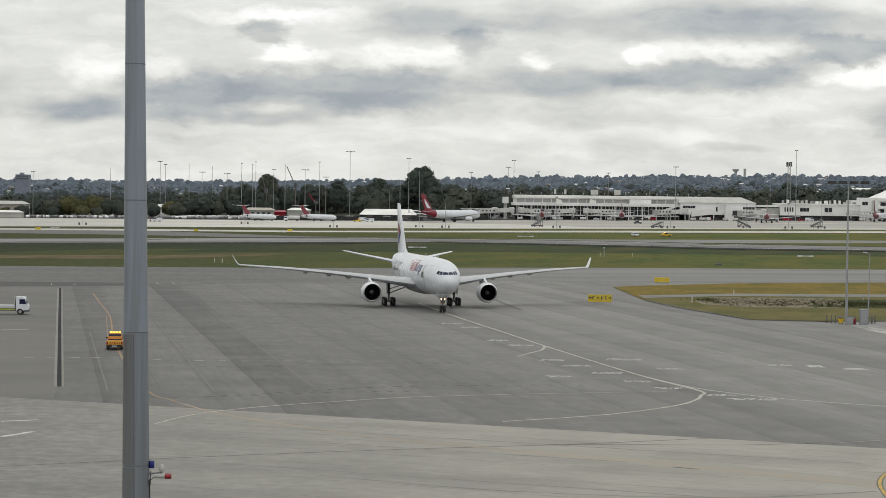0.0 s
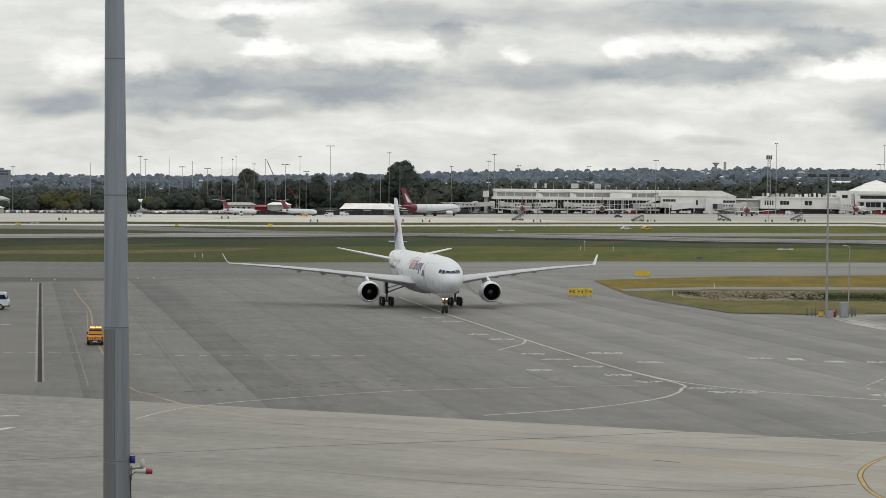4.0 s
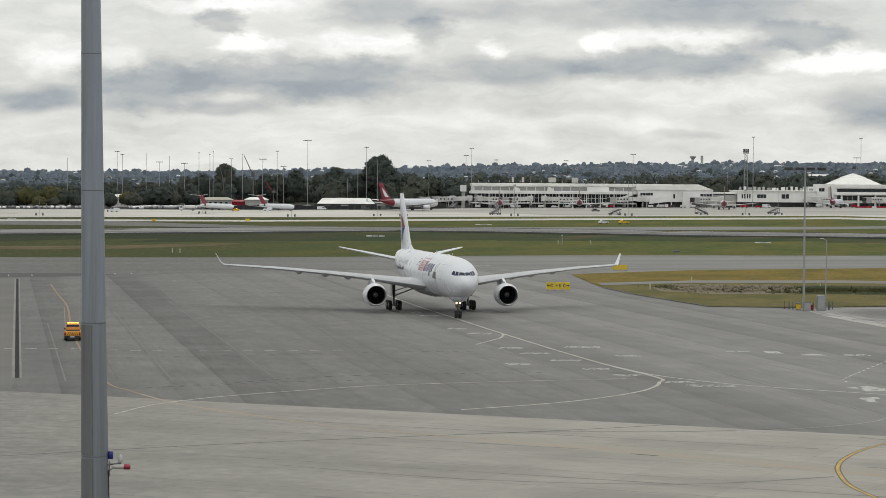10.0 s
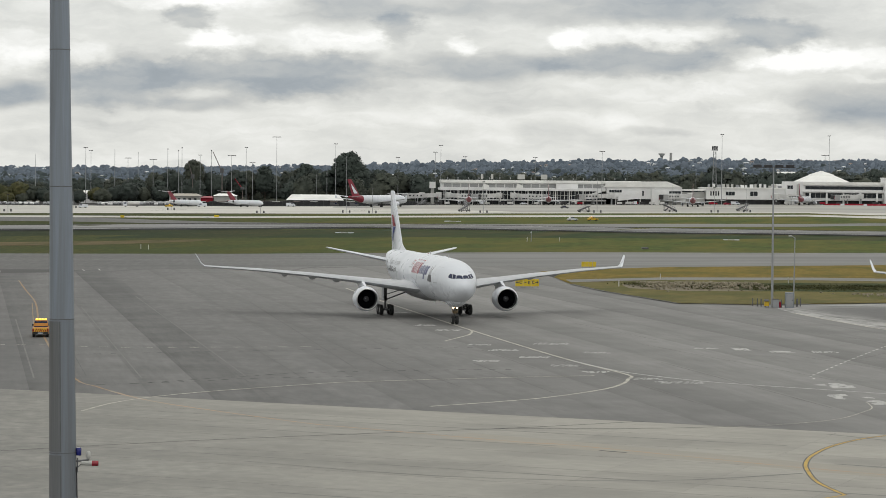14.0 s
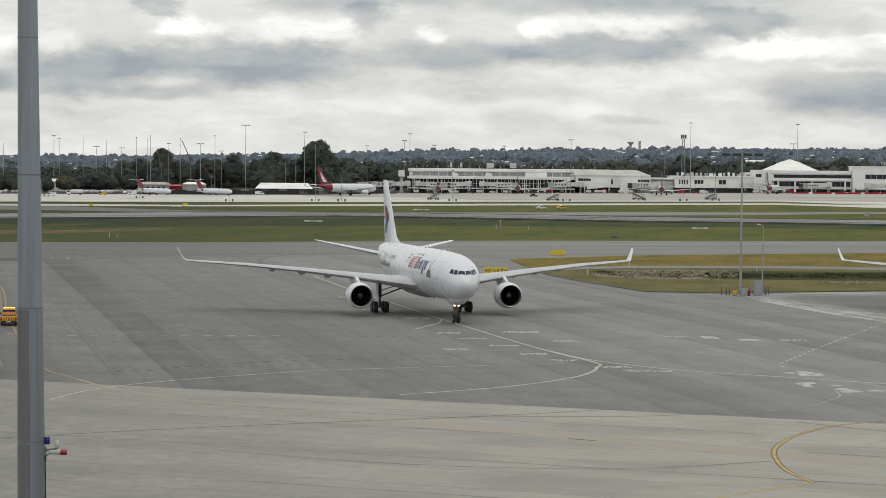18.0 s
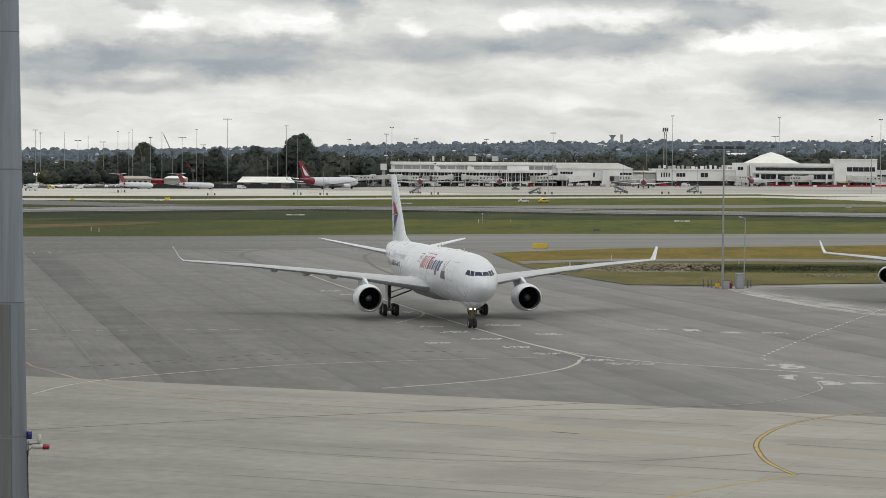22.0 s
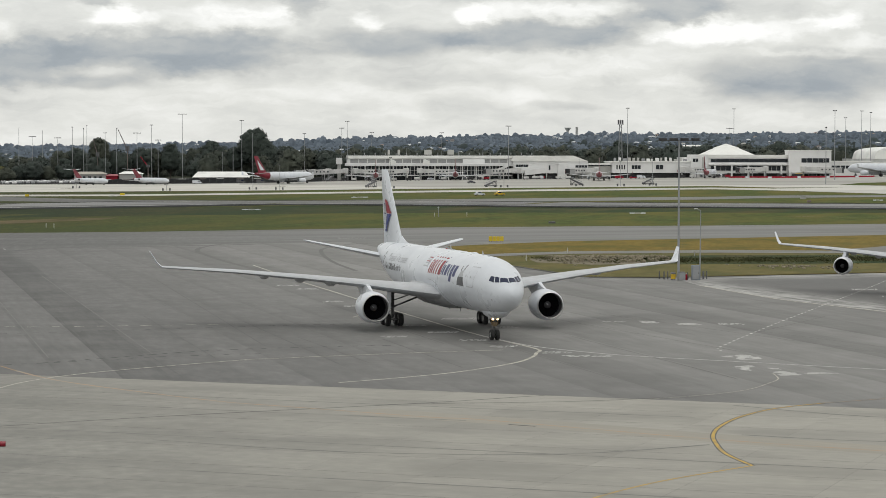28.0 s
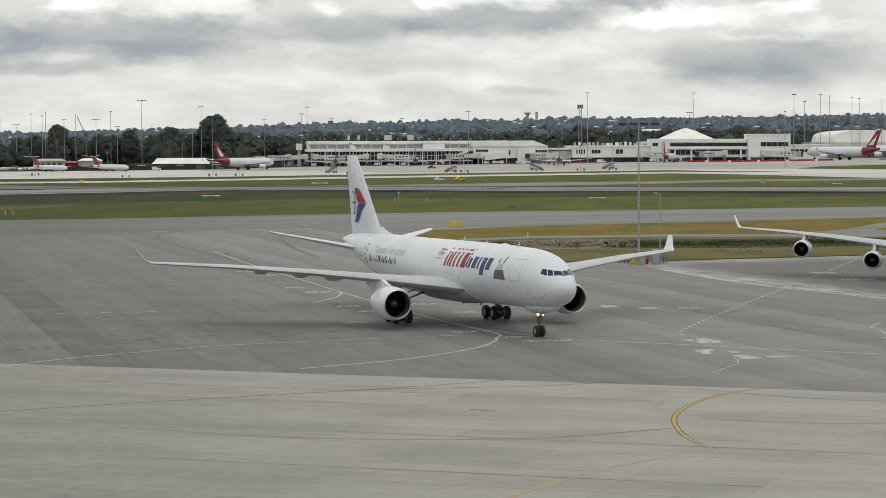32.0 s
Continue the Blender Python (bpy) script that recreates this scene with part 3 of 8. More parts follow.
def sheet():
    s = Shape()
    xs = [-2600, -1800, -1200, -900, -700] + list(range(-550, 1301, 100)) + [1500, 1900, 2600]
    ys = [-150, 0, 150, 300, 450, 600, 760, 925, 1090, 1250, 1500, 1900, 2300, 2500, 2750, 3000, 3250, 3500, 3750, 4000, 4250, 4400, 4600]
    s.loft([[(x, y, ground_z(x, y)) for x in xs] for y in ys], caps=False, closed=False)
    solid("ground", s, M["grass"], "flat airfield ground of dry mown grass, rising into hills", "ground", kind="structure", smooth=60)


sheet()
LEFT, RIGHT = -600.0, 700.0
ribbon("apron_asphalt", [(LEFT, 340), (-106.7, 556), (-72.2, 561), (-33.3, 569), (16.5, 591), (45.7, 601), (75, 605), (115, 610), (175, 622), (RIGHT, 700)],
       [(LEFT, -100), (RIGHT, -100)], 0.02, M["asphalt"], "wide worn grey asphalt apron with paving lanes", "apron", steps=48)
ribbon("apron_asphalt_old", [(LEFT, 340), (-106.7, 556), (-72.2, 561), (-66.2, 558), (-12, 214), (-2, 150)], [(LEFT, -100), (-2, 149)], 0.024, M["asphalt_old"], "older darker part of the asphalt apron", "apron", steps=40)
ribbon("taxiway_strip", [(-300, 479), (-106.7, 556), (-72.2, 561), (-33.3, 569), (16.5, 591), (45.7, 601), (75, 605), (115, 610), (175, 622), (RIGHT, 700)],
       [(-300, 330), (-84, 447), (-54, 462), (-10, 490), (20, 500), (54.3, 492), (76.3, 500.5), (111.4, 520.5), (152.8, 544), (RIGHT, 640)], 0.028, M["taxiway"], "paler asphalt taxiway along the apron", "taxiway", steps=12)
ribbon("verge_dark", [(LEFT, 560), (-143, 756), (-47, 798), (3, 819), (53, 801), (97, 776), (144, 767), (208, 740), (RIGHT, 640)],
       [(LEFT, 480), (-120, 668), (-40, 705), (60, 725), (120, 720), (220, 700), (RIGHT, 620)], 0.03, M["grass_dark"], "dark green mown verge beside the runway", "grass", steps=3)
ribbon("runway", [(LEFT, 660), (-156, 826), (-109, 849), (-52, 880), (3.3, 882), (57, 863), (104, 841), (153, 821), (225, 800), (RIGHT, 690)],
       [(LEFT, 600), (-143, 758), (-100, 775), (-47, 799), (3, 821), (53, 802), (96.5, 778), (143.5, 769), (208, 741.5), (RIGHT, 640)], 0.05, M["runway"], "long grey asphalt runway crossing the field", "runway", steps=6)
ribbon("taxiway_beyond", [(LEFT, 900), (-189, 999), (-128, 996), (-87, 941), (-53, 903), (3.3, 886), (59, 892), (112, 905), (170, 910), (198, 925), (258, 920), (RIGHT, 940)],
       [(LEFT, 830), (-173, 919), (-116, 904), (-82, 883), (-51, 867), (3.1, 844), (56.4, 851), (106, 856), (163, 873), (191, 891), (251, 895), (RIGHT, 915)], 0.06, M["taxiway"], "grey taxiway curving alongside the runway", "taxiway", steps=4)
ribbon("taxiway_pale", [(LEFT, 930), (-192, 1018), (-131, 1021), (-59, 1008), (69, 1049), (200, 1073), (223, 1045), (302, 1075), (RIGHT, 1130)],
       [(LEFT, 900), (-186, 987), (-127, 984), (-58, 979), (67, 1014), (194, 1040), (216, 1011), (258, 920), (RIGHT, 930)], 0.08, M["far_concrete"], "pale concrete taxiway", "taxiway", steps=5)
ribbon("far_apron", [(LEFT, 1330), (-268, 1395), (-76, 1300), (0, 1290), (60, 1400), (RIGHT, 1480)],
       [(LEFT, 990), (-201, 1067), (-139, 1081), (-63, 1078), (4, 1079), (72, 1092), (207, 1108), (228, 1066), (296, 1053), (RIGHT, 1100)], 0.05, M["far_concrete"], "broad pale concrete apron before the old terminal", "apron", steps=30)
ribbon("service_yard", [(LEFT, 1600), (RIGHT, 1700)], [(LEFT, 1330), (-268, 1394), (-76, 1299), (0, 1289), (60, 1399), (RIGHT, 1479)], 0.03, M["yard"], "dark grey yard behind the far apron", "yard", steps=4)
ribbon("far_apron_grey", [(-20, 1285), (60, 1398), (RIGHT, 1478)], [(-20, 1240), (40, 1185), (72, 1125), (207, 1140), (240, 1110), (RIGHT, 1125)], 0.07, M["far_grey"], "greyer parking area of the far apron", "apron", steps=16)
ribbon("apron_grass", [(268, 1108), (290, 1150), (420, 1215)], [(268, 1106), (300, 1072), (420, 1095)], 0.12, M["grass"], "grass patch beside the far apron", "grass", steps=4)
ribbon("woodland_floor", [(-1400, 2300), (1700, 2300)], [(-1400, 1560), (LEFT, 1601), (RIGHT, 1701), (1700, 1760)], 0.02, M["woodland"], "ground under the woods, coloured dark as shade", "ground", steps=3)


def hill_cover():
    s = Shape()
    xs = [-2600, -1800, -1200, -900, -700] + list(range(-550, 1301, 100)) + [1500, 1900, 2600]
    ys = [2300, 2500, 2750, 3000, 3250, 3500, 3750, 4000, 4250, 4400, 4600]
    s.loft([[(x, y, ground_z(x, y) + 0.3) for x in xs] for y in ys], caps=False, closed=False)
    solid("hillside", s, M["hill_ground"], "scrub-covered hillside, its bluish tint standing for haze", "hillside", kind="structure", smooth=60)


hill_cover()
# grass island with a kerb, a gravel track and a rough ditch
ISLAND_NEAR = [(34.1, 470), (35.4, 412.5), (38.8, 386.5), (44.5, 357.5), (46, 349.5), (56.6, 347.2), (66, 350), (101, 362), (140, 385), (260, 450)]
ribbon("grass_island", [(34.1, 470.2), (39.9, 478), (62, 498.5), (97, 514), (128, 528), (260, 590)], ISLAND_NEAR, 0.10, M["grass_gold"], "straw-coloured grass island beside the apron", "grass", steps=6)
ribbon("island_green", [(35.9, 418), (53.6, 432), (82, 435), (119, 428), (260, 480)], [(35.9, 411), (38.8, 387), (44.5, 358), (46, 350), (56.6, 347.6), (66, 350.4), (101, 362.5), (140, 385.5), (260, 450.5)], 0.13, M["grass_mix"],
       "olive grass between the track and the kerb", "grass", steps=4)
ribbon("gravel_track", [(36.8, 430), (55, 442.7), (84.5, 447.3), (122, 440), (260, 500)], [(35.9, 419), (53.6, 432), (82, 435), (119, 428), (260, 484)], 0.16, M["taxiway"], "grey gravel track across the grass", "track", steps=2)
ribbon("crossing_taxiway", [(112, 452.4), (117.5, 458.2), (123, 466.2), (131.4, 484), (141.3, 503), (165, 546), (260, 600)], [(112, 441), (120.6, 430), (260, 490)], 0.18, M["taxiway"], "asphalt spur crossing the grass", "taxiway", steps=3)
ribbon("spur_grass", [(127, 460.5), (133.1, 473.7), (150, 503), (260, 560)], [(127, 459.5), (128.1, 456.1), (142, 456), (260, 512)], 0.20, M["grass_gold"], "straw-coloured grass beyond the asphalt spur", "grass", steps=3)
ribbon("parking_stand", [(59, 342), (66, 349.5), (101, 361.5), (140, 384), (260, 449)], [(59, 327), (63.2, 296), (67.1, 281.5), (73.4, 262), (90, 215), (120, 150), (260, 100)], 0.026, M["stand"], "grey aircraft stand with worn pale edges", "aircraft stand", steps=6)


# directions and corner of the concrete apron's slabs
U, V = Vector((0.9026, -0.4305)), Vector((-0.4305, -0.9026))
CORNER = Vector((-33.5, 201.7))


def paint_z(p, lift):
    """Height of a painted line: a film on the near apron or its slabs, a little more far off."""
    if p.y > 600 or lift > 0.1:
        return ground_z(p.x, p.y) + lift
    on_slab = (Vector((p.x, p.y)) - CORNER).dot(V) > 0
    return (0.0375 if on_slab else 0.031) + max(0.0, lift - 0.036) * 0.12


def stripe(name, pts, width, material, label, lift=0.045, dash=None, cat="painted line", fine=4):
    """A line painted along smooth points on the ground; dash: (length, gap)."""
    pts = [Vector(p) for p in pts]
    dense = []
    for i in range(len(pts) - 1):
        p0, p1, p2, p3 = pts[max(0, i - 1)], pts[i], pts[i + 1], pts[min(len(pts) - 1, i + 2)]
        for k in range(fine):
            t = k / fine
            dense.append(0.5 * (2 * p1 + (p2 - p0) * t + (2 * p0 - 5 * p1 + 4 * p2 - p3) * t * t + (3 * p1 - p0 - 3 * p2 + p3) * t ** 3))
    dense.append(pts[-1])
    runs = [dense]
    if dash:
        acc, runs, cur = 0.0, [], []
        for a, b in zip(dense, dense[1:]):
            n = max(1, int((b - a).length / 0.25))
            for k in range(n):
                p = a.lerp(b, k / n)
                on = acc % sum(dash) < dash[0]
                if on:
                    cur.append(p)
                elif len(cur) > 1:
                    runs.append(cur)
                    cur = []
                else:
                    cur = []
                acc += (b - a).length / n
        runs = [[r[0], r[-1]] for r in runs if len(r) > 1]
    s = Shape()
    for r in runs:
        rows = []
        for i, p in enumerate(r):
            d = (r[min(i + 1, len(r) - 1)] - r[max(i - 1, 0)]).normalized()
            n = Vector((-d.y, d.x)) * width / 2
            z = paint_z(p, lift)
            rows.append([(p.x + n.x, p.y + n.y, z), (p.x - n.x, p.y - n.y, z)])
        s.loft(rows, caps=False, closed=False)
    return solid(name, s, material, label, cat, kind="structure")


# concrete apron under the camera, in slabs with recessed joints


def concrete_apron():
    s = Shape()
    a = [CORNER + U * u + V * v for u, v in ((-160, 0), (160, 0), (160, 160), (-160, 160))]
    s.add([(p.x, p.y, 0.026) for p in a], [(0, 1, 2, 3)])
    base = solid("apron_concrete", s, M["concrete"], "pale concrete apron laid in large slabs", "apron", kind="structure")
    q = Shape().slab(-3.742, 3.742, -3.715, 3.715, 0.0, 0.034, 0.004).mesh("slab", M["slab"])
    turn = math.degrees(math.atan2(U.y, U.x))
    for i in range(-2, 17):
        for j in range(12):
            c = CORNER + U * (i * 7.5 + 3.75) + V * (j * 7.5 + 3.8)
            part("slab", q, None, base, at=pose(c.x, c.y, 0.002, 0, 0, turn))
    bed = Shape()
    b = [CORNER + U * u + V * v for u, v in ((-15, 0.02), (127.5, 0.02), (127.5, 90.1), (-15, 90.1))]
    bed.add([(p.x, p.y, 0.032) for p in b], [(0, 1, 2, 3)])
    solid("joint_bed", bed, M["slab_bed"], "dark filler in the joints between slabs", "joint", kind="structure")


concrete_apron()
ribbon("apron_concrete_side", [(-300, 330), (-71.4, 438), (-70.9, 436), (-35.3, 216), (-33.6, 202.6)], [(-300, 322), (-33.6, 202.2)], 0.030, M["concrete"], "older grey concrete apron beside the drain", "apron", steps=10)
# trench drain
for name, off, w, mt, lb in (("drain_kerb", -0.36, 0.28, "slab_old", "pale concrete edge of the trench drain"), ("drain_grate", 0.0, 0.42, "tarmac_dark", "dark steel grate of the trench drain"), ("drain_kerb", 0.33, 0.22, "slab_old", "pale concrete edge of the trench drain")):
    stripe(name, [(-35.15 + off, 215.6), (-53.0 + off, 325.0), (-70.9 + off, 435.0)], w, M[mt], lb, 0.05 if mt == "tarmac_dark" else 0.06, cat="drain")
# kerb of the island
stripe("kerb", [(35.4, 412.3), (38.7, 386.2), (44.4, 357.2), (45.8, 349.2)], 0.34, M["slab_old"], "pale concrete kerb round the grass", 0.15, cat="kerb")
stripe("kerb", [(45.8, 349.2), (56.6, 346.9), (66, 349.6)], 0.32, M["slab_old"], "pale concrete kerb round the grass", 0.15, cat="kerb")

# taxi lines
stripe("taxi_line", [(-4, 392), (2.26, 347.3), (7.38, 314.9), (11.9, 285.9), (16.6, 257.5), (20.4, 236.4), (23.8, 221.6)], 0.34, M["paint_cream"], "faded cream taxi line", 0.047)
stripe("taxi_line", [(20.4, 236.4), (23.6, 224), (27.2, 217.0), (31.5, 211.3), (39, 205.3), (47.5, 198.6), (54.4, 193.4), (66, 184)], 0.30, M["fresh_paint"], "faded cream taxi line", 0.049)
stripe("taxi_line", [(23.8, 221.6), (24.4, 217.5), (23.75, 214.5), (23.0, 210.5), (20.6, 204), (15.1, 195.9), (10.1, 191.2), (4.9, 187.3)], 0.34, M["paint_cream"], "faded cream lead-in line", 0.048)
stripe("taxi_line", [(11.9, 285.9), (12.3, 281.5), (11.7, 275.4), (10.6, 271.3), (8.5, 264)], 0.30, M["paint_cream"], "faded curved lead-in line", 0.048)
stripe("taxi_line", [(-22.2, 182), (-20.5, 188.7), (-17.8, 194.1), (-13.5, 199.4), (-4.1, 207.9), (0.1, 210.3), (11.3, 214.9), (21, 218)], 0.24, M["paint_cream"], "cream guide line", 0.085)
stripe("service_line", [(-61.5, 413), (-55, 377), (-48, 338.7), (-40.2, 287), (-33, 245), (-26.4, 211.3), (-23.6, 203.5), (-22, 199.5)], 0.24, M["paint_orange"], "faded orange service line", 0.082)
stripe("service_line", [(-22, 199.5), (-17.5, 190.1), (-9.6, 179.6), (-3.8, 172.8), (0.2, 169.7), (10.5, 161.7), (14.1, 159.8), (28, 147.5), (39.3, 139.6), (52, 131)], 0.32, M["paint_ghost"], "almost worn-off orange service line", 0.082)
stripe("service_line", [(-48.5, 338.7), (-40.9, 287), (-38.6, 272)], 0.12, M["paint_orange"], "orange service line", 0.05)
stripe("stand_line", [(13.7, 117.6), (16.7, 122.7), (21.2, 128.7), (27.6, 134.9)], 0.18, M["paint_yellow"], "yellow stand lead-in line with a dark edge", 0.092, fine=6)
CURVE = [(27.63, 134.94), (27.14, 140.56), (27.53, 145.95), (28.17, 150.15), (29.51, 154.84), (31.97, 160.43), (35.46, 165.56), (40.06, 169.31), (48.8, 173.6), (60, 178)]
stripe("stand_line_edge", CURVE[:8], 0.40, M["seam"], "dark border of the stand line", 0.088, fine=6)
stripe("stand_line", CURVE[7:], 0.13, M["paint_ghost"], "fading end of the stand line", 0.092, fine=6)
stripe("stand_line", CURVE[:8], 0.23, M["paint_yellow"], "yellow stand lead-in line with a dark edge", 0.094, fine=6)
stripe("dashed_line", [(93.3, 348.6), (66.9, 283), (53.6, 250.2), (42.2, 220.9), (41.4, 217.7), (40.9, 212.6)], 0.22, M["paint_white"], "dashed white stand boundary", 0.05, dash=(1.3, 1.2))
stripe("dashed_line", [(63.8, 228.5), (60.9, 222), (60.7, 218.3), (60, 213), (58.5, 208.9)], 0.32, M["paint_white"], "dashed white curve", 0.05, dash=(1.0, 0.9))
stripe("edge_line", [(59.2, 326), (63.2, 295.5), (67.1, 281), (73.4, 261.3), (85, 228)], 0.42, M["paint_cream"], "pale line along the stand's edge", 0.05)
stripe("taxi_line", [(41.2, 193), (40.6, 188), (39, 184.3), (36.2, 179.2), (31.9, 175.3), (24, 171)], 0.10, M["paint_cream"], "worn curved lead-in line", 0.086)
stripe("dashed_line", [(-30, 240.7), (-15, 246), (-0.5, 251.2), (12, 254)], 0.36, M["old_dash"], "dark dashes of an old line", 0.046, dash=(1.0, 0.7))
stripe("dashed_line", [(-47.6, 252.5), (-35.6, 253.8), (-26, 251), (-5, 253.8)], 0.34, M["paint_cream"], "worn white dashes", 0.046, dash=(1.3, 1.1))
stripe("dashed_line", [(-20.7, 206.7), (-13.8, 212.7), (-6.4, 219), (4.2, 222.8), (15, 224.7)], 0.46, M["old_dash"], "dark dashes of an old line", 0.045, dash=(0.9, 0.6))
stripe("dashed_line", [(-23.8, 205.2), (-15.7, 209.2), (-11, 212.5), (-1, 215.5)], 0.40, M["old_dash"], "dark dashes of an old line", 0.046, dash=(0.9, 0.6))
for a, b in (((-34.3, 182.3), (-31.6, 184.0)), ((-32.1, 171.0), (-30.4, 174.9)), ((-56.8, 301.4), (-53.4, 304.6))):
    stripe("bay_line", [a, b], 0.5, M["paint_white"], "white bay line", 0.09)
# tar joints, cracks and tyre scrubs
stripe("tar_joint", [(-40, 146.8), (-28.7, 152.5), (-14.7, 160.3), (-3.2, 165.5), (10.7, 171.1), (20.8, 176.4)], 0.20, M["tar"], "tarred joint across the concrete", 0.075)
stripe("tar_joint", [(8, 170.2), (14, 170.9), (21.5, 171.4), (28.9, 173.8)], 0.16, M["tar"], "tarred joint across the concrete", 0.076)
stripe("tar_joint", [(15.5, 156.9), (17.2, 155.7)], 0.30, M["tar"], "short dark crack", 0.078)
stripe("tar_joint", [(-27.5, 299), (-17, 243), (-7.8, 193)], 0.12, M["seam"], "dark seam between paving lanes", 0.04)
stripe("tar_joint", [(-17.7, 346), (-1.2, 224)], 0.12, M["seam"], "dark seam between paving lanes", 0.04)
for x, y0, y1, w, mt in ((-29, 212, 300, 0.16, "lane_seam"), (-24.2, 214, 262, 0.10, "seam"), (-19.3, 212, 330, 0.14, "lane_seam"), (-14.4, 210, 285, 0.12, "seam"), (-9.6, 215, 360, 0.14, "lane_seam"), (-4.6, 206, 268, 0.10, "seam"), (0.3, 240, 380, 0.12, "lane_seam"), (5.2, 204, 258, 0.12, "seam"), (10, 212, 300, 0.10, "lane_seam"), (14.9, 200, 232, 0.12, "seam"), (24.6, 190, 240, 0.10, "seam"), (34.4, 188, 235, 0.10, "seam")):
    stripe("lane_seam", [(x - 0.169 * (y0 - 205), y0), (x - 0.169 * (y1 - 205), y1)], w, M[mt], "seam between two paving lanes", 0.038, cat="paving seam")
stripe("tyre_scrub", [(34, 520), (15, 522), (-2.5, 504.6), (-10.6, 490), (-14.7, 472), (-15.5, 455.5), (-13.6, 436.8), (-8.8, 405.4), (-3.7, 380), (2.4, 354)], 1.0, M["rubber_mark"], "dark tyre scrub along the turn", 0.04, cat="tyre mark")
stripe("tyre_scrub", [(34, 507.4), (16.3, 487.7), (9.4, 464.7), (8.3, 437.7), (9.6, 402), (12.4, 371.6)], 0.8, M["rubber_mark"], "dark tyre scrub along the turn", 0.041, cat="tyre mark")
ribbon("taxiway_edge", [(-300, 430), (-84, 462), (-62, 463), (-55, 456)], [(-300, 400), (-84, 439), (-72.7, 441), (-61.5, 448), (-55, 455)], 0.0300, M["fresh_strip"], "dark resurfaced strip where taxiway and apron meet", "tarmac", steps=4)
stripe("tyre_scrub", [(-57, 455.2), (-52.3, 452), (-47.4, 462), (-41.9, 471), (-30, 474), (-5, 486)], 2.4, M["seam"], "dark edge between taxiway and apron", 0.042, cat="tyre mark")
for x, y in ((-74.5, 447), (-70.2, 448), (-55.5, 458), (-52.6, 460)):
    stripe("edge_tick", [(x, y), (x - 1.2, y + 7)], 0.14, M["paint_white"], "short white edge mark", 0.046)
stripe("tyre_scrub", [(20.5, 226), (23.4, 219), (26.5, 215.2)], 1.4, M["rubber_mark"], "dark scrub where lines meet", 0.043, cat="tyre mark")
for a, b in (((30, 262), (43, 214)), ((37, 268), (58, 205)), ((48, 245), (70, 185)), ((26, 300), (33, 268)), ((52, 290), (60, 262)), ((2, 235), (8, 205)), ((12, 250), (16, 226)), ((48, 236), (62, 262))):
    stripe("tar_joint", [a, b], 0.10, M["seam"], "dark seam between paving lanes", 0.041)


# painted stand codes, worn to rows of short strokes
def code(x, y, w, d):
    s = Shape()
    rng = random.Random(int(x * 7 + y * 13))
    for row in (-0.27, 0.27):
        a = x - w / 2 + rng.uniform(-0.3, 0.3)
        while a < x + w / 2:
            b = a + rng.uniform(0.14, 0.55)
            k, o = rng.uniform(0.30, 0.55) * d / 2, row * d + rng.uniform(-0.12, 0.12)
            z = paint_z(Vector((x, y)), 0.052)
            sl = 0.06 * d
            s.add([(a - sl, y + o - k, z), (b - sl, y + o - k * 0.8, z), (b + sl, y + o + k, z), (a + sl, y + o + k * 0.85, z)], [(0, 1, 2, 3)])
            a = b + rng.choice((0.05, 0.08, 0.12, 0.35))
    solid("ground_code", s, M["worn_paint"], "worn white painted stand code", "painted marking", "stand codes", kind="structure")


for x, y, w in ((1.4, 330, 2.6), (4.0, 321, 2.8), (6.9, 292.7, 2.4), (9.4, 283.3, 2.8), (12.2, 258.5, 2.3), (14.3, 250.3, 2.8), (16.9, 240.4, 2.8), (20.4, 260.8, 4.0), (19.1, 229.8, 2.4), (21.6, 222, 2.2), (25.4, 214.9, 2.4),
                (28.0, 211, 4.0), (36.6, 254.9, 2.4), (40.4, 253, 2.0), (44.4, 250.4, 2.4), (48.8, 250.4, 2.6), (79.8, 315, 3.4), (80.2, 298.2, 3.8),
                (16.3, 521.8, 6.0), (24, 247.6, 2.2), (11.8, 235, 2.4)):
    code(x, y, w, 2.0 if y < 260 else 2.6)

# faint extra joints along the slabs and worn edges of the concrete
for v, u0, u1 in ((10.5, 20, 74), (18.2, 4, 60), (33.1, 10, 96), (47.9, 22, 90)):
    a, b = CORNER + U * u0 + V * v, CORNER + U * u1 + V * v
    stripe("slab_joint", [tuple(a), tuple((a + b) / 2 + V * 0.15), tuple(b)], 0.28, M["joint_dark"], "dark weathered joint between slabs", 0.074, cat="joint")
# runway edge lines and dark tyre streaks
EDGE = [(-156, 822), (-109, 845), (-52, 872), (3.3, 876), (57, 858), (104, 837), (153, 817), (225, 795), (420, 745)]
stripe("runway_edge_line", EDGE, 1.4, M["paint_white"], "white line along the runway's edge", 0.09)
stripe("runway_edge_line", [(-143, 775), (-47, 818), (3, 840), (53, 822), (96.5, 797), (143.5, 788), (208, 761), (420, 707)], 1.2, M["paint_white"], "white line along the runway's edge", 0.09)
stripe("tyre_streak", [(-143, 786), (-47, 832), (3, 848), (53, 832), (96.5, 806), (143.5, 795), (208, 770), (420, 722)], 9.0, M["rubber_mark"], "dark tyre streak along the runway", 0.085, cat="tyre mark")
ribbon("verge_scar", [(-170, 628), (-130, 640), (-97, 650), (-75, 660), (-62, 676), (-50, 684), (-46, 686)], [(-170, 610), (-130, 615), (-97, 619), (-75, 628), (-62, 648), (-50, 664), (-46, 685)], 0.06, M["scar"], "bare brown strip in the verge", "bare earth", steps=4)
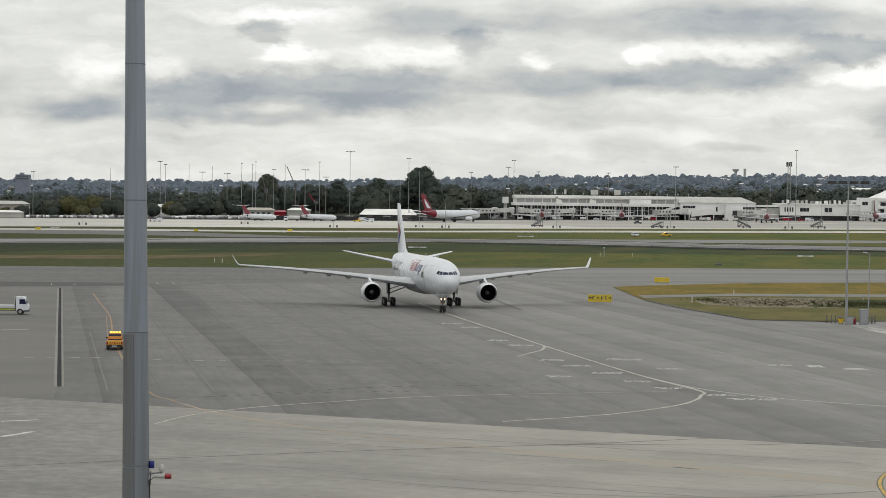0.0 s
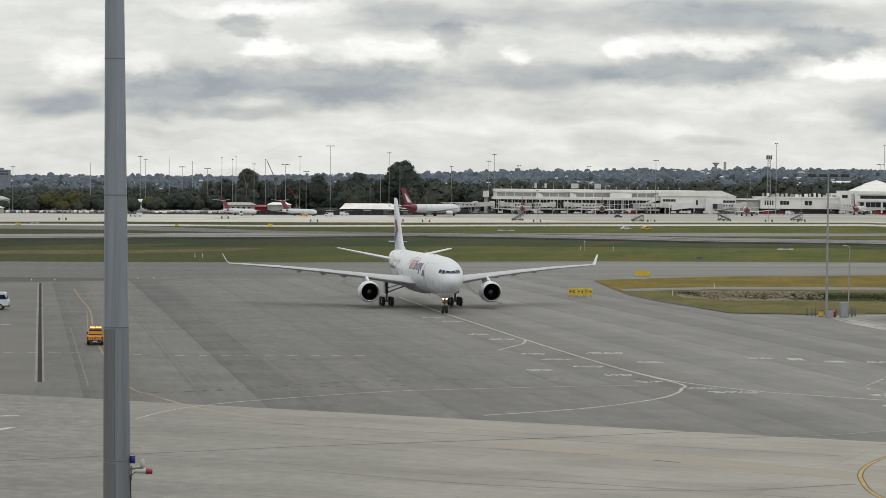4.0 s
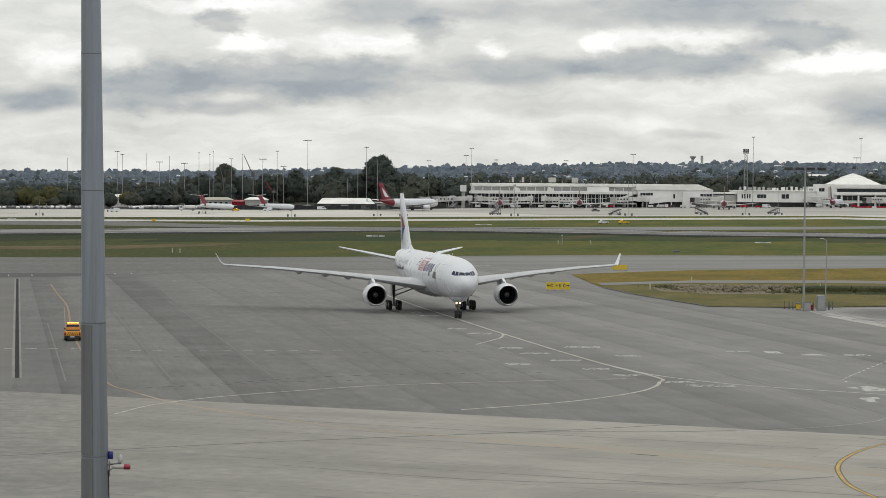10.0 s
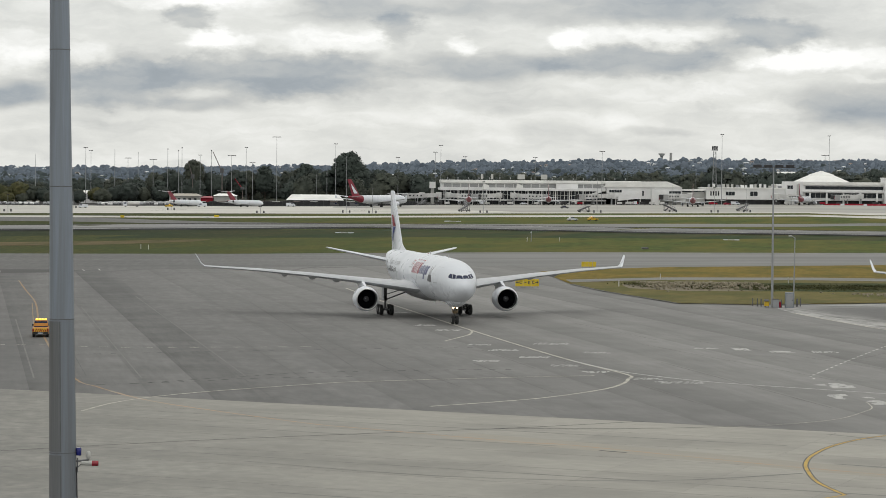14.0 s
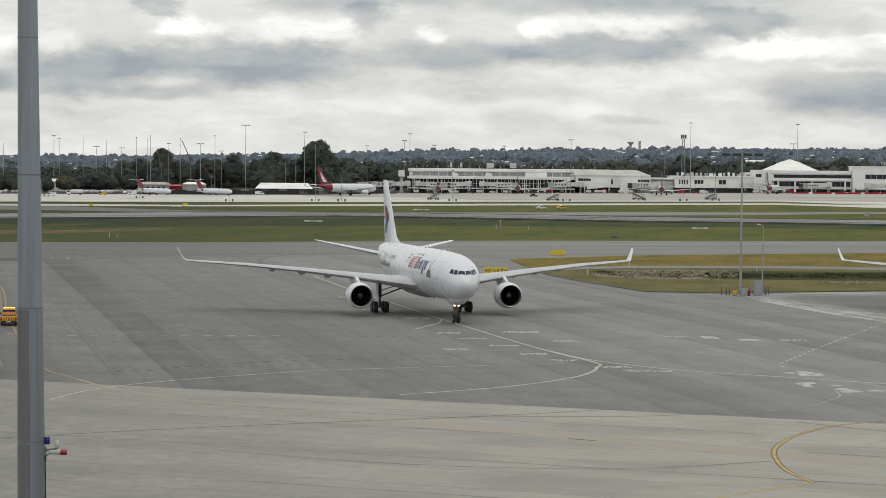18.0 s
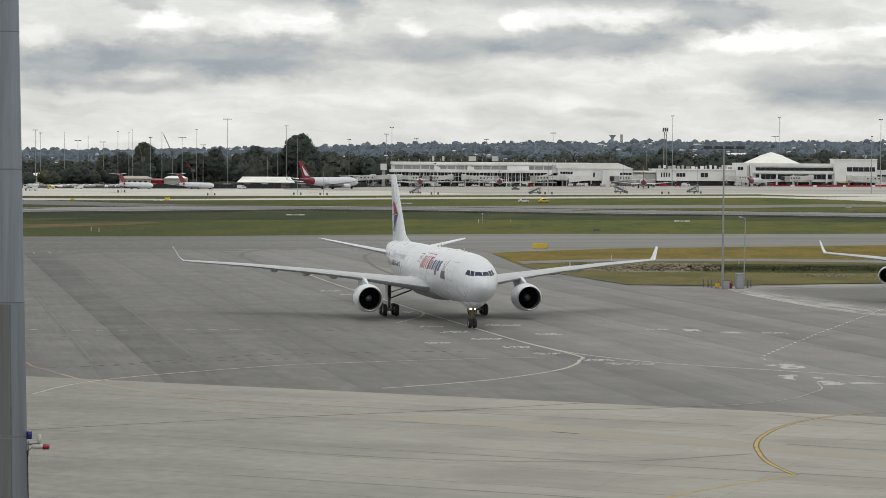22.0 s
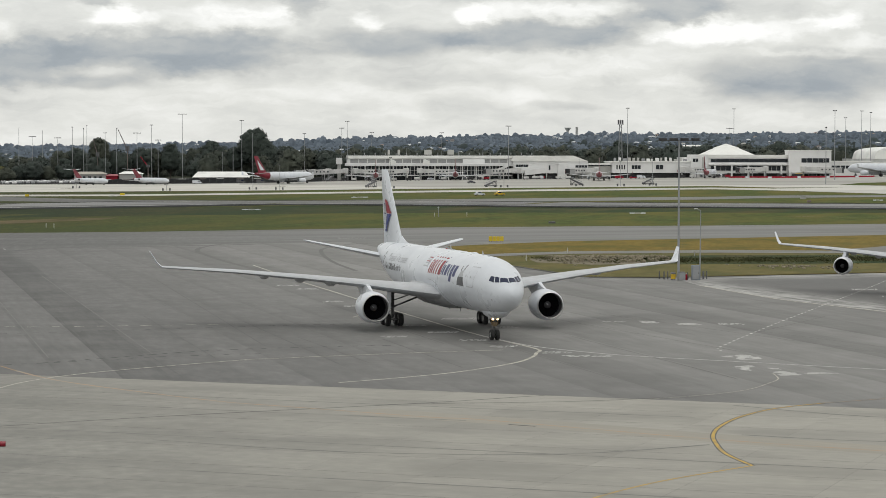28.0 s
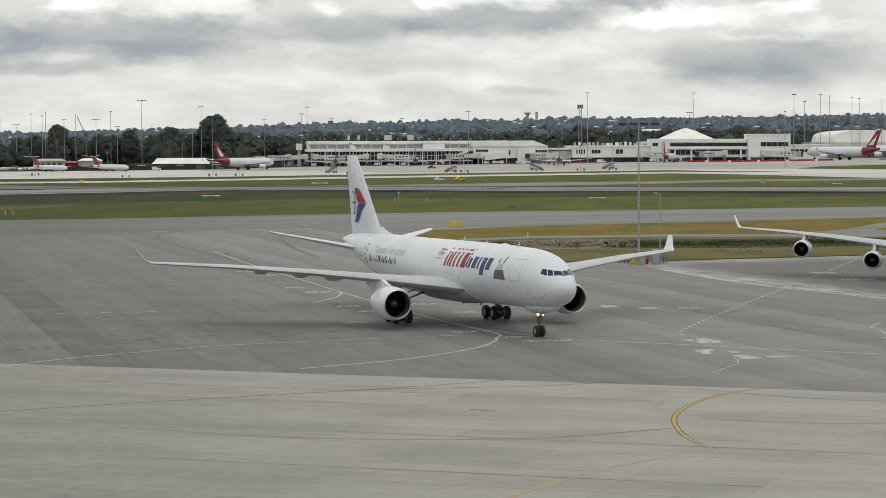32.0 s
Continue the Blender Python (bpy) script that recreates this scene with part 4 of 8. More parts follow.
stripe("verge_scar", [(150, 682), (165, 672), (180, 674)], 1.2, M["earth"], "bare track in the verge", 0.06, cat="bare earth")
stripe("runway_shoulder", [(-320, 700), (-143, 764), (-47, 806), (3, 828), (53, 810), (97, 785), (144, 776), (208, 749), (420, 694)], 20.0, M["tarmac_dark"], "dark tarred shoulder along the runway", 0.10, cat="runway shoulder")
stripe("runway_shoulder", [(-156, 829), (-109, 852), (-52, 883), (3.3, 884), (57, 866), (104, 845), (153, 825), (225, 803), (420, 748)], 6.0, M["tarmac_dark"], "dark tarred shoulder along the runway", 0.11, cat="runway shoulder")
stripe("rust_stain", [(6, 165.8), (16, 158.5), (28, 148.5), (38, 141)], 4.0, M["tinted"], "faint rust-coloured stain on the concrete", 0.066, cat="stain")
# curved tyre marks on the concrete
stripe("tyre_scrub", [(33, 168), (41, 160), (52, 157), (64, 160)], 0.35, M["joint_dark"], "faint curved tyre mark", 0.077, cat="tyre mark")
stripe("tyre_scrub", [(30, 150), (38, 146), (47, 147), (55, 153)], 0.30, M["joint_dark"], "faint curved tyre mark", 0.078, cat="tyre mark")
stripe("tyre_scrub", [(-8, 150), (4, 143), (17, 141), (27, 145)], 0.30, M["joint_dark"], "faint curved tyre mark", 0.079, cat="tyre mark")
# larger scuffed patches of white paint where the lines meet
for patch in (
    [(41.56, 211.21), (42.83, 211.45), (43.7, 206.85), (40.88, 206.04)],
    [(39.14, 199.76), (41.06, 200.25), (41.21, 197.64), (39.92, 195.48), (38.99, 196.5)],
    [(41.47, 194.38), (43.07, 194.7), (43.4, 191.17), (41.36, 190.93)],
    [(43.97, 193.35), (46.55, 193.35), (46.5, 191.96), (43.78, 191.81)],
    [(41.73, 197.94), (42.77, 197.44), (42.66, 196.18), (41.71, 196.67)],
    [(39.97, 210.19), (41.23, 210.43), (41.17, 208.8), (40.17, 208.53)],
    [(43.45, 251.94), (45.42, 251.94), (45.12, 249.36), (43.31, 249.92)],
    [(39.65, 256.07), (41.6, 255.18), (41.43, 252.23), (39.55, 252.8)],
):
    s = Shape()
    a, b, c, d = Vector(patch[0]), Vector(patch[1]), Vector(patch[-2]), Vector(patch[-1])
    flakes = random.Random(int(a.x * 31))
    for k in range(26):
        u, v, w, t = flakes.uniform(-0.06, 0.62), (k % 6 + flakes.uniform(0, 0.5)) / 6, flakes.uniform(0.22, 0.50), flakes.uniform(0.11, 0.19)
        q = [a.lerp(b, x).lerp(d.lerp(c, x), y) for x, y in ((u, v), (u + w, v + flakes.uniform(-0.03, 0.03)), (u + w * 0.9, v + t), (u + 0.04, v + t * 0.9))]
        s.add([(p.x, p.y, paint_z(p, 0.054) + 0.0002 * (k % 8)) for p in q], [(0, 1, 2, 3)])
    solid("worn_marking", s, M["fresh_paint"], "scuffed white paint panel on the asphalt", "painted marking", "stand codes", kind="structure")

# ---- airliners: nose towards -y, origin on the ground under the nose wheels, starboard at -x ----
NOSE = 6.67          # from the nose tip back to the nose gear
AXIS = 5.38          # height of the fuselage axis
STA = [0.15, 0.26, 0.5, 0.95, 1.6, 2.4, 3.3, 4.6, 6.4, 8.5, 10.5, 37.0, 40.0, 44.0, 48.0, 52.0, 55.0, 57.3, 58.7]
HALF = [0.02, 0.34, 0.66, 1.03, 1.40, 1.73, 2.03, 2.38, 2.66, 2.79, 2.82, 2.82, 2.80, 2.62, 2.22, 1.64, 1.10, 0.64, 0.30]
TOP = [-0.62, -0.25, 0.05, 0.38, 0.80, 1.33, 1.86, 2.32, 2.62, 2.78, 2.82, 2.82, 2.82, 2.82, 2.80, 2.72, 2.56, 2.28, 1.98]
LOW = [-0.66, -1.02, -1.32, -1.68, -2.03, -2.28, -2.47, -2.63, -2.75, -2.81, -2.82, -2.82, -2.64, -2.02, -1.12, -0.10, 0.72, 1.22, 1.52]
half_w, top_z, low_z = smooth_curve(STA, HALF), smooth_curve(STA, TOP), smooth_curve(STA, LOW)


def skin(x, deg, out=0.0):
    """A point of the fuselage skin: metres from the nose, degrees from the crown (positive to starboard)."""
    a = radians(deg)
    w, t, b = half_w(x), top_z(x), low_z(x)
    mid = (t + b) / 2
    return (-(w + out) * math.sin(a), x - NOSE, AXIS + mid + ((t - b) / 2 + out) * math.cos(a))


def skin_angle(x, z):
    """Degrees from the crown at which the skin at x reaches the height z above the axis."""
    t, b = top_z(x), low_z(x)
    mid = (t + b) / 2
    return math.degrees(math.acos(max(-1, min(1, (z - mid) / ((t - b) / 2)))))


def decal(corners, out=0.008, nu=6, nv=4, side=1):
    """A painted patch that follows the skin; corners (x, z above axis) in order round the patch."""
    (x0, z0), (x1, z1), (x2, z2), (x3, z3) = corners
    s = Shape()
    rows = []
    for i in range(nu + 1):
        u = i / nu
        row = []
        for j in range(nv + 1):
            v = j / nv
            x = (x0 * (1 - u) + x1 * u) * (1 - v) + (x3 * (1 - u) + x2 * u) * v
            z = (z0 * (1 - u) + z1 * u) * (1 - v) + (z3 * (1 - u) + z2 * u) * v
            row.append(skin(x, side * skin_angle(x, z), out))
        rows.append(row)
    return s.loft(rows, caps=False, closed=False)


FOIL = [(1.0, 0.0), (0.85, 0.20), (0.65, 0.42), (0.42, 0.56), (0.22, 0.52), (0.09, 0.36), (0.02, 0.17), (0.0, 0.0),
        (0.02, -0.15), (0.09, -0.30), (0.22, -0.42), (0.42, -0.44), (0.65, -0.26), (0.85, -0.08)]


def foil_ring(side, span, lead, chord, z, thick, cant=0.0):
    """An aerofoil section; cant turns its thickness outwards (for winglets and fins)."""
    c, s = math.cos(radians(cant)), math.sin(radians(cant))
    return [(-side * (span - s * v * thick * chord), lead + u * chord - NOSE, z + c * v * thick * chord) for u, v in FOIL]


def lofted(rows):
    return Shape().loft(rows)


WING = [(0.0, 17.2, 13.4, 3.70, 0.13), (2.8, 18.7, 12.2, 3.88, 0.135), (6.0, 20.6, 9.9, 4.28, 0.12), (9.6, 22.8, 7.6, 4.74, 0.11), (15.0, 26.1, 6.0, 5.27, 0.105),
        (22.0, 30.4, 4.3, 5.82, 0.10), (28.6, 34.45, 2.75, 6.17, 0.095), (29.05, 34.75, 2.55, 6.20, 0.09)]


def nacelle(parent, side, y, x, z, r, length, dressed=True):
    """A turbofan: cowl with a metal lip, fan, spinner, nozzle and pylon."""
    c = (-side * y, x - NOSE, z)
    k = r / 1.62
    cowl = Shape().turned([(0.10 * k, 1.43 * k), (0.35 * k, 1.52 * k), (1.0 * k, 1.61 * k), (0.38 * length, 1.62 * k), (0.62 * length, 1.50 * k), (0.85 * length, 1.18 * k), (length, 0.95 * k),
                           (length - 0.02, 0.88 * k), (0.8 * length, 0.9 * k)], c, n=36)
    body = part("engine", cowl, M["white"], parent, "white engine cowl", smooth=40)
    lip = Shape().turned([(0.104 * k, 1.432 * k), (0.02 * k, 1.385 * k), (0.0, 1.345 * k), (0.03 * k, 1.30 * k), (0.14 * k, 1.27 * k)], c, n=36)
    part("intake_lip", lip, M["metal"], body, "bare metal intake lip", smooth=60)
    duct = Shape().turned([(0.14 * k, 1.268 * k), (0.5 * k, 1.24 * k), (1.25 * k, 1.26 * k)], c, n=30)
    part("intake_duct", duct, M["duct"], body, "dark intake lining", smooth=60)
    fan = part("fan", Shape().turned([(1.28 * k, 1.255 * k), (1.28 * k, 0.05)], c, n=24), M["fan_dark"], body, "dark fan")
    nb = 22
    tip = lambda rr, tt, d: (rr * k * math.cos(tt), d * k, rr * k * math.sin(tt))
    blade = Shape().add([tip(0.38, 0, 1.02), tip(0.38, 0.22, 1.20), tip(1.25, 0.34, 1.22), tip(1.25, 0.10, 1.02)], [(0, 1, 2, 3)]).mesh("fan_blade", M["fan_dark"])
    for i in range(nb):
        part("fan_blade", blade, None, body, at=pose(*c, 0, 360.0 * i / nb, 0))
    spin = Shape().turned([(0.62 * k, 0.02), (0.68 * k, 0.10 * k), (0.85 * k, 0.25 * k), (1.1 * k, 0.38 * k)], c, n=20)
    part("spinner", spin, M["ink"], body, "dark spinner", smooth=60)
    if dressed:
        mark = Shape().prism([(0.05, 0.0), (0.16, 0.05), (0.20, 0.17), (0.12, 0.10)], 0.60 * k, 0.80 * k, "y")
        mark.v = [(c[0] - p[0], c[1] + p[1], c[2] + p[2]) for p in mark.v]
        part("spinner_mark", mark, M["white"], body, "white spiral mark on the spinner")
    cone = Shape().turned([(0.84 * length, 0.62 * k), (length, 0.52 * k), (length * 1.16, 0.10 * k)], c, n=20, caps=True)
    part("exhaust_cone", cone, M["dark_metal"], body, "dark exhaust cone", smooth=60)
    lead, chord, wz = (float(np.interp(y, [w[0] for w in WING], [w[i] for w in WING])) for i in (1, 2, 3))
    py = []
    for xx, zb, zt, hw in ((x + 0.30 * length, z + 1.40 * k, z + 1.60 * k, 0.10), (x + 0.55 * length, z + 1.10 * k, z + 1.78 * k + 0.06, 0.24), (lead + 0.2, z + 0.9 * k, wz + 0.12, 0.28),
                           (lead + chord * 0.28, z + 0.75 * k + 0.1, wz + 0.05, 0.26), (lead + chord * 0.62, wz - 0.35, wz - 0.02, 0.08)):
        py.append([(-side * y - hw, xx - NOSE, zb), (-side * y + hw, xx - NOSE, zb), (-side * y + hw * 0.7, xx - NOSE, zt), (-side * y - hw * 0.7, xx - NOSE, zt)])
    part("pylon", lofted(py), M["white"], body, "engine pylon", smooth=35)
    return body


def wheel(parent, x, y, r, w, rolling):
    """A tyre with its hub, on its own axle so that it can roll."""
    tyre = Shape().turned([(-w / 2, 0.52 * r), (-w / 2, 0.86 * r), (-w * 0.36, 0.97 * r), (0, r), (w * 0.36, 0.97 * r), (w / 2, 0.86 * r), (w / 2, 0.52 * r)], (0, 0, 0), "X", 22)
    ob = part("wheel", tyre, M["black"], parent, "black tyre", smooth=50, at=pose(x, y, r))
    hub = Shape().turned([(-w * 0.42, 0.02), (-w * 0.38, 0.30 * r), (-w * 0.44, 0.52 * r), (w * 0.44, 0.52 * r), (w * 0.38, 0.30 * r), (w * 0.42, 0.02)], (0, 0, 0), "X", 16)
    for i in range(6):
        a = 2 * math.pi * i / 6
        hub.tube((-w * 0.46, 0.38 * r * math.cos(a), 0.38 * r * math.sin(a)), (w * 0.46, 0.38 * r * math.cos(a), 0.38 * r * math.sin(a)), 0.05 * r, n=6)
    part("hub", hub, M["hub"], ob, "grey metal wheel hub", smooth=40)
    rolling.append((ob, x, y, r))
    return ob


def airliner(name, label, four=False, livery=True):
    """A long-haul twin (or four-engined sister) with its wheels down. Returns the thing, its wheels and its nose gear."""
    a = thing(name, label, "airliner")
    rolling = []
    body = Shape()
    xs = sorted(set([round(v, 3) for v in np.concatenate([np.linspace(0.15, 1.2, 9), np.linspace(1.2, 10.5, 22), np.linspace(10.5, 37, 10), np.linspace(37, 58.7, 22)])]))
    body.loft([[skin(x, d) for d in np.linspace(0, 360, 49)[:-1]] for x in xs])
    fus = part("fuselage", body, M["white"], a, "smooth white fuselage", smooth=60)
    # swollen fairing of the nose gear
    blister = Shape()
    rows = []
    for i in range(15):
        u = i / 14
        x = 2.5 + 7.2 * u
        k = math.sin(math.pi * u) ** 0.55
        rows.append([(-(0.05 + 1.18 * k) * math.cos(t), x - NOSE, AXIS + low_z(x) + 0.55 - (0.54 + 0.50 * k) * math.sin(t)) for t in np.linspace(-0.2, math.pi + 0.2, 15)])
    part("nose_gear_fairing", blister.loft(rows), M["white"], a, "bulged white fairing under the nose", smooth=60)
    # belly fairing at the wing root
    rows = []
    for i in range(25):
        u = i / 24
        x = 15.6 + 20.5 * u
        k = min(1, math.sin(math.pi * u) ** 0.55 * 1.08)
        rows.append([(-(2.35 + 0.78 * k) * math.cos(t) * (0.55 + 0.45 * k), x - NOSE, AXIS - 1.25 - (1.05 + 0.92 * k) * math.sin(t)) for t in np.linspace(-0.35, math.pi + 0.35, 21)])
    part("belly_fairing", Shape().loft(rows), M["belly"], a, "grey-white belly fairing", smooth=60)
    for side in (1, -1):
        part("wing", lofted([foil_ring(side, *w) for w in WING]), M["wing_grey"], a, "long swept grey-white wing", smooth=50)
        tip = [foil_ring(side, 29.03, 34.74, 2.56, 6.20, 0.085, 15), foil_ring(side, 29.25, 35.05, 2.30, 6.31, 0.08, 50), foil_ring(side, 29.55, 35.75, 1.85, 6.62, 0.08, 56), foil_ring(side, 30.17, 37.15, 0.95, 7.80, 0.08, 58)]
        part("winglet", lofted(tip), M["white"], a, "white upswept winglet", smooth=50)
        for y, ln, d in ((5.4, 5.0, 0.66), (11.9, 5.6, 0.92), (15.0, 5.2, 0.88), (18.6, 4.6, 0.80)):
            lead, chord, wz, th = (float(np.interp(y, [w[0] for w in WING], [w[i] for w in WING])) for i in (1, 2, 3, 4))
            xe = lead + chord + 0.9
            rows = []
            for u in np.linspace(0, 1, 9):
                k = max(0.04, math.sin(math.pi * min(1, u * 0.96 + 0.02)) ** 0.45)
                rows.append([(-side * y + 0.5 * d * k * math.cos(t), xe - ln * (1 - u) - NOSE, wz - 0.30 + 0.35 * (1 - u) - 0.62 * d * k * (1.0 if math.sin(t) < 0 else 0.5) * abs(math.sin(t)) ** 0.6 * (1 if math.sin(t) < 0 else -1)) for t in np.linspace(0, 2 * math.pi, 11)[:-1]])
            part("flap_fairing", lofted(rows), M["belly"], a, "canoe-shaped flap track fairing", smooth=60)
        tail = [foil_ring(side, 0.3, 49.6, 6.9, AXIS + 0.95, 0.10), foil_ring(side, 1.4, 50.5, 6.2, AXIS + 1.12, 0.10), foil_ring(side, 9.45, 55.6, 2.35, AXIS + 2.78, 0.09), foil_ring(side, 9.62, 55.95, 1.8, AXIS + 2.84, 0.06)]
        part("tailplane", lofted(tail), M["white"], a, "white tailplane", smooth=50)
        nacelle(a, side, 9.32, 18.6 if not four else 19.9, 2.55 if not four else 2.7, 1.62 if not four else 1.18, 5.1 if not four else 4.9, livery)
        if four:
            nacelle(a, side, 19.3, 26.0, 3.75, 1.18, 4.9, livery)
        # main gear
        gx, gy = side * -5.37, 28.6 - NOSE
        leg = Shape().tube((gx, gy, 0.75), (gx, gy - 0.15, 2.0), 0.15, 0.17).tube((gx, gy - 0.15, 1.9), (gx * 1.02, gy - 0.5, 4.5), 0.23, 0.25)
        leg.tube((gx, gy - 0.95, 0.70), (gx, gy + 0.95, 0.70), 0.14).tube((gx, gy, 1.0), (gx, gy - 0.75, 1.5), 0.06).tube((gx, gy - 0.75, 1.5), (gx, gy - 0.3, 2.6), 0.06)
        for dy in (-0.99, 0.99):
            leg.tube((gx - 0.78, gy + dy, 0.70), (gx + 0.78, gy + dy, 0.70), 0.09)
        g = part("main_gear", leg, M["strut"], a, "grey main landing gear leg", smooth=40)
        part("side_brace", Shape().tube((gx, gy - 0.15, 2.0), (gx * 0.42, gy - 0.3, 3.2), 0.09).tube((gx, gy - 0.2, 2.7), (gx * 0.6, gy + 0.5, 3.3), 0.06), M["dark_metal"], g)
        part("gear_door", Shape().slab(gx * 1.02 - side * 0.30 - 0.03, gx * 1.02 - side * 0.30 + 0.03, gy - 1.3, gy + 0.5, 2.0, 3.9, 0.05), M["white"], g, "white gear leg door")
        for dx in (-0.70, 0.70):
            for dy in (-0.99, 0.99):
                wheel(g, gx + dx, gy + dy, 0.70, 0.50, rolling)
    # fin with its fillet, and the tail cone's outlet
    fin = []
    for z, lead, chord, th in ((2.45, 46.0, 10.4, 0.085), (3.2, 47.4, 9.0, 0.095), (5.0, 49.1, 7.6, 0.10), (8.4, 52.1, 5.3, 0.10), (11.00, 54.5, 3.3, 0.10), (11.18, 54.95, 2.7, 0.05)):
        fin.append([(v * th * chord, lead + u * chord - NOSE, AXIS + z) for u, v in FOIL])
    part("tail_fin", lofted(fin), M["white"], a, "tall white tail fin", smooth=50)
    fil = []
    for u in np.linspace(0, 1, 6):
        x = 43.4 + 3.6 * u
        fil.append([(-(0.12 + 0.28 * u), x - NOSE, AXIS + 2.70), (0.12 + 0.28 * u, x - NOSE, AXIS + 2.70), (0.05, x - NOSE, AXIS + 2.82 + 0.75 * u ** 1.6), (-0.05, x - NOSE, AXIS + 2.82 + 0.75 * u ** 1.6)])
    part("dorsal_fillet", lofted(fil), M["white"], a, "white dorsal fillet", smooth=40)
    part("auxiliary_outlet", Shape().turned([(0, 0.22), (0.35, 0.16), (0.30, 0.1)], (0, 58.6 - NOSE, AXIS + 1.75), n=14, caps=True), M["dark_metal"], a, "dark tail cone outlet")
    # nose gear
    ng = part("nose_gear", Shape().tube((0, 0, 0.55), (0, -0.05, 1.5), 0.09).tube((0, -0.05, 1.4), (0, -0.15, 3.1), 0.14).tube((-0.42, 0, 0.53), (0.42, 0, 0.53), 0.07)
              .tube((0, 0.12, 0.8), (0, 0.5, 1.2), 0.045).tube((0, 0.5, 1.2), (0, 0.05, 1.6), 0.045).tube((0, -0.1, 1.7), (0, -1.5, 2.9), 0.06).box(-0.30, 0.30, -0.28, -0.18, 1.94, 2.02),
              M["strut"], a, "grey nose gear leg", smooth=40)
    part("steering_collar", Shape().turned([(1.35, 0.16), (1.38, 0.24), (1.75, 0.24), (1.78, 0.16)], (0, -0.06, 0), "Z", 14, caps=True), M["brass"], ng, "brass-toned steering collar", smooth=40)
    for dx in (-0.30, 0.30):
        part("steering_jack", Shape().tube((dx, -0.12, 1.48), (dx, -0.12, 1.95), 0.07, 0.06, 8), M["brass"], ng, "brass-toned steering jack")
    for dx in (-0.27, 0.27):
        wheel(ng, dx, 0, 0.53, 0.36, rolling)
    for dx in (-0.24, 0.24):
        part("landing_lamp", Shape().turned([(0.0, 0.02), (-0.02, 0.09), (0.02, 0.12), (0.10, 0.07)], (dx, -0.30, 2.10), n=14), M["lamp_glow"] if livery else M["metal"], ng, "lit landing lamp" if livery else "landing lamp", smooth=60)
    for dx in (-0.48, 0.48):
        door = Shape().prism([(-0.3, 2.5), (-0.2, 2.12), (0.6, 2.12), (0.7, 2.5)], dx - 0.025, dx + 0.025, "x")
        part("nose_gear_door", door, M["belly"], ng, "white nose gear door")
    # cockpit glazing and crown fittings
    for side in (1, -1):
        for q in (((1.42, 1.5), (2.16, 1.5), (2.40, 23), (1.88, 35)), ((1.94, 37.2), (2.52, 24.6), (2.88, 33), (2.34, 49.5)), ((2.40, 51.5), (2.94, 34.8), (3.26, 41), (3.16, 58))):
            s = Shape()
            rows = []
            for i in range(5):
                u = i / 4
                row = []
                for j in range(5):
                    v = j / 4 * 0.86
                    x = (q[0][0] * (1 - v) + q[1][0] * v) * (1 - u) + (q[3][0] * (1 - v) + q[2][0] * v) * u
                    d = (q[0][1] * (1 - v) + q[1][1] * v) * (1 - u) + (q[3][1] * (1 - v) + q[2][1] * v) * u
                    row.append(skin(x - 0.26, side * d, 0.012))
                rows.append(row)
            part("cockpit_window", s.loft(rows, caps=False, closed=False), M["glass"], a, "dark cockpit window pane", smooth=60)
    part("antenna_hump", Shape().turned([(-0.9, 0.02), (-0.6, 0.28), (0.0, 0.36), (0.9, 0.28), (1.4, 0.02)], (0, 14.2 - NOSE, AXIS + 2.66), n=16), M["white"], a, "white antenna hump on the crown", smooth=60)
    for zz, sg in ((top_z(26.0), 1), (low_z(17.0), -1)):
        part("beacon", Shape().turned([(-0.02 * sg, 0.10), (0.06 * sg, 0.09), (0.10 * sg, 0.05), (0.11 * sg, 0.01)], (0, (26.0 if sg > 0 else 17.0) - NOSE, AXIS + zz), "Z", 12), M["red"], a, "small red beacon", smooth=50)
    for x, d in ((11.0, 0), (24.0, 0), (20.0, 180), (24.5, 180)):
        p = skin(x, d)
        sg = 1 if d == 0 else -1
        part("blade_antenna", Shape().prism([(p[1] - 0.22, p[2] - 0.02 * sg), (p[1] + 0.25, p[2] - 0.02 * sg), (p[1] + 0.30, p[2] + 0.42 * sg), (p[1] + 0.12, p[2] + 0.42 * sg)], -0.02, 0.02, "x"), M["wing_grey"], a, "small blade antenna")
    return a, rolling, ng, fus


FIN = [(2.45, 46.0, 10.4, 0.085), (3.2, 47.4, 9.0, 0.095), (5.0, 49.1, 7.6, 0.10), (8.4, 52.1, 5.3, 0.10), (11.00, 54.5, 3.3, 0.10)]


def fin_patch(ys, lows, highs, side=1):
    """A painted patch on the fin between two edges (heights above the axis) over stations ys."""
    rows = []
    for y, a, b in zip(ys, lows, highs):
        row = []
        for k in range(7):
            z = a + (b - a) * k / 6
            lead, chord, th = (float(np.interp(z, [r[0] for r in FIN], [r[i] for r in FIN])) for i in (1, 2, 3))
            u = min(1, max(0, (y - lead) / chord))
            v = float(np.interp(u, [p[0] for p in FOIL[7::-1]], [p[1] for p in FOIL[7::-1]]))
            row.append((-side * (v * th * chord + 0.012), y - NOSE, AXIS + z))
        rows.append(row)
    return Shape().loft(rows, caps=False, closed=False)


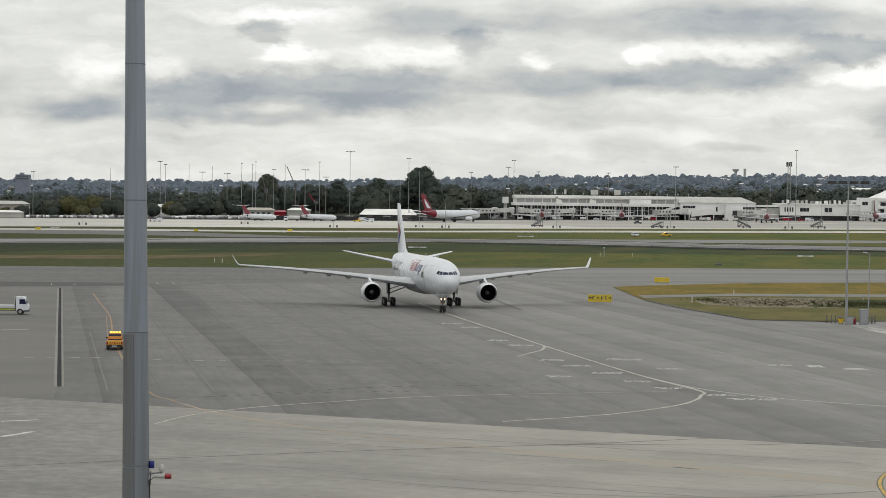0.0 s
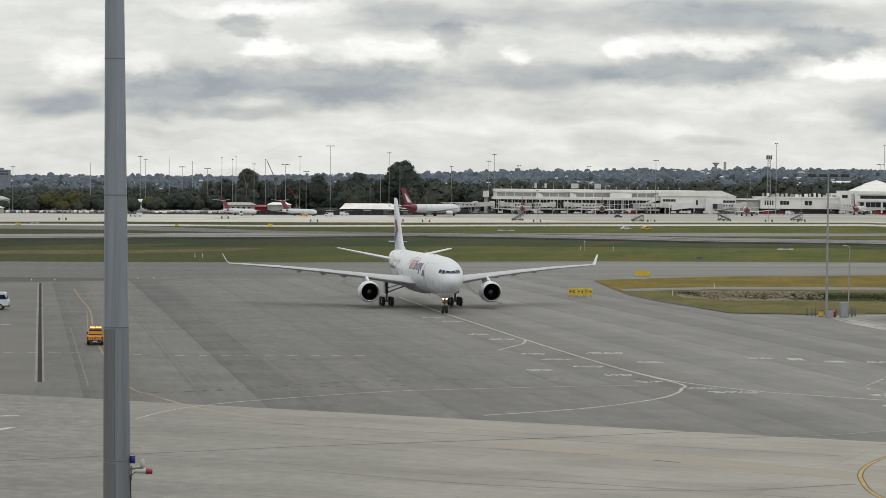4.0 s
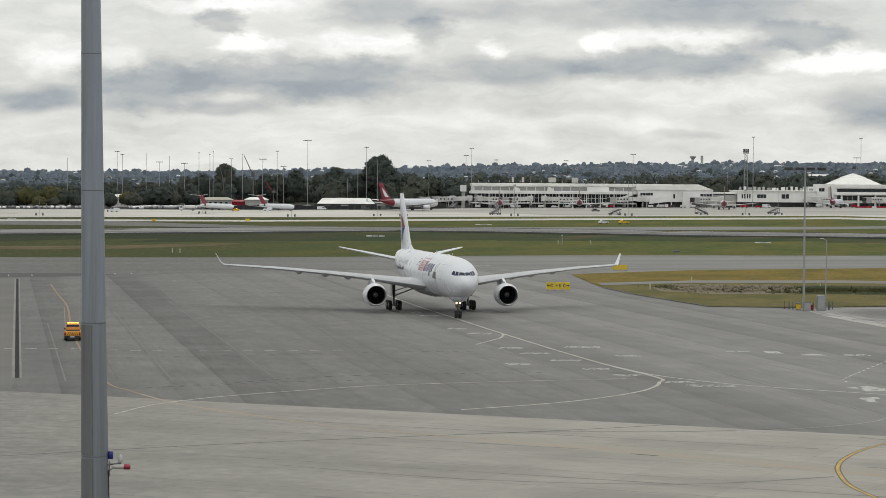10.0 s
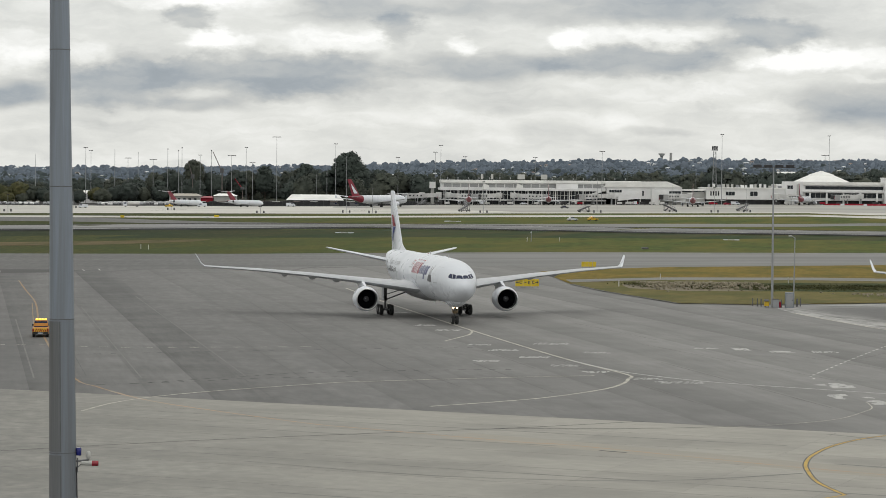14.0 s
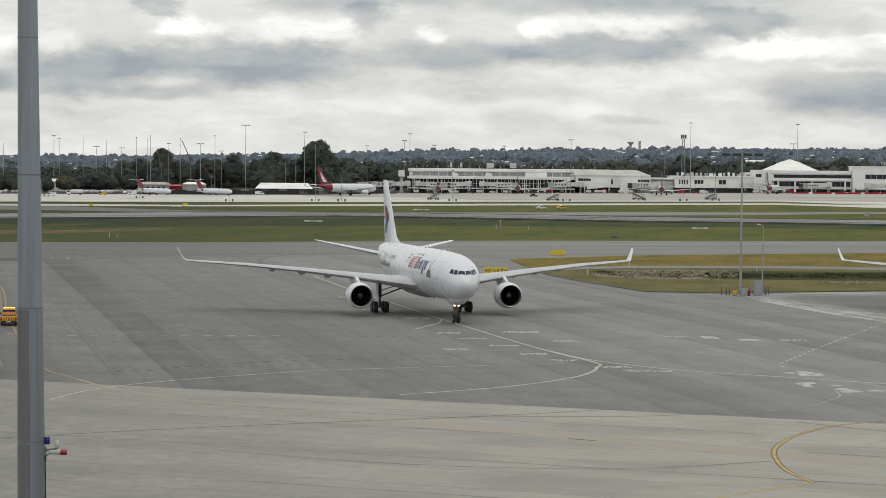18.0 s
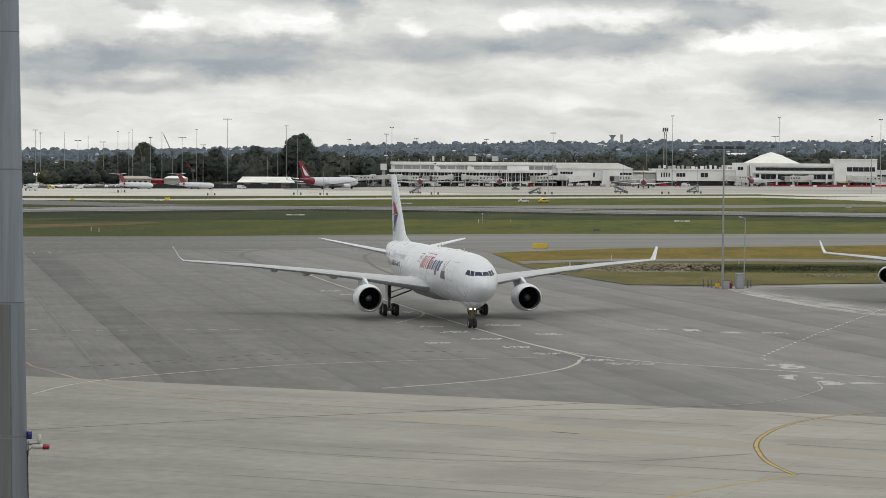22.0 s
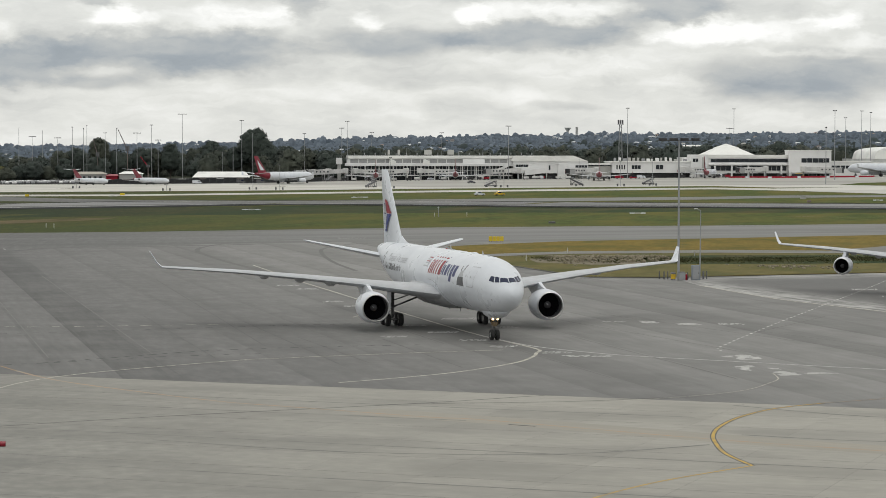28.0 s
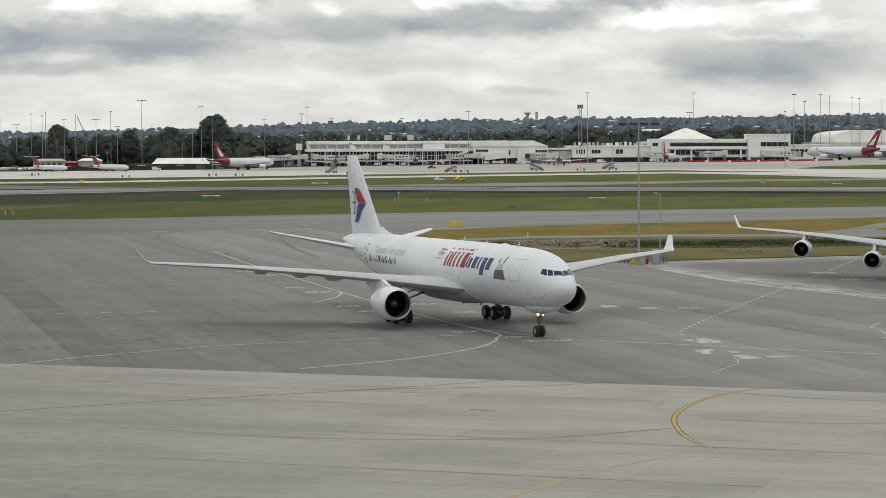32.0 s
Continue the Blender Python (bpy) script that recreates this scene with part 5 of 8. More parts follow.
def lettering(words, size, x0, z0, side):
    """Slanted words laid on the fuselage skin, read from the tail to the nose on the starboard side and back on the other."""
    text = bpy.data.curves.new("script", "FONT")
    text.body, text.size, text.shear, text.space_character, text.resolution_u = words, size, 0.35, 0.98, 3
    holder = new("script", text)
    bpy.context.view_layer.update()
    me = bpy.data.meshes.new_from_object(holder.evaluated_get(bpy.context.evaluated_depsgraph_get()))
    bpy.data.objects.remove(holder)
    wide = max(v.co.x for v in me.vertices)
    for v in me.vertices:
        x = x0 - v.co.x if side > 0 else x0 - wide + v.co.x
        v.co = skin(x, side * skin_angle(x, z0 + v.co.y), 0.012)
    me.materials.clear()
    me.materials.append(M["grey_print"])
    return me


def dress(a, fus):
    """Painted shapes on the freighter: title blocks, picture, door outlines, fin emblem."""
    for side in (1, -1):
        x = 23.0
        for w, h, gap in ((0.46, 1.75, 0.26), (0.40, 1.3, 0.22), (0.46, 1.75, 0.42), (0.46, 1.75, 0.52), (0.46, 1.75, 0.44), (1.10, 0.46, -1.02), (1.0, 1.75, 0.0)):
            part("title_bar", decal([(x, 0.55), (x - w, 0.55), (x - w - 0.32, 0.55 + h), (x - 0.32, 0.55 + h)], side=side), M["red"], fus, "red title stroke")
            x -= w + gap
        x -= 0.30
        for w, lo, h, gap in ((0.34, 0.0, 1.75, 0.14), (0.56, 0.0, 0.95, 0.34), (0.96, 0.0, 1.10, 0.30), (0.38, 0.0, 1.10, 0.40), (0.92, -0.55, 1.65, 0.30), (0.98, 0.0, 1.10, 0.0)):
            part("title_bar", decal([(x, 0.62 + lo), (x - w, 0.62 + lo), (x - w - 0.2, 0.62 + lo + h), (x - 0.2, 0.62 + lo + h)], side=side), M["navy"], fus, "navy title stroke")
            x -= w + gap
        for k in range(4):
            part("flag_bar", decal([(25.3, 1.45 + 0.19 * k), (23.8, 1.45 + 0.19 * k), (23.7, 1.55 + 0.19 * k), (25.2, 1.55 + 0.19 * k)], side=side), M["red"] if k % 2 else M["grey_print"], fus, "small flag stripe")
        part("flag_bar", decal([(25.6, 1.12), (23.9, 1.12), (23.9, 1.27), (25.6, 1.27)], side=side), M["grey_print"], fus)
        part("picture_lower", decal([(10.75, -0.12), (8.15, -0.12), (8.75, 0.75), (10.6, 0.75)], side=side), M["ink"], fus, "dark lower half of a printed picture")
        part("picture_upper", decal([(10.5, 0.76), (8.85, 0.76), (9.2, 1.35), (10.1, 1.30)], side=side), M["grey_print"], fus, "grey upper half of a printed picture")
        part("picture_ear", decal([(10.35, 1.32), (10.05, 1.32), (10.2, 1.82), (10.35, 1.80)], side=side, nu=2, nv=2), M["ink"], fus)
        part("picture_ear", decal([(9.35, 1.36), (9.10, 1.36), (8.95, 1.98), (9.2, 1.95)], side=side, nu=2, nv=2), M["ink"], fus)
        for q in ([(7.30, -0.10), (7.24, -0.10), (7.24, 1.85), (7.30, 1.85)], [(5.55, -0.10), (5.49, -0.10), (5.49, 1.85), (5.55, 1.85)], [(7.30, -0.13), (5.49, -0.13), (5.49, -0.06), (7.30, -0.06)], [(7.30, 1.82), (5.49, 1.82), (5.49, 1.87), (7.30, 1.87)]):
            part("door_outline", decal(q, side=side), M["grey_print"], fus, "grey outline of the forward door")
        for x0, z0, w, h in ((6.55, 0.75, 0.16, 0.25), (7.95, 0.82, 0.22, 0.22), (7.85, -0.80, 0.20, 0.26), (7.70, -1.02, 0.16, 0.16), (12.4, -0.05, 0.12, 0.1), (11.9, -0.05, 0.12, 0.1), (2.2, -1.25, 0.16, 0.20)):
            part("placard", decal([(x0, z0), (x0 - w, z0), (x0 - w, z0 + h), (x0, z0 + h)], side=side, nu=2, nv=2), M["grey_print"], fus)
        for p, q in zip([(22.6, -0.10), (20.8, -0.18), (19.2, -0.42), (18.3, -0.95), (17.6, -1.5), (16.6, -2.0)], [(20.8, -0.18), (19.2, -0.42), (18.3, -0.95), (17.6, -1.5), (16.6, -2.0), (15.4, -2.4)]):
            part("fairing_seam", decal([p, q, (q[0] - 0.07, q[1] + 0.05), (p[0] - 0.07, p[1] + 0.05)], side=side, nu=2, nv=1), M["grey_print"], fus, "grey seam of the wing fairing")
        for x0 in (12.9, 20.3, 28.6, 36.4):
            part("skin_seam", decal([(x0, -2.2), (x0 - 0.03, -2.2), (x0 - 0.03, 2.75), (x0, 2.75)], side=side, nu=1, nv=12), M["belly"], fus, "faint skin joint")
        rng = random.Random(3)
        part("script", lettering("Malaysia Welcomes", 1.18, 43.2, 1.02, side), M["grey_print"], fus, "grey slanted script reading Malaysia Welcomes")
        x = 44.0
        while x > 35.6:
            w = rng.uniform(0.10, 0.34)
            h = rng.choice((0.35, 0.5, 0.72))
            part("script_bar", decal([(x, 0.05), (x - w, 0.05), (x - w - 0.1, 0.05 + h), (x - 0.1, 0.05 + h)], side=side, nu=2, nv=2), M["ink"], fus, "black script stroke")
            x -= w + rng.choice((0.10, 0.16, 0.4))
        for x0, z0 in ((45.6, 1.6), (45.3, 1.0), (45.8, 0.55), (45.4, 0.15), (46.1, 1.2), (45.2, -0.25), (45.9, -0.05), (47.6, 0.35), (48.2, 0.3)):
            part("flourish", decal([(x0, z0), (x0 - 0.35, z0 + 0.05), (x0 - 0.30, z0 + 0.34), (x0 - 0.02, z0 + 0.26)], side=side, nu=2, nv=2), M["ink"], fus, "dark floral flourish")
        part("emblem_red", fin_patch([51.15, 51.8, 52.5, 53.2, 53.9, 54.6], [6.04, 6.04, 6.04, 6.04, 6.4, 7.5], [6.10, 6.5, 7.0, 7.45, 7.65, 7.68], side), M["red"], fus, "red upper half of the fin emblem")
        part("emblem_blue", fin_patch([51.15, 51.8, 52.5, 53.2, 53.6, 54.3, 54.9], [5.92, 5.5, 4.95, 4.25, 3.9, 3.85, 3.95], [5.98, 5.98, 5.98, 5.98, 5.6, 4.2, 4.05], side), M["blue"], fus, "blue lower half of the fin emblem")
        for ys, lo, hi in (([54.0, 55.95], [5.93, 5.93], [6.07, 6.07]), ([54.75, 55.0], [4.7, 4.7], [7.2, 7.2]), ([54.95, 55.7], [7.08, 7.12], [7.2, 7.26]), ([54.95, 55.5], [4.7, 4.66], [4.82, 4.8])):
            part("emblem_line", fin_patch(ys, lo, hi, side), M["navy"], fus, "dark line of the fin emblem")

# seconds, nose wheels' place on the apron, heading
TAXI = [
    (0, 0.01, 360.65, 9.14), (6, 4.67, 333.21, 9.20), (9, 6.94, 319.71, 8.99), (13, 9.88, 300.33, 8.70),
    (17, 13.09, 279.98, 8.77), (19, 14.43, 270.75, 8.56), (23, 17.26, 252.02, 8.41), (25, 18.65, 243.04, 8.44),
    (27.5, 20.81, 232.09, 9.66), (28, 21.31, 229.99, 10.01), (30, 24.07, 221.97, 13.00), (31, 25.76, 218.72, 14.93),
    (32, 27.70, 215.00, 17.53),
]
cargo_aircraft, cargo_wheels, cargo_nose_gear, cargo_hull = airliner("cargo_aircraft", "large white twin-engined freighter taxiing across the apron")
dress(cargo_aircraft, cargo_hull)
parked_aircraft, _, _, _ = airliner("parked_aircraft", "white four-engined airliner parked on its stand", four=True, livery=False)
parked_aircraft.matrix_basis = pose(84.46, 278.59, 0, 0, 0, -22.25)

# ---- the tall pole close to the camera ----
def near_pole():
    a = thing("light_pole", "tall grey galvanised steel pole with banded joints", "pole", at=pose(-7.02, 55, 0))
    slope = -0.0111   # it leans a little
    rad = lambda z: 0.318 - 0.0081 * (z - 10.84)
    ax = lambda z: slope * z
    def ring(z, r, n=28):
        return [(ax(z) + r * math.cos(t), r * math.sin(t), z) for t in (2 * math.pi * (i + 0.5) / n for i in range(n))]
    cuts = [0.0, 5.4, 8.5, 11.64, 14.76, 17.85, 21.03, 24.2, 27.0]
    for i, (z0, z1) in enumerate(zip(cuts, cuts[1:])):
        k = 1.0 + 0.012 * (len(cuts) - i)
        s = Shape().loft([ring(z0, rad(z0)), ring(z1, rad(z1))])
        part("section", s, M["galv_stained"] if z1 < 15 else M["galv"], a, "stained grey steel section" if z1 < 15 else "", smooth=35)
        part("joint_band", Shape().loft([ring(z1 - 0.022, rad(z1) + 0.002), ring(z1 - 0.022, rad(z1) + 0.005), ring(z1 + 0.0, rad(z1) + 0.005), ring(z1 + 0.0, rad(z1) + 0.001)], caps=False), M["band"], a, smooth=35)
    part("base_plate", Shape().slab(-0.55, 0.55, -0.55, 0.55, 0.0, 0.06).tube((0, 0, 0.05), (0, 0, 0.35), 0.46, 0.41, 14), M["galv_stained"], a)
    for i, (z0, z1) in enumerate(zip(cuts[:4], cuts[1:5])):
        arc = lambda t0, t1, out, n: [[(ax(zz) + (rad(zz) + out) * math.cos(t), (rad(zz) + out) * math.sin(t), zz) for t in np.linspace(t0, t1, n)] for zz in (z0 + 0.02, z1 - 0.06)]
        cover = part("access_panel", Shape().loft(arc(math.pi * 1.06, math.pi * 1.47, 0.006, 9), caps=False, closed=False), M["galv_panel"], a, "dull weathered access panel", smooth=40)
        part("panel_slot", Shape().loft(arc(math.pi * 1.47, math.pi * 1.505, 0.004, 3), caps=False, closed=False), M["band"], cover, "dark slot beside the panel", smooth=40)
        part("rust_edge", Shape().loft(arc(math.pi * 1.0, math.pi * 1.06, 0.005, 3), caps=False, closed=False), M["weathered"], cover, "brown weathered edge", smooth=40)
    cable = Shape()
    for z0, z1 in ((0.0, 5.4), (5.4, 8.5), (8.5, 11.3)):
        cable.tube((ax(z0) + rad(z0) * 0.985 + 0.02, -0.10, z0), (ax(z1) + rad(z1) * 0.985 + 0.02, -0.10, z1), 0.014, n=6)
    part("cable", cable, M["black"], a, "black cable clipped to the pole")
    # bracket with lamps
    x = ax(11.4) + rad(11.4)
    b = part("bracket", Shape().tube((x - 0.03, -0.05, 11.42), (x + 0.30, -0.05, 11.46), 0.020, n=8).tube((x - 0.02, -0.05, 11.22), (x + 0.20, -0.05, 11.44), 0.012, n=6).tube((x + 0.03, -0.05, 11.16), (x + 0.03, -0.05, 11.5), 0.016, n=6), M["band"], a)
    part("blue_lamp", Shape().turned([(0, 0.055), (0.01, 0.062), (0.17, 0.062), (0.18, 0.055)], (x + 0.06, -0.05, 11.56), "Z", 14, caps=True), M["blue_lens"], b, "blue beacon lamp", smooth=40)
    part("dome_camera", Shape().turned([(0, 0.03), (0.03, 0.055), (0.07, 0.06), (0.15, 0.055), (0.19, 0.03), (0.195, 0.0)], (x + 0.29, -0.05, 11.47), "Z", 14, caps=True), M["wall_grey"], b, "small grey dome lamp", smooth=40)
    part("lamp_body", Shape().turned([(0.0, 0.04), (0.03, 0.055), (0.22, 0.062), (0.26, 0.062)], (x + 0.11, -0.05, 11.38), "X", 14, caps=True), M["wall_grey"], b, "grey obstruction lamp body", smooth=40)
    part("red_lens", Shape().turned([(0.0, 0.066), (0.12, 0.064), (0.15, 0.06), (0.155, 0.0)], (x + 0.37, -0.05, 11.375), "X", 14, caps=True), M["red_lens"], b, "red lens", smooth=40)


M["galv_stained"] = mat("stained_galvanised_steel", (0.185, 0.208, 0.238), 0.5, metal=0.2, var=0.14, scale=0.9, fine=8, second=(0.13, 0.135, 0.138), stretch=(0, (3.0, 3.0, 0.06)))
M["weathered"] = mat("weathered_cover", (0.145, 0.145, 0.142), 0.7, metal=0.1, var=0.2, scale=1.2, fine=8, second=(0.10, 0.088, 0.070), stretch=(0, (3.0, 3.0, 0.12)))
M["band"] = mat("dark_band", (0.14, 0.145, 0.15), 0.6, metal=0.3, var=0.1, scale=2)
M["blue_lens"] = mat("blue_lens", (0.012, 0.016, 0.15), 0.25, var=0.05, scale=3)
M["red_lens"] = mat("red_lens", (0.25, 0.014, 0.028), 0.25, var=0.05, scale=3)
near_pole()


# ---- lighting mast, lamp post and cabinets at the edge of the grass ----
def flood_mast(name, label, x, y, z0, h, heads, span, r=0.16, group="", double=False):
    a = thing(name, label, "light mast", group, at=pose(x, y, z0))
    part("shaft", Shape().tube((0, 0, 0), (0, 0, h), r, r * 0.5, 10), M["mast"], a, smooth=40)
    part("base_plate", Shape().slab(-r * 2.2, r * 2.2, -r * 2.2, r * 2.2, 0, 0.08), M["mast"], a)
    if span:
        part("crossarm", Shape().box(-span / 2, span / 2, -0.06, 0.06, h - 0.12, h + 0.02), M["mast_dark"], a)
        for i in range(heads):
            cx = -span / 2 + span * (i + 0.5) / heads
            w = span / heads * 0.36
            part("lamp_head", Shape().prism([(-0.35, -0.10 if span > 6.2 else 0.02), (0.30, 0.10), (0.34, 0.34), (-0.30, 0.30)], cx - w, cx + w, "x"), M["under"], a, at=pose(0, 0, h))
    return a


flood_mast("floodlight_mast", "tall slender grey floodlight mast with a long crossarm", 58.6, 340.4, 0.0, 20.5, 4, 6.4, 0.20)
post = thing("lamp_post", "slim grey lamp post with one curved arm", "lamp post", at=pose(62.3, 343.4, 0))
part("shaft", Shape().tube((0, 0, 0), (0.1, 0, 10.2), 0.11, 0.06, 8), M["mast"], post, smooth=40)
part("arm", Shape().tube((0.1, 0, 10.15), (-0.40, 0, 10.40), 0.05, 0.04, 8), M["mast"], post)
part("lamp_head", Shape().slab(-0.85, -0.35, -0.12, 0.12, 10.36, 10.48, 0.04), M["bridge"], post, "pale lamp head")
for i, (x, y) in enumerate(((56.3, 343.6), (56.9, 343.0), (57.4, 342.7), (57.9, 341.8), (59.6, 341.0), (60.0, 340.6), (62.0, 341.9), (62.9, 343.4), (63.4, 343.8), (62.6, 342.4))):
    solid("bollard", Shape().turned([(0, 0.09), (1.12, 0.09), (1.18, 0.06), (1.2, 0.0)], (0, 0, 0), "Z", 10, caps=True), M["mast_dark"], "dark grey steel bollard guarding the mast", "bollard", "bollards round the mast", smooth=40, at=pose(x, y, 0.03))
cab = thing("utility_cabinet", "tall pale grey steel cabinet", "cabinet", at=pose(61.1, 340.3, 0.03))
part("body", Shape().slab(-0.58, 0.58, -0.45, 0.45, 0, 2.2, 0.04), M["galv"], cab)
part("door", Shape().box(-0.5, 0.5, -0.475, -0.445, 0.12, 2.05), M["mast"], cab, "closed steel door")
part("handle", Shape().box(0.34, 0.40, -0.51, -0.47, 0.95, 1.15), M["mast_dark"], cab)
cab = thing("switch_box", "low grey switch box at the mast's foot", "cabinet", at=pose(59.0, 339.7, 0.03))
part("body", Shape().slab(-0.45, 0.45, -0.3, 0.3, 0, 1.2, 0.04), M["mast"], cab)
part("lid", Shape().slab(-0.48, 0.48, -0.33, 0.33, 1.2, 1.27, 0.02), M["mast_dark"], cab)
ext = thing("fire_bin", "yellow fire equipment bin with a sloping black lid", "bin", at=pose(57.9, 340.9, 0.03))
part("body", Shape().slab(-0.31, 0.31, -0.24, 0.24, 0.16, 0.86, 0.05), M["yellow"], ext)
part("lid", Shape().prism([(-0.27, 0.86), (0.27, 0.86), (0.22, 1.14), (-0.27, 0.98)], -0.33, 0.33, "x"), M["mast_dark"], ext, "sloping black lid")
for dx in (-0.24, 0.24):
    part("leg", Shape().box(dx - 0.04, dx + 0.04, -0.18, 0.18, 0, 0.18), M["mast_dark"], ext)
cyl = thing("fire_extinguisher", "red fire extinguisher with a pale cap beside the switch box", "extinguisher", at=pose(59.75, 340.3, 0.03))
part("body", Shape().turned([(0, 0.15), (0.75, 0.15), (0.88, 0.08), (0.9, 0.0)], (0, 0, 0), "Z", 12, caps=True), M["red"], cyl, smooth=50)
part("cap", Shape().turned([(0.88, 0.07), (1.0, 0.07), (1.04, 0.0)], (0, 0, 0), "Z", 8, caps=True), M["wall_grey"], cyl, "pale cap")


# ---- taxiway signs ----
def sign(x0, x1, y, h, panels, label, faces=None):
    a = thing("taxiway_sign", label, "sign", "taxiway signs", at=pose((x0 + x1) / 2, y, 0.02))
    w = x1 - x0
    for i in range(panels):
        l = -w / 2 + w * i / panels + 0.04
        r = -w / 2 + w * (i + 1) / panels - 0.04
        p = part("panel", Shape().slab(l, r, -0.12, 0.12, 0.22, h, 0.03), M["sign_yellow"], a, "yellow sign panel")
        for k in range(2):
            c = l + (r - l) * (0.28 + 0.44 * k)
            if faces and faces[i][k] == "-":
                continue
            if faces and faces[i][k] == "C":
                ring = [(c + 0.25 * math.cos(t), 0.62 * h + 0.30 * math.sin(t)) for t in np.linspace(0.7, 5.58, 13)]
                inner = [(c + 0.13 * math.cos(t), 0.62 * h + 0.18 * math.sin(t)) for t in np.linspace(0.7, 5.58, 13)]
                s = Shape().loft([[(x, -0.13, z) for x, z in ring], [(x, -0.13, z) for x, z in inner]], caps=False, closed=False)
                part("sign_letter", s, M["ink"], p, "black letter C")
            elif faces and faces[i][k] in "<>":
                d = -1 if faces[i][k] == "<" else 1
                part("sign_arrow", Shape().prism([(c - d * 0.30, 0.58 * h), (c + d * 0.02, 0.58 * h), (c + d * 0.02, 0.46 * h), (c + d * 0.30, 0.62 * h), (c + d * 0.02, 0.78 * h), (c + d * 0.02, 0.66 * h), (c - d * 0.30, 0.66 * h)], -0.135, -0.121, "y"), M["ink"], p, "black arrow")
            else:
                part("sign_mark", Shape().box(c - 0.16, c + 0.16, -0.135, -0.121, 0.55 * h, 0.68 * h) if k == 0 else Shape().box(c - 0.10, c + 0.12, -0.135, -0.121, 0.42 * h, 0.78 * h), M["ink"], p, "black sign mark")
        for c in (l + 0.15, r - 0.15):
            part("leg", Shape().tube((c, 0, 0), (c, 0, 0.24), 0.04, n=6), M["mast_dark"], p)
    return a


sign(24.7, 28.8, 399.2, 1.45, 3, "low yellow three-panel taxiway sign beside the apron", ("<C", "::", "C>"))
sign(44.6, 47.8, 495.0, 1.25, 4, "low yellow taxiway sign at the grass edge, seen from behind", ("--", "--", "--", "--"))


# ---- ditch: rubble bank and weeds ----
def rubble():
    s = Shape()
    rng = random.Random(5)
    spots = [(rng.uniform(47, 68), rng.gauss(405, 7)) for _ in range(420)] + [(rng.gauss(84, 3.5), rng.gauss(378, 3)) for _ in range(60)]
    for x, y in spots:
        r = rng.uniform(0.12, 0.34)
        z = 0.1 + max(0.0, 0.5 - abs(y - 405) / 34) * 1.2
        ring = lambda k, zz: [(x + r * k * math.cos(t) * rng.uniform(0.7, 1.2), y + r * k * math.sin(t) * rng.uniform(0.7, 1.2), zz) for t in (0.1, 1.3, 2.5, 3.8, 5.1)]
        s.loft([ring(1.0, z - 0.1), ring(1.05, z + r * 0.5), ring(0.5, z + r * rng.uniform(0.8, 1.1))])
    solid("rubble_bank", s, M["rock"], "bank of pale broken rubble in the ditch", "rocks", kind="stuff")


def weeds(name, spots, lo, hi, material, label, seed):
    rng = random.Random(seed)
    v, f = [], []
    for x, y, z in spots:
        h, w, t = rng.uniform(lo, hi), rng.uniform(0.05, 0.19), rng.uniform(0, 3.14)
        dx, dy = w * math.cos(t), w * math.sin(t)
        n = len(v)
        lx, ly = rng.uniform(-0.45, 0.45), rng.uniform(-0.45, 0.45)
        v += [(x - dx, y - dy, z), (x + dx, y + dy, z), (x + dx * 0.2 + lx, y + dy * 0.2 + ly, z + h)]
        f.append((n, n + 1, n + 2))
    me = bpy.data.meshes.new(name)
    me.from_pydata(v, [], f)
    me.materials.append(material)
    return solid(name, me, None, label, "weeds", kind="stuff")


rubble()
rng = random.Random(9)
weeds("ditch_weeds", [(x, rng.gauss(403 + (x - 66) * 0.10, 5.0), 0.15) for x in (rng.uniform(64, 215) for _ in range(36000))], 0.06, 0.22, M["reeds"], "dark green weeds filling the ditch", 3)
weeds("rubble_weeds", [(x + rng.gauss(0, 1.2), y + rng.gauss(0, 2.0), 0.35) for x, y in [(rng.uniform(45, 68), rng.gauss(404, 7)) for _ in range(24)] for _ in range(90)], 0.05, 0.24, M["reeds"], "clumps of weeds among the rubble", 4)
ribbon("ditch_bed", [(44, 411), (52, 423), (66, 424)], [(44, 397), (52, 388), (66, 390)], 0.145, M["earth"], "bare earth of the ditch", "ditch", steps=3)
ribbon("ditch_grass", [(62, 420), (80, 424), (120, 421), (260, 468)], [(62, 392), (80, 388), (120, 393), (260, 438)], 0.15, M["grass_dark"], "dark rank grass in the ditch", "grass", steps=3)
# marker posts and boards on the verge
for x, y in ((45.97, 687.6), (55.8, 690.9), (-58.8, 604), (-56.5, 600.5), (42.9, 403.6), (53.8, 433.7), (75.4, 421), (98, 402)):
    solid("marker_post", Shape().turned([(0, 0.08), (1.1, 0.08), (1.22, 0.05), (1.23, 0.0)], (0, 0, 0), "Z", 8, caps=True), M["paint_white"], "white marker post in the grass", "marker post", "marker posts", at=pose(x, y, ground_z(x, y)))
vane = thing("wind_sensor", "grey wind sensor post with a white head", "weather post", at=pose(46.9, 684, ground_z(46.9, 684)))
part("shaft", Shape().tube((0, 0, 0), (0, 0, 2.6), 0.12, 0.09, 8), M["mast"], vane)
part("head", Shape().turned([(2.6, 0.10), (2.75, 0.22), (2.95, 0.18), (3.0, 0.0)], (0, 0, 0), "Z", 10, caps=True), M["white"], vane, "white sensor head")
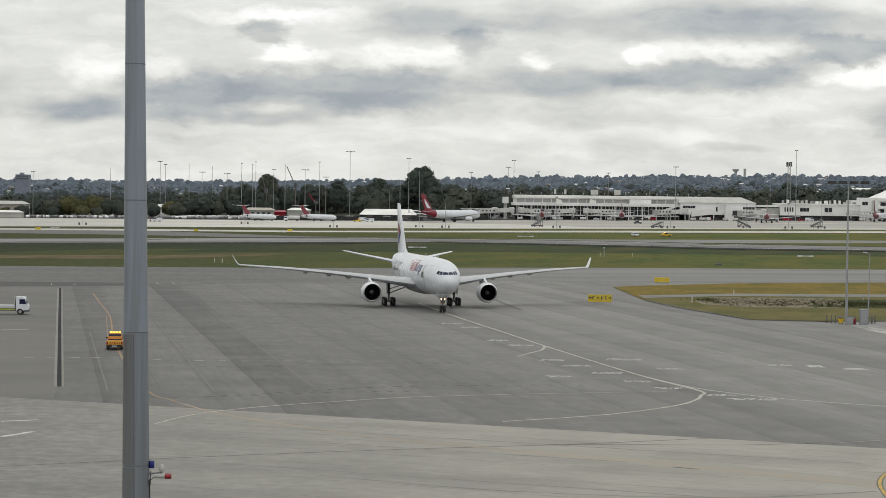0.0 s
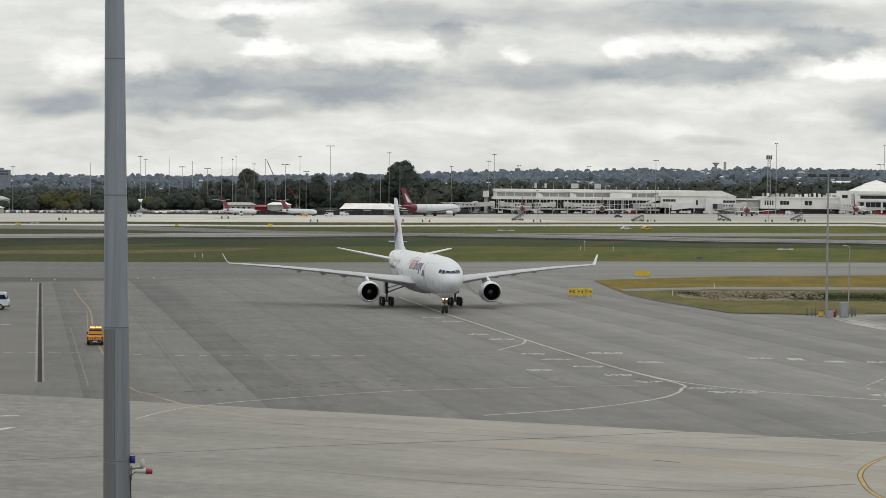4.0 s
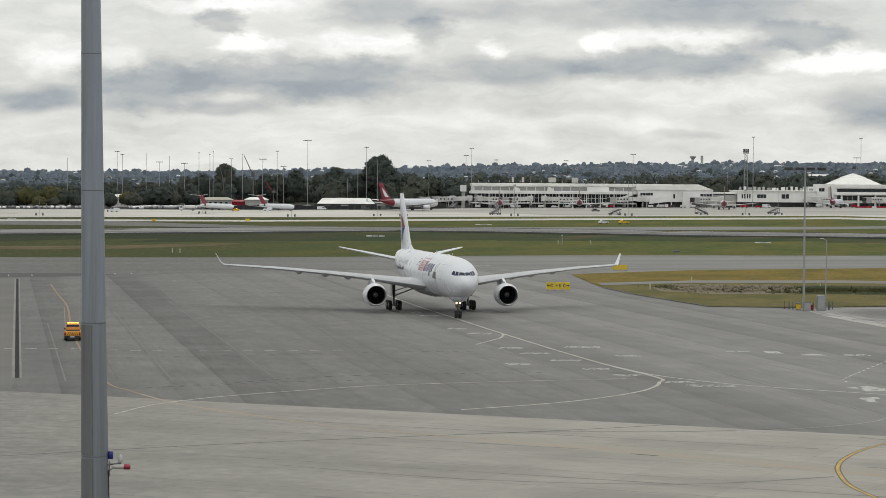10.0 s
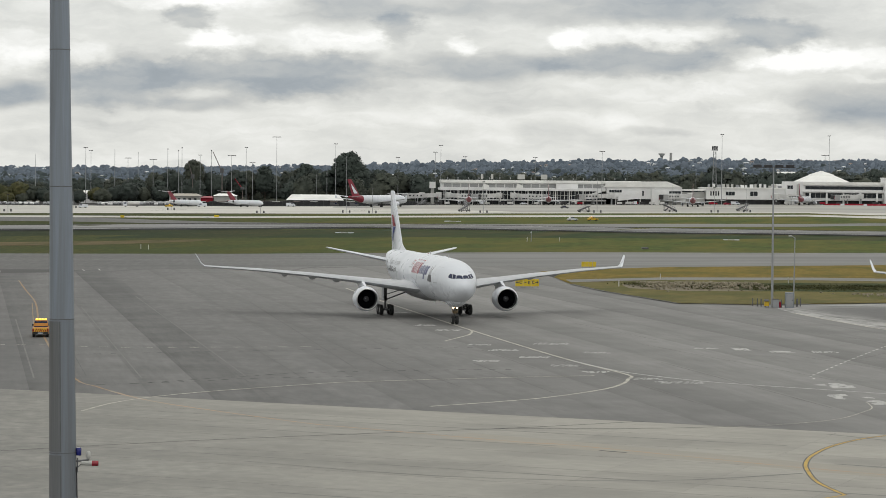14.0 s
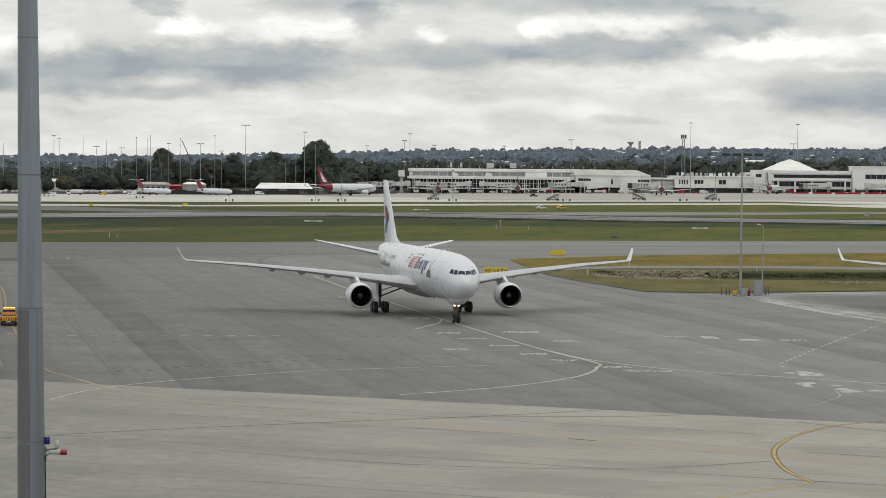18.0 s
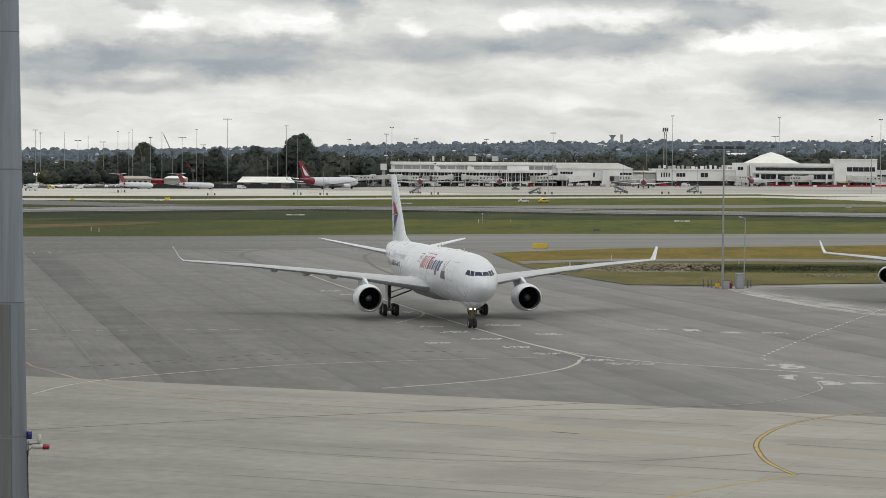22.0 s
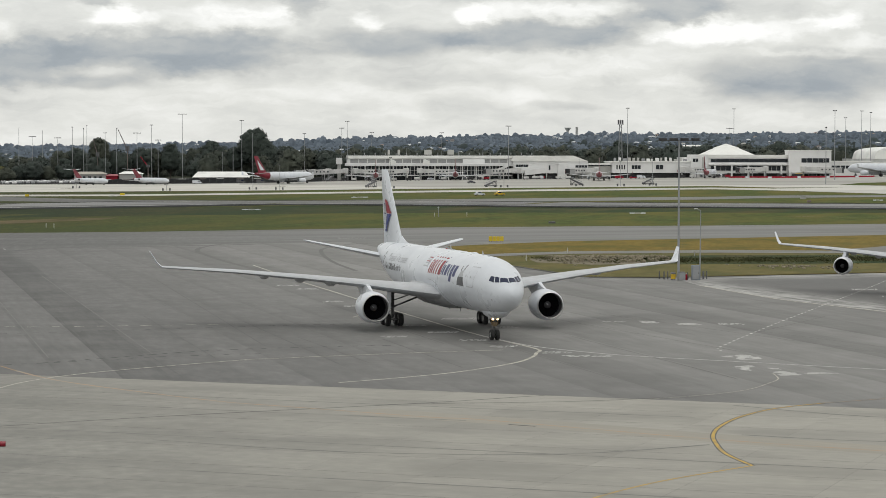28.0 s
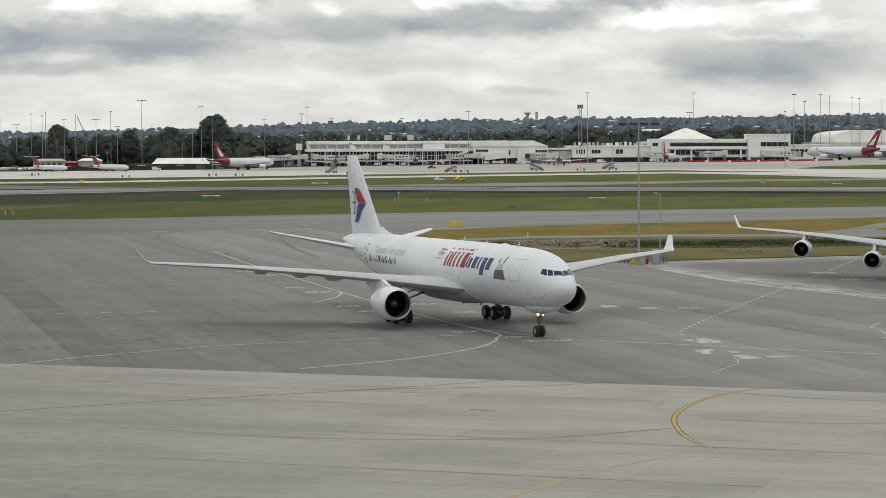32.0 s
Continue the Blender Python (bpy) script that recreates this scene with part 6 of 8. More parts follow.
for x0, x1, y in ((-11.3, -5.3, 753), (28.8, 35.5, 918), (106, 111, 703), (-170.6, -166.8, 1020), (-68.6, -64.9, 965), (215.9, 219.6, 840)):
    b = thing("sign_board", "low white board on the verge seen from behind", "sign", "verge boards", at=pose((x0 + x1) / 2, y, ground_z(x0, y)))
    n = 3
    for i in range(n):
        l = (x1 - x0) * (i / n - 0.5)
        part("panel", Shape().slab(l + 0.05, l + (x1 - x0) / n - 0.1, -0.1, 0.1, 0.26, 0.58, 0.03), M["wall_grey" if i == 1 else "white"], b)
for x, y, w in ((-169.5, 982, 2.2), (-102, 969.3, 1.6), (-64.2, 982, 2.0)):
    sg = thing("far_taxiway_sign", "yellow taxiway sign far across the field", "sign", "far signs", at=pose(x, y, ground_z(x, y)))
    part("panel", Shape().slab(-w / 2, w / 2, -0.12, 0.12, 0.3, 1.2, 0.03), M["sign_yellow"], sg)
    part("leg", Shape().box(-w / 3, -w / 3 + 0.1, -0.05, 0.05, 0, 0.3), M["mast_dark"], sg)
    part("leg", Shape().box(w / 3 - 0.1, w / 3, -0.05, 0.05, 0, 0.3), M["mast_dark"], sg)
solid("equipment_box", Shape().slab(-0.9, 0.9, -0.5, 0.5, 0, 0.55, 0.1), M["mast_dark"], "dark low equipment box in the grass", "equipment box", at=pose(73.7, 628, ground_z(73.7, 628)))
eq = thing("runway_shed", "small grey equipment shed by the runway", "shed", at=pose(197.4, 872, ground_z(197.4, 872)))
part("body", Shape().slab(-0.95, 0.95, -0.8, 0.8, 0, 1.0, 0.05), M["wall_grey"], eq)
part("roof", Shape().slab(-1.1, 1.1, -0.95, 0.95, 1.0, 1.12, 0.05), M["mast"], eq)
solid("red_marker_box", Shape().slab(-0.7, 0.7, -0.4, 0.4, 0, 0.8, 0.06), M["brick"], "dull red marker box beside the runway", "marker box", at=pose(189.1, 826, ground_z(189.1, 826)))


# ---- vehicles ----
def tyres(a, pts, r=0.36, w=0.24):
    for x, y in pts:
        t = part("wheel", Shape().turned([(-w / 2, 0.5 * r), (-w / 2, 0.9 * r), (-w * 0.3, r), (w * 0.3, r), (w / 2, 0.9 * r), (w / 2, 0.5 * r)], (x, y, r), "X", 18), M["black"], a, "black tyre", smooth=50)
        part("rim", Shape().turned([(-w * 0.45, 0.02), (-w * 0.4, 0.5 * r), (w * 0.4, 0.5 * r), (w * 0.45, 0.02)], (x, y, r), "X", 14), M["hub"], t)


def pickup():
    """A double-cab pickup, nose towards +y."""
    a = thing("safety_pickup", "orange-yellow airside pickup with red chevrons and a lit amber lightbar", "pickup truck", at=pose(-37.4, 268.4, 0.02, 0, 0, 6))
    body = [(-2.55, 0.48), (-2.58, 1.02), (-0.75, 1.06), (1.1, 1.08), (2.35, 0.98), (2.55, 0.80), (2.55, 0.42), (2.0, 0.36), (-2.0, 0.36)]
    b = Shape()
    rows = [[(x, y, 0.36 + (z - 0.36) * q) for y, z in body] for x, q in ((-0.92, 0.90), (-0.86, 1.0), (0.86, 1.0), (0.92, 0.90))]
    part("body", b.loft(rows), M["orange"], a, "orange-yellow body", smooth=30)
    cab = [[(sx, y, z) for sx, y in ((-0.84 * k, y0), (0.84 * k, y0), (0.84 * k, y1), (-0.84 * k, y1))] for z, k, y0, y1 in ((1.02, 1.0, -0.85, 1.25), (1.35, 0.96, -0.80, 0.95), (1.72, 0.84, -0.62, 0.42), (1.78, 0.78, -0.55, 0.35))]
    c = part("cab", Shape().loft(cab), M["orange"], a, "orange-yellow cab", smooth=30)
    part("rear_window", Shape().add([(-0.78, -0.862, 1.06), (0.78, -0.862, 1.06), (0.70, -0.66, 1.72), (-0.70, -0.66, 1.72)], [(0, 1, 2, 3)]), M["glass"], c, "dark rear window")
    for sx in (-1, 1):
        part("side_window", Shape().add([(sx * 0.85, -0.7, 1.16), (sx * 0.85, 0.95, 1.16), (sx * 0.755, 0.40, 1.62), (sx * 0.755, -0.55, 1.62)], [(0, 1, 2, 3)]), M["glass"], c, "dark side window")
        part("mirror", Shape().slab(sx * 0.98 - 0.10, sx * 0.98 + 0.10, 0.78, 0.86, 1.12, 1.32, 0.03), M["black"], c)
        part("tail_lamp", Shape().slab(sx * 0.80 - 0.08, sx * 0.80 + 0.08, -2.63, -2.56, 0.68, 0.98, 0.02), M["red_lens"], a, "red tail lamp")
    part("tailgate", Shape().slab(-0.72, 0.72, -2.62, -2.57, 0.62, 1.02, 0.02), M["yellow"], a, "yellow tailgate with chevrons")
    for k in range(6):
        x = -0.62 + 0.24 * k
        sg = 1 if k < 3 else -1
        part("chevron", Shape().prism([(x, 0.64), (x + 0.10, 0.64), (x + 0.10 + sg * 0.16, 1.0), (x + sg * 0.16, 1.0)], -2.632, -2.620, "y"), M["red"], a, "red chevron stripe")
    part("bumper", Shape().slab(-0.88, 0.88, -2.72, -2.55, 0.36, 0.62, 0.04), M["black"], a)
    part("plate", Shape().box(-0.26, 0.26, -2.735, -2.72, 0.44, 0.54), M["white"], a, "pale plate")
    part("windscreen", Shape().add([(-0.72, 1.20, 1.10), (0.72, 1.20, 1.10), (0.64, 0.50, 1.68), (-0.64, 0.50, 1.68)], [(0, 1, 2, 3)]), M["glass"], c, "dark windscreen")
    bar = part("lightbar", Shape().slab(-0.66, 0.66, -0.20, 0.08, 1.80, 1.86, 0.02), M["black"], c)
    for k in range(4):
        x = -0.5 + 0.33 * k
        part("amber_lamp", Shape().slab(x - 0.13, x + 0.13, -0.19, 0.07, 1.86, 1.98, 0.03), M["amber"], bar, "lit amber lamp")
    tyres(a, ((-0.78, -1.55), (0.78, -1.55), (-0.78, 1.6), (0.78, 1.6)), 0.38, 0.26)


def flat_truck():
    """A white flatbed lorry, nose towards +x."""
    a = thing("flatbed_truck", "white flatbed lorry with a lime stripe on its bed", "truck", at=pose(-60.0, 340.4, 0.03, 0, 0, 4))
    part("chassis", Shape().box(-7.4, -0.3, -0.45, 0.45, 0.55, 0.85), M["mast_dark"], a)
    cab = [(-1.75, 0.62), (-0.06, 0.62), (0.0, 1.25), (-0.12, 1.55), (-0.42, 2.45), (-0.75, 2.58), (-1.75, 2.58)]
    c = part("cab", Shape().prism(cab, -1.1, 1.1, "y"), M["white"], a, "white lorry cab")
    part("side_window", Shape().add([(-1.25, -1.106, 1.55), (-0.25, -1.106, 1.55), (-0.50, -1.106, 2.25), (-1.25, -1.106, 2.25)], [(0, 1, 2, 3)]), M["glass"], c, "dark side window")
    part("windscreen", Shape().add([(-0.105, -1.0, 1.60), (-0.105, 1.0, 1.60), (-0.405, 1.0, 2.42), (-0.405, -1.0, 2.42)], [(0, 1, 2, 3)]), M["glass"], c, "dark windscreen")
    part("mirror", Shape().slab(-0.22, -0.08, -1.36, -1.18, 1.65, 2.15, 0.03), M["black"], c)
    part("bumper", Shape().slab(-0.5, 0.08, -1.12, 1.12, 0.42, 0.72, 0.05), M["mast_dark"], c)
    part("bed", Shape().slab(-7.6, -1.9, -1.15, 1.15, 0.92, 1.35, 0.03), M["belly"], a, "white flat bed")
    part("stripe", Shape().box(-7.5, -1.95, -1.17, -1.155, 0.70, 0.86), M["lime"], a, "lime reflective stripe")
    part("headboard", Shape().slab(-2.0, -1.9, -1.1, 1.1, 1.35, 2.55, 0.03), M["wall_grey"], a)
    tyres_x(a, ((-1.15, -0.98), (-1.15, 0.98), (-5.6, -0.98), (-5.6, 0.98)), 0.46)


def tyres_x(a, pts, r):
    for x, y in pts:
        t = part("wheel", Shape().turned([(-0.14, 0.5 * r), (-0.14, 0.9 * r), (-0.08, r), (0.08, r), (0.14, 0.9 * r), (0.14, 0.5 * r)], (x, y, r), "Y", 18), M["black"], a, "black tyre", smooth=50)
        part("rim", Shape().turned([(-0.13, 0.02), (-0.12, 0.5 * r), (0.12, 0.5 * r), (0.13, 0.02)], (x, y, r), "Y", 14), M["hub"], t)


pickup()
flat_truck()


def car(name, label, paint, m, van=False, group="", lamp=False):
    """A small vehicle, nose towards +x."""
    a = thing(name, label, "van" if van else "car", group, at=m)
    prof = [(-2.1, 0.35), (-2.15, 0.95), (-1.5, 1.02), (-1.15, 1.48), (0.3, 1.50), (0.95, 1.0), (1.95, 0.88), (2.1, 0.6), (2.05, 0.35)]
    if van:
        prof = [(-2.5, 0.4), (-2.5, 1.95), (-2.3, 2.05), (1.2, 2.05), (1.9, 1.25), (2.4, 1.05), (2.45, 0.4)]
    part("body", Shape().prism(prof, -0.88, 0.88, "y"), M[paint], a)
    gl = [(-1.05, 1.02), (-0.9, 1.40), (0.25, 1.42), (0.75, 1.04)] if not van else [(0.2, 1.3), (0.2, 1.85), (1.2, 1.85), (1.7, 1.3)]
    for sy in (-0.887, 0.887):
        part("side_window", Shape().add([(x, sy, z) for x, z in gl], [(0, 1, 2, 3)]), M["glass"], a, "dark side windows")
    fr = [(0.36, 1.47), (0.93, 1.03)] if not van else [(1.22, 2.02), (1.88, 1.28)]
    part("windscreen", Shape().add([(fr[0][0] + 0.012, -0.75, fr[0][1]), (fr[0][0] + 0.012, 0.75, fr[0][1]), (fr[1][0] + 0.012, 0.8, fr[1][1]), (fr[1][0] + 0.012, -0.8, fr[1][1])], [(0, 1, 2, 3)]), M["glass"], a, "dark windscreen")
    tyres_x(a, ((-1.35, -0.78), (-1.35, 0.78), (1.35, -0.78), (1.35, 0.78)), 0.33)
    if lamp:
        part("roof_lamp", Shape().slab(-0.7, -0.4, -0.4, 0.4, 1.5 if not van else 2.05, 1.68 if not van else 2.2, 0.03), M["amber"], a, "amber roof lamp")
    return a


white_car = car("patrol_car", "white patrol car driving on the far taxiway", "white", pose(77.3, 947, ground_z(77, 947), 0, 0, -40))
car("ranger_car", "yellow airfield car standing on the grass", "yellow", pose(90.2, 951, ground_z(90, 951), 0, 0, 12), lamp=True)

# ---- far side: parked airliners ----
def small_jet(label, x, y, turn, length, span, r, height, rear=False, colour="maroon", group="parked jets", nose_x=0.17):
    """A parked jet, nose towards -y before it is turned; origin on the ground under the middle of its body."""
    a = thing("parked_jet", label, "airliner", group, at=pose(x, y, ground_z(x, y) + 0.06, 0, 0, turn))
    ax = r + (1.35 if not rear else 1.0) * r / 1.88
    L, h = length, length / 2
    sta = [(0, 0.02, -0.25), (0.012, 0.32, -0.22), (0.035, 0.62, -0.14), (0.075, 0.88, -0.05), (0.12, 1.0, 0), (0.66, 1.0, 0), (0.78, 0.86, 0.12), (0.90, 0.5, 0.40), (0.985, 0.2, 0.62)]
    ring = lambda u, k, dz: [(k * r * math.sin(t), u * L - h, ax + dz * r + k * r * math.cos(t)) for t in np.linspace(0, 2 * math.pi, 21)[:-1]]
    part("fuselage", Shape().loft([ring(*s) for s in sta if s[0] < 0.80]), M["white"], a, "white fuselage", smooth=60)
    part("tail_cone", Shape().loft([ring(*s) for s in sta if s[0] > 0.77]), M[colour], a, "red rear fuselage", smooth=60)
    for sd in (1, -1):
        y0 = 0.36 * L - h
        w = [(sd * 0.4 * r, y0, 0.20 * L, ax - 0.55 * r), (sd * span * 0.17, y0 + 0.075 * L, 0.13 * L, ax - 0.40 * r), (sd * span * 0.5, y0 + 0.24 * L, 0.04 * L, ax + 0.25 * r)]
        rows = [[(X, Y + u * c, Z + v * 0.11 * c) for u, v in FOIL[::2]] for X, Y, c, Z in w]
        part("wing", Shape().loft(rows), M["wing_grey"], a, smooth=50)
        X, Y, c, Z = w[2]
        if not rear:
            part("winglet", Shape().loft([[(X + dx, Y + dy + u * cc, Z + dz + 0.0 * v) for u, v in ((0, 0), (1, 0))] + [(X + dx + 0.08 * sd, Y + dy + cc, Z + dz), (X + dx + 0.08 * sd, Y + dy, Z + dz)] for dx, dy, dz, cc in ((0, 0, -0.05, c), (sd * 0.35, 0.6, 1.9, c * 0.45))]), M[colour if L < 50 else "white"], a, "upswept winglet")
        tz = ax + 0.55 * r if not rear else height - 0.5
        ty = 0.88 * L - h if not rear else 0.955 * L - h
        ts = span * 0.19
        rows = [[(sd * sx, ty + dy + u * c, tz + dz + v * 0.09 * c) for u, v in FOIL[::2]] for sx, dy, c, dz in ((0.2, 0, 0.095 * L, 0), (ts, 0.065 * L, 0.04 * L, 0.10 * ts))]
        part("tailplane", Shape().loft(rows), M["white"], a, "white tailplane", smooth=50)
        ey, ex, ez, er, el = (y0 - 0.02 * L, sd * span * 0.155, ax - 0.95 * r, 0.52 * r, 0.11 * L) if not rear else (0.72 * L - h, sd * 1.65 * r, ax + 0.35 * r, 0.48 * r, 0.13 * L)
        e = part("engine", Shape().turned([(0, 0.80 * er), (0.03, 0.92 * er), (0.35 * el, er), (0.75 * el, 0.85 * er), (el, 0.62 * er), (0.95 * el, 0.5 * er), (el * 0.3, 0.5 * er), (el * 0.25, 0.05)], (ex, ey, ez), n=18), M["white"], a, "white engine cowl", smooth=50)
        part("intake", Shape().turned([(0.05, 0.80 * er), (0.25 * el, 0.76 * er), (0.26 * el, 0.02)], (ex, ey, ez), n=16), M["duct"], e, "dark intake")
        gx = sd * 1.45 * r
        g = part("main_gear", Shape().tube((gx, 0.52 * L - h, 0.5), (gx, 0.51 * L - h, ax - 0.6 * r), 0.12 * r, n=8), M["strut"], a)
        part("wheel", Shape().turned([(-0.25 * r, 0.3 * r), (-0.25 * r, 0.32 * r), (0.25 * r, 0.32 * r), (0.25 * r, 0.05)], (gx, 0.52 * L - h, 0.32 * r), "X", 14, caps=True), M["black"], g)
        part("cockpit_window", Shape().add([(sd * 0.05 * r, 0.048 * L - h, ax + 0.42 * r), (sd * 0.52 * r, 0.060 * L - h, ax + 0.36 * r), (sd * 0.50 * r, 0.066 * L - h, ax + 0.58 * r), (sd * 0.05 * r, 0.062 * L - h, ax + 0.68 * r)], [(0, 1, 2, 3)]), M["glass"], a)
        part("door", Shape().add([(sd * 1.003 * r * math.cos(t), 0.14 * L - h + dy, ax + r * math.sin(t)) for dy, t in ((0, -0.05), (0.9, -0.05), (0.9, 0.75), (0, 0.75))], [(0, 1, 2, 3)]), M["belly"], a, "closed cabin door")
    fz = ax + 0.8 * r
    rows = [[(v * 0.09 * c, Y + u * c, Z) for u, v in FOIL[::2]] for Y, c, Z in (((0.795 * L - h, 0.135 * L, fz), (0.945 * L - h, 0.062 * L, height)) if not rear else ((0.73 * L - h, 0.17 * L, fz), (0.945 * L - h, 0.10 * L, height)))]
    part("tail_fin", Shape().loft(rows), M[colour], a, "red tail fin", smooth=50)
    lo, hi = fz + (height - fz) * 0.15, fz + (height - fz) * 0.75
    for sd in () if rear else (1, -1):
        part("fin_emblem", Shape().add([(sd * 0.0085 * L, 0.845 * L - h, lo), (sd * 0.0075 * L, 0.905 * L - h, lo), (sd * 0.0065 * L, 0.938 * L - h, (lo + hi) / 2), (sd * 0.005 * L, 0.955 * L - h, hi), (sd * 0.0075 * L, 0.900 * L - h, (lo + hi) / 2)], [(0, 1, 2, 3, 4)]), M["white"], a, "white emblem on the fin")
    ng = part("nose_gear", Shape().tube((0, 0.11 * L - h, 0.3), (0, 0.10 * L - h, ax - 0.8 * r), 0.09 * r, n=8), M["strut"], a)
    part("wheel", Shape().turned([(-0.14 * r, 0.05), (-0.14 * r, 0.22 * r), (0.14 * r, 0.22 * r), (0.14 * r, 0.05)], (0, 0.11 * L - h, 0.22 * r), "X", 12, caps=True), M["black"], ng)
    return a


tail_on = "white jet parked nose-in with a red tail"
small_jet(tail_on, 56.7, 1356, 177.6, 39.5, 35.8, 1.88, 12.5)
small_jet(tail_on, 103.0, 1358, 175.7, 39.5, 35.8, 1.88, 12.5)
small_jet(tail_on, 175.0, 1272, 172.5, 39.5, 35.8, 1.88, 12.5)
small_jet("white jet with a red tail parked near the terminal", 249.5, 1345, 160, 39.5, 35.8, 1.88, 12.5)
small_jet("white rear-engined jet with a red tail on the far apron", -101.5, 1290, 34, 37.5, 28.0, 1.45, 8.4, True)
small_jet("white rear-engined jet with a red tail on the far apron", -68.0, 1274, 34, 37.5, 28.0, 1.45, 8.4, True)
small_jet("large white airliner with a red tail facing the terminal", 3.8, 1260, 141, 50.5, 47.6, 2.35, 14.8)
small_jet("large white airliner with a red tail, parked nose-in", 353.5, 1350, 212, 58.8, 58.0, 2.82, 17.2)
small_jet("large white airliner with a red tail, parked behind another", 411.0, 1440, 212, 58.8, 58.0, 2.82, 17.2)


# ---- the old terminal ----
def window_row(a, x0, x1, z0, z1, y, n, gap=0.12, material="window", name="pane"):
    w = (x1 - x0) / n
    me = Shape().box(-w / 2 + w * gap / 2, w / 2 - w * gap / 2, -0.06, 0.06, z0, z1).mesh(name, M[material])
    for i in range(n):
        part(name, me, None, a, at=pose(x0 + w * (i + 0.5), y, 0))


def terminal():
    a = thing("terminal_building", "long white two-storey airport terminal with dark glazing", "terminal building", at=pose(0, 1390, 4.2))
    part("lower_wall", Shape().box(42.5, 139, 3.0, 40, 0, 8.2), M["under"], a, "recessed apron level, coloured near-black for its shade")
    part("floor_band", Shape().slab(41.5, 139.5, 0, 40, 2.6, 3.3, 0.05), M["wall"], a, "white floor band")
    part("glazing_back", Shape().box(42.5, 139, 1.4, 40, 3.3, 8.4), M["under"], a)
    window_row(a, 43, 136, 3.35, 8.3, 1.25, 44, 0.10)
    window_row(a, 43, 138, 0.4, 2.4, 2.9, 26, 0.16)
    post = Shape().box(-0.13, 0.13, -0.12, 0.12, 3.3, 8.5).mesh("mullion", M["wall"])
    for i in range(45):
        part("mullion", post, None, a, "white mullion" if i == 0 else "", at=pose(43 + i * 93 / 44, 1.05, 0))
    part("transom", Shape().box(42.6, 136.4, 0.95, 1.15, 5.9, 6.1), M["wall"], a, "white transom")
    tower = part("lift_tower", Shape().box(34.8, 38.4, 2, 6, 9.6, 13.4), M["wall"], a, "white lift tower beside the roof")
    part("tower_leg", Shape().box(35.6, 37.6, 3, 5, 0, 9.6), M["wall_grey"], tower)
    for i in range(12):
        x = 44 + i * 8.2
        part("column", Shape().box(x - 0.3, x + 0.3, 0.2, 0.8, 0, 8.5), M["wall"], a, "white column")
    part("fascia", Shape().slab(41, 160, -1.6, 40, 8.5, 10.0, 0.1), M["wall"], a, "white projecting fascia")
    part("upper_wall", Shape().box(42.2, 160.4, 4.0, 44, 10.0, 12.9), M["wall"], a, "white upper wall")
    window_row(a, 43, 137, 10.4, 12.5, 3.92, 18, 0.10, "panel_grey")
    part("roof", Shape().loft([[(x0, y0, z) for x0, y0 in ((42 - k, 2.4 - k), (160.6 + k, 2.4 - k), (160.6 + k, 46 + k), (42 - k, 46 + k))] for z, k in ((12.9, 0.0), (13.1, 0.3), (14.5, 0.3), (14.7, 0.0))]), M["roof"], a, "white roof with a deep parapet")
    part("emblem_board", Shape().slab(110, 123, 2.0, 2.6, 9.6, 12.8, 0.05), M["wall"], a, "white board on the parapet")
    for x, w in ((88, 4.2), (102, 3.6), (66, 1.2), (72, 1.2)):
        part("roof_plant", Shape().slab(x, x + w, 14, 18, 15.3, 18.2, 0.1), M["wall_grey"], a, "grey rooftop plant")
    for i in range(18):
        x = 46 + 6.3 * i
        part("roof_vent", Shape().tube((x, 20, 15.2), (x, 20, 16.4), 0.25, n=6), M["mast"], a)
    # stair ramp down the front
    part("ramp", Shape().prism([(116, 1.2), (119, 1.2), (137, 8.2), (137, 9.6)], -3.4, -2.2, "y"), M["wall"], a, "white sloping walkway")
    for x in (66, 86):
        part("roof_stair", Shape().prism([(x, 9.3), (x + 4.0, 9.3), (x + 4.0, 11.4), (x + 0.6, 13.0)], -1.8, 2.0, "y"), M["roof"], a, "white stair head")


def pier():
    a = thing("terminal_pier", "white metal-clad terminal wing with a sloping roof", "terminal building", at=pose(0, 1386, 4.6))
    part("wall", Shape().prism([(139.6, 3.8), (184.1, 3.8), (184.1, 10.9), (139.6, 10.9)], 0, 46, "y"), M["wall"], a, "white clad wall")
    part("roof", Shape().prism([(138.6, 10.9), (184.6, 10.9), (175.4, 14.3), (139.5, 13.9)], -0.8, 48, "y"), M["roof"], a, "white sloping roof")
    part("undercroft", Shape().box(143, 172, 1.2, 40, 0, 3.8), M["under"], a, "solid ground level, coloured near-black as undercroft shade")
    part("end_wall", Shape().box(172, 184, 0.2, 40, 0, 3.8), M["wall_grey"], a)
    window_row(a, 141, 148.5, 7.6, 9.0, -0.05, 5)
    window_row(a, 176.5, 183.6, 7.2, 8.6, -0.05, 4)
    part("vent_window", Shape().box(160.6, 161.6, -0.07, 0.0, 5.8, 8.6), M["window"], a)
    part("stair_tower", Shape().prism([(165.6, 0), (171.0, 0), (171.0, 8.2), (168.6, 10.2), (166.0, 9.6)], -4.0, 0.4, "y"), M["wall"], a, "white stair tower")
    part("corridor", Shape().prism([(171, 4.0), (186, 2.7), (186, 6.0), (171, 7.2)], -3.4, -0.6, "y"), M["wall"], a, "white sloping corridor")
    part("corridor", Shape().prism([(146, 2.6), (158, 4.0), (158, 7.2), (146, 5.6)], -3.4, -0.6, "y"), M["wall"], a, "white sloping corridor")
    for x in (145, 152, 159.5):
        part("column", Shape().box(x - 0.25, x + 0.25, 0.2, 0.7, 0, 3.8), M["wall"], a)


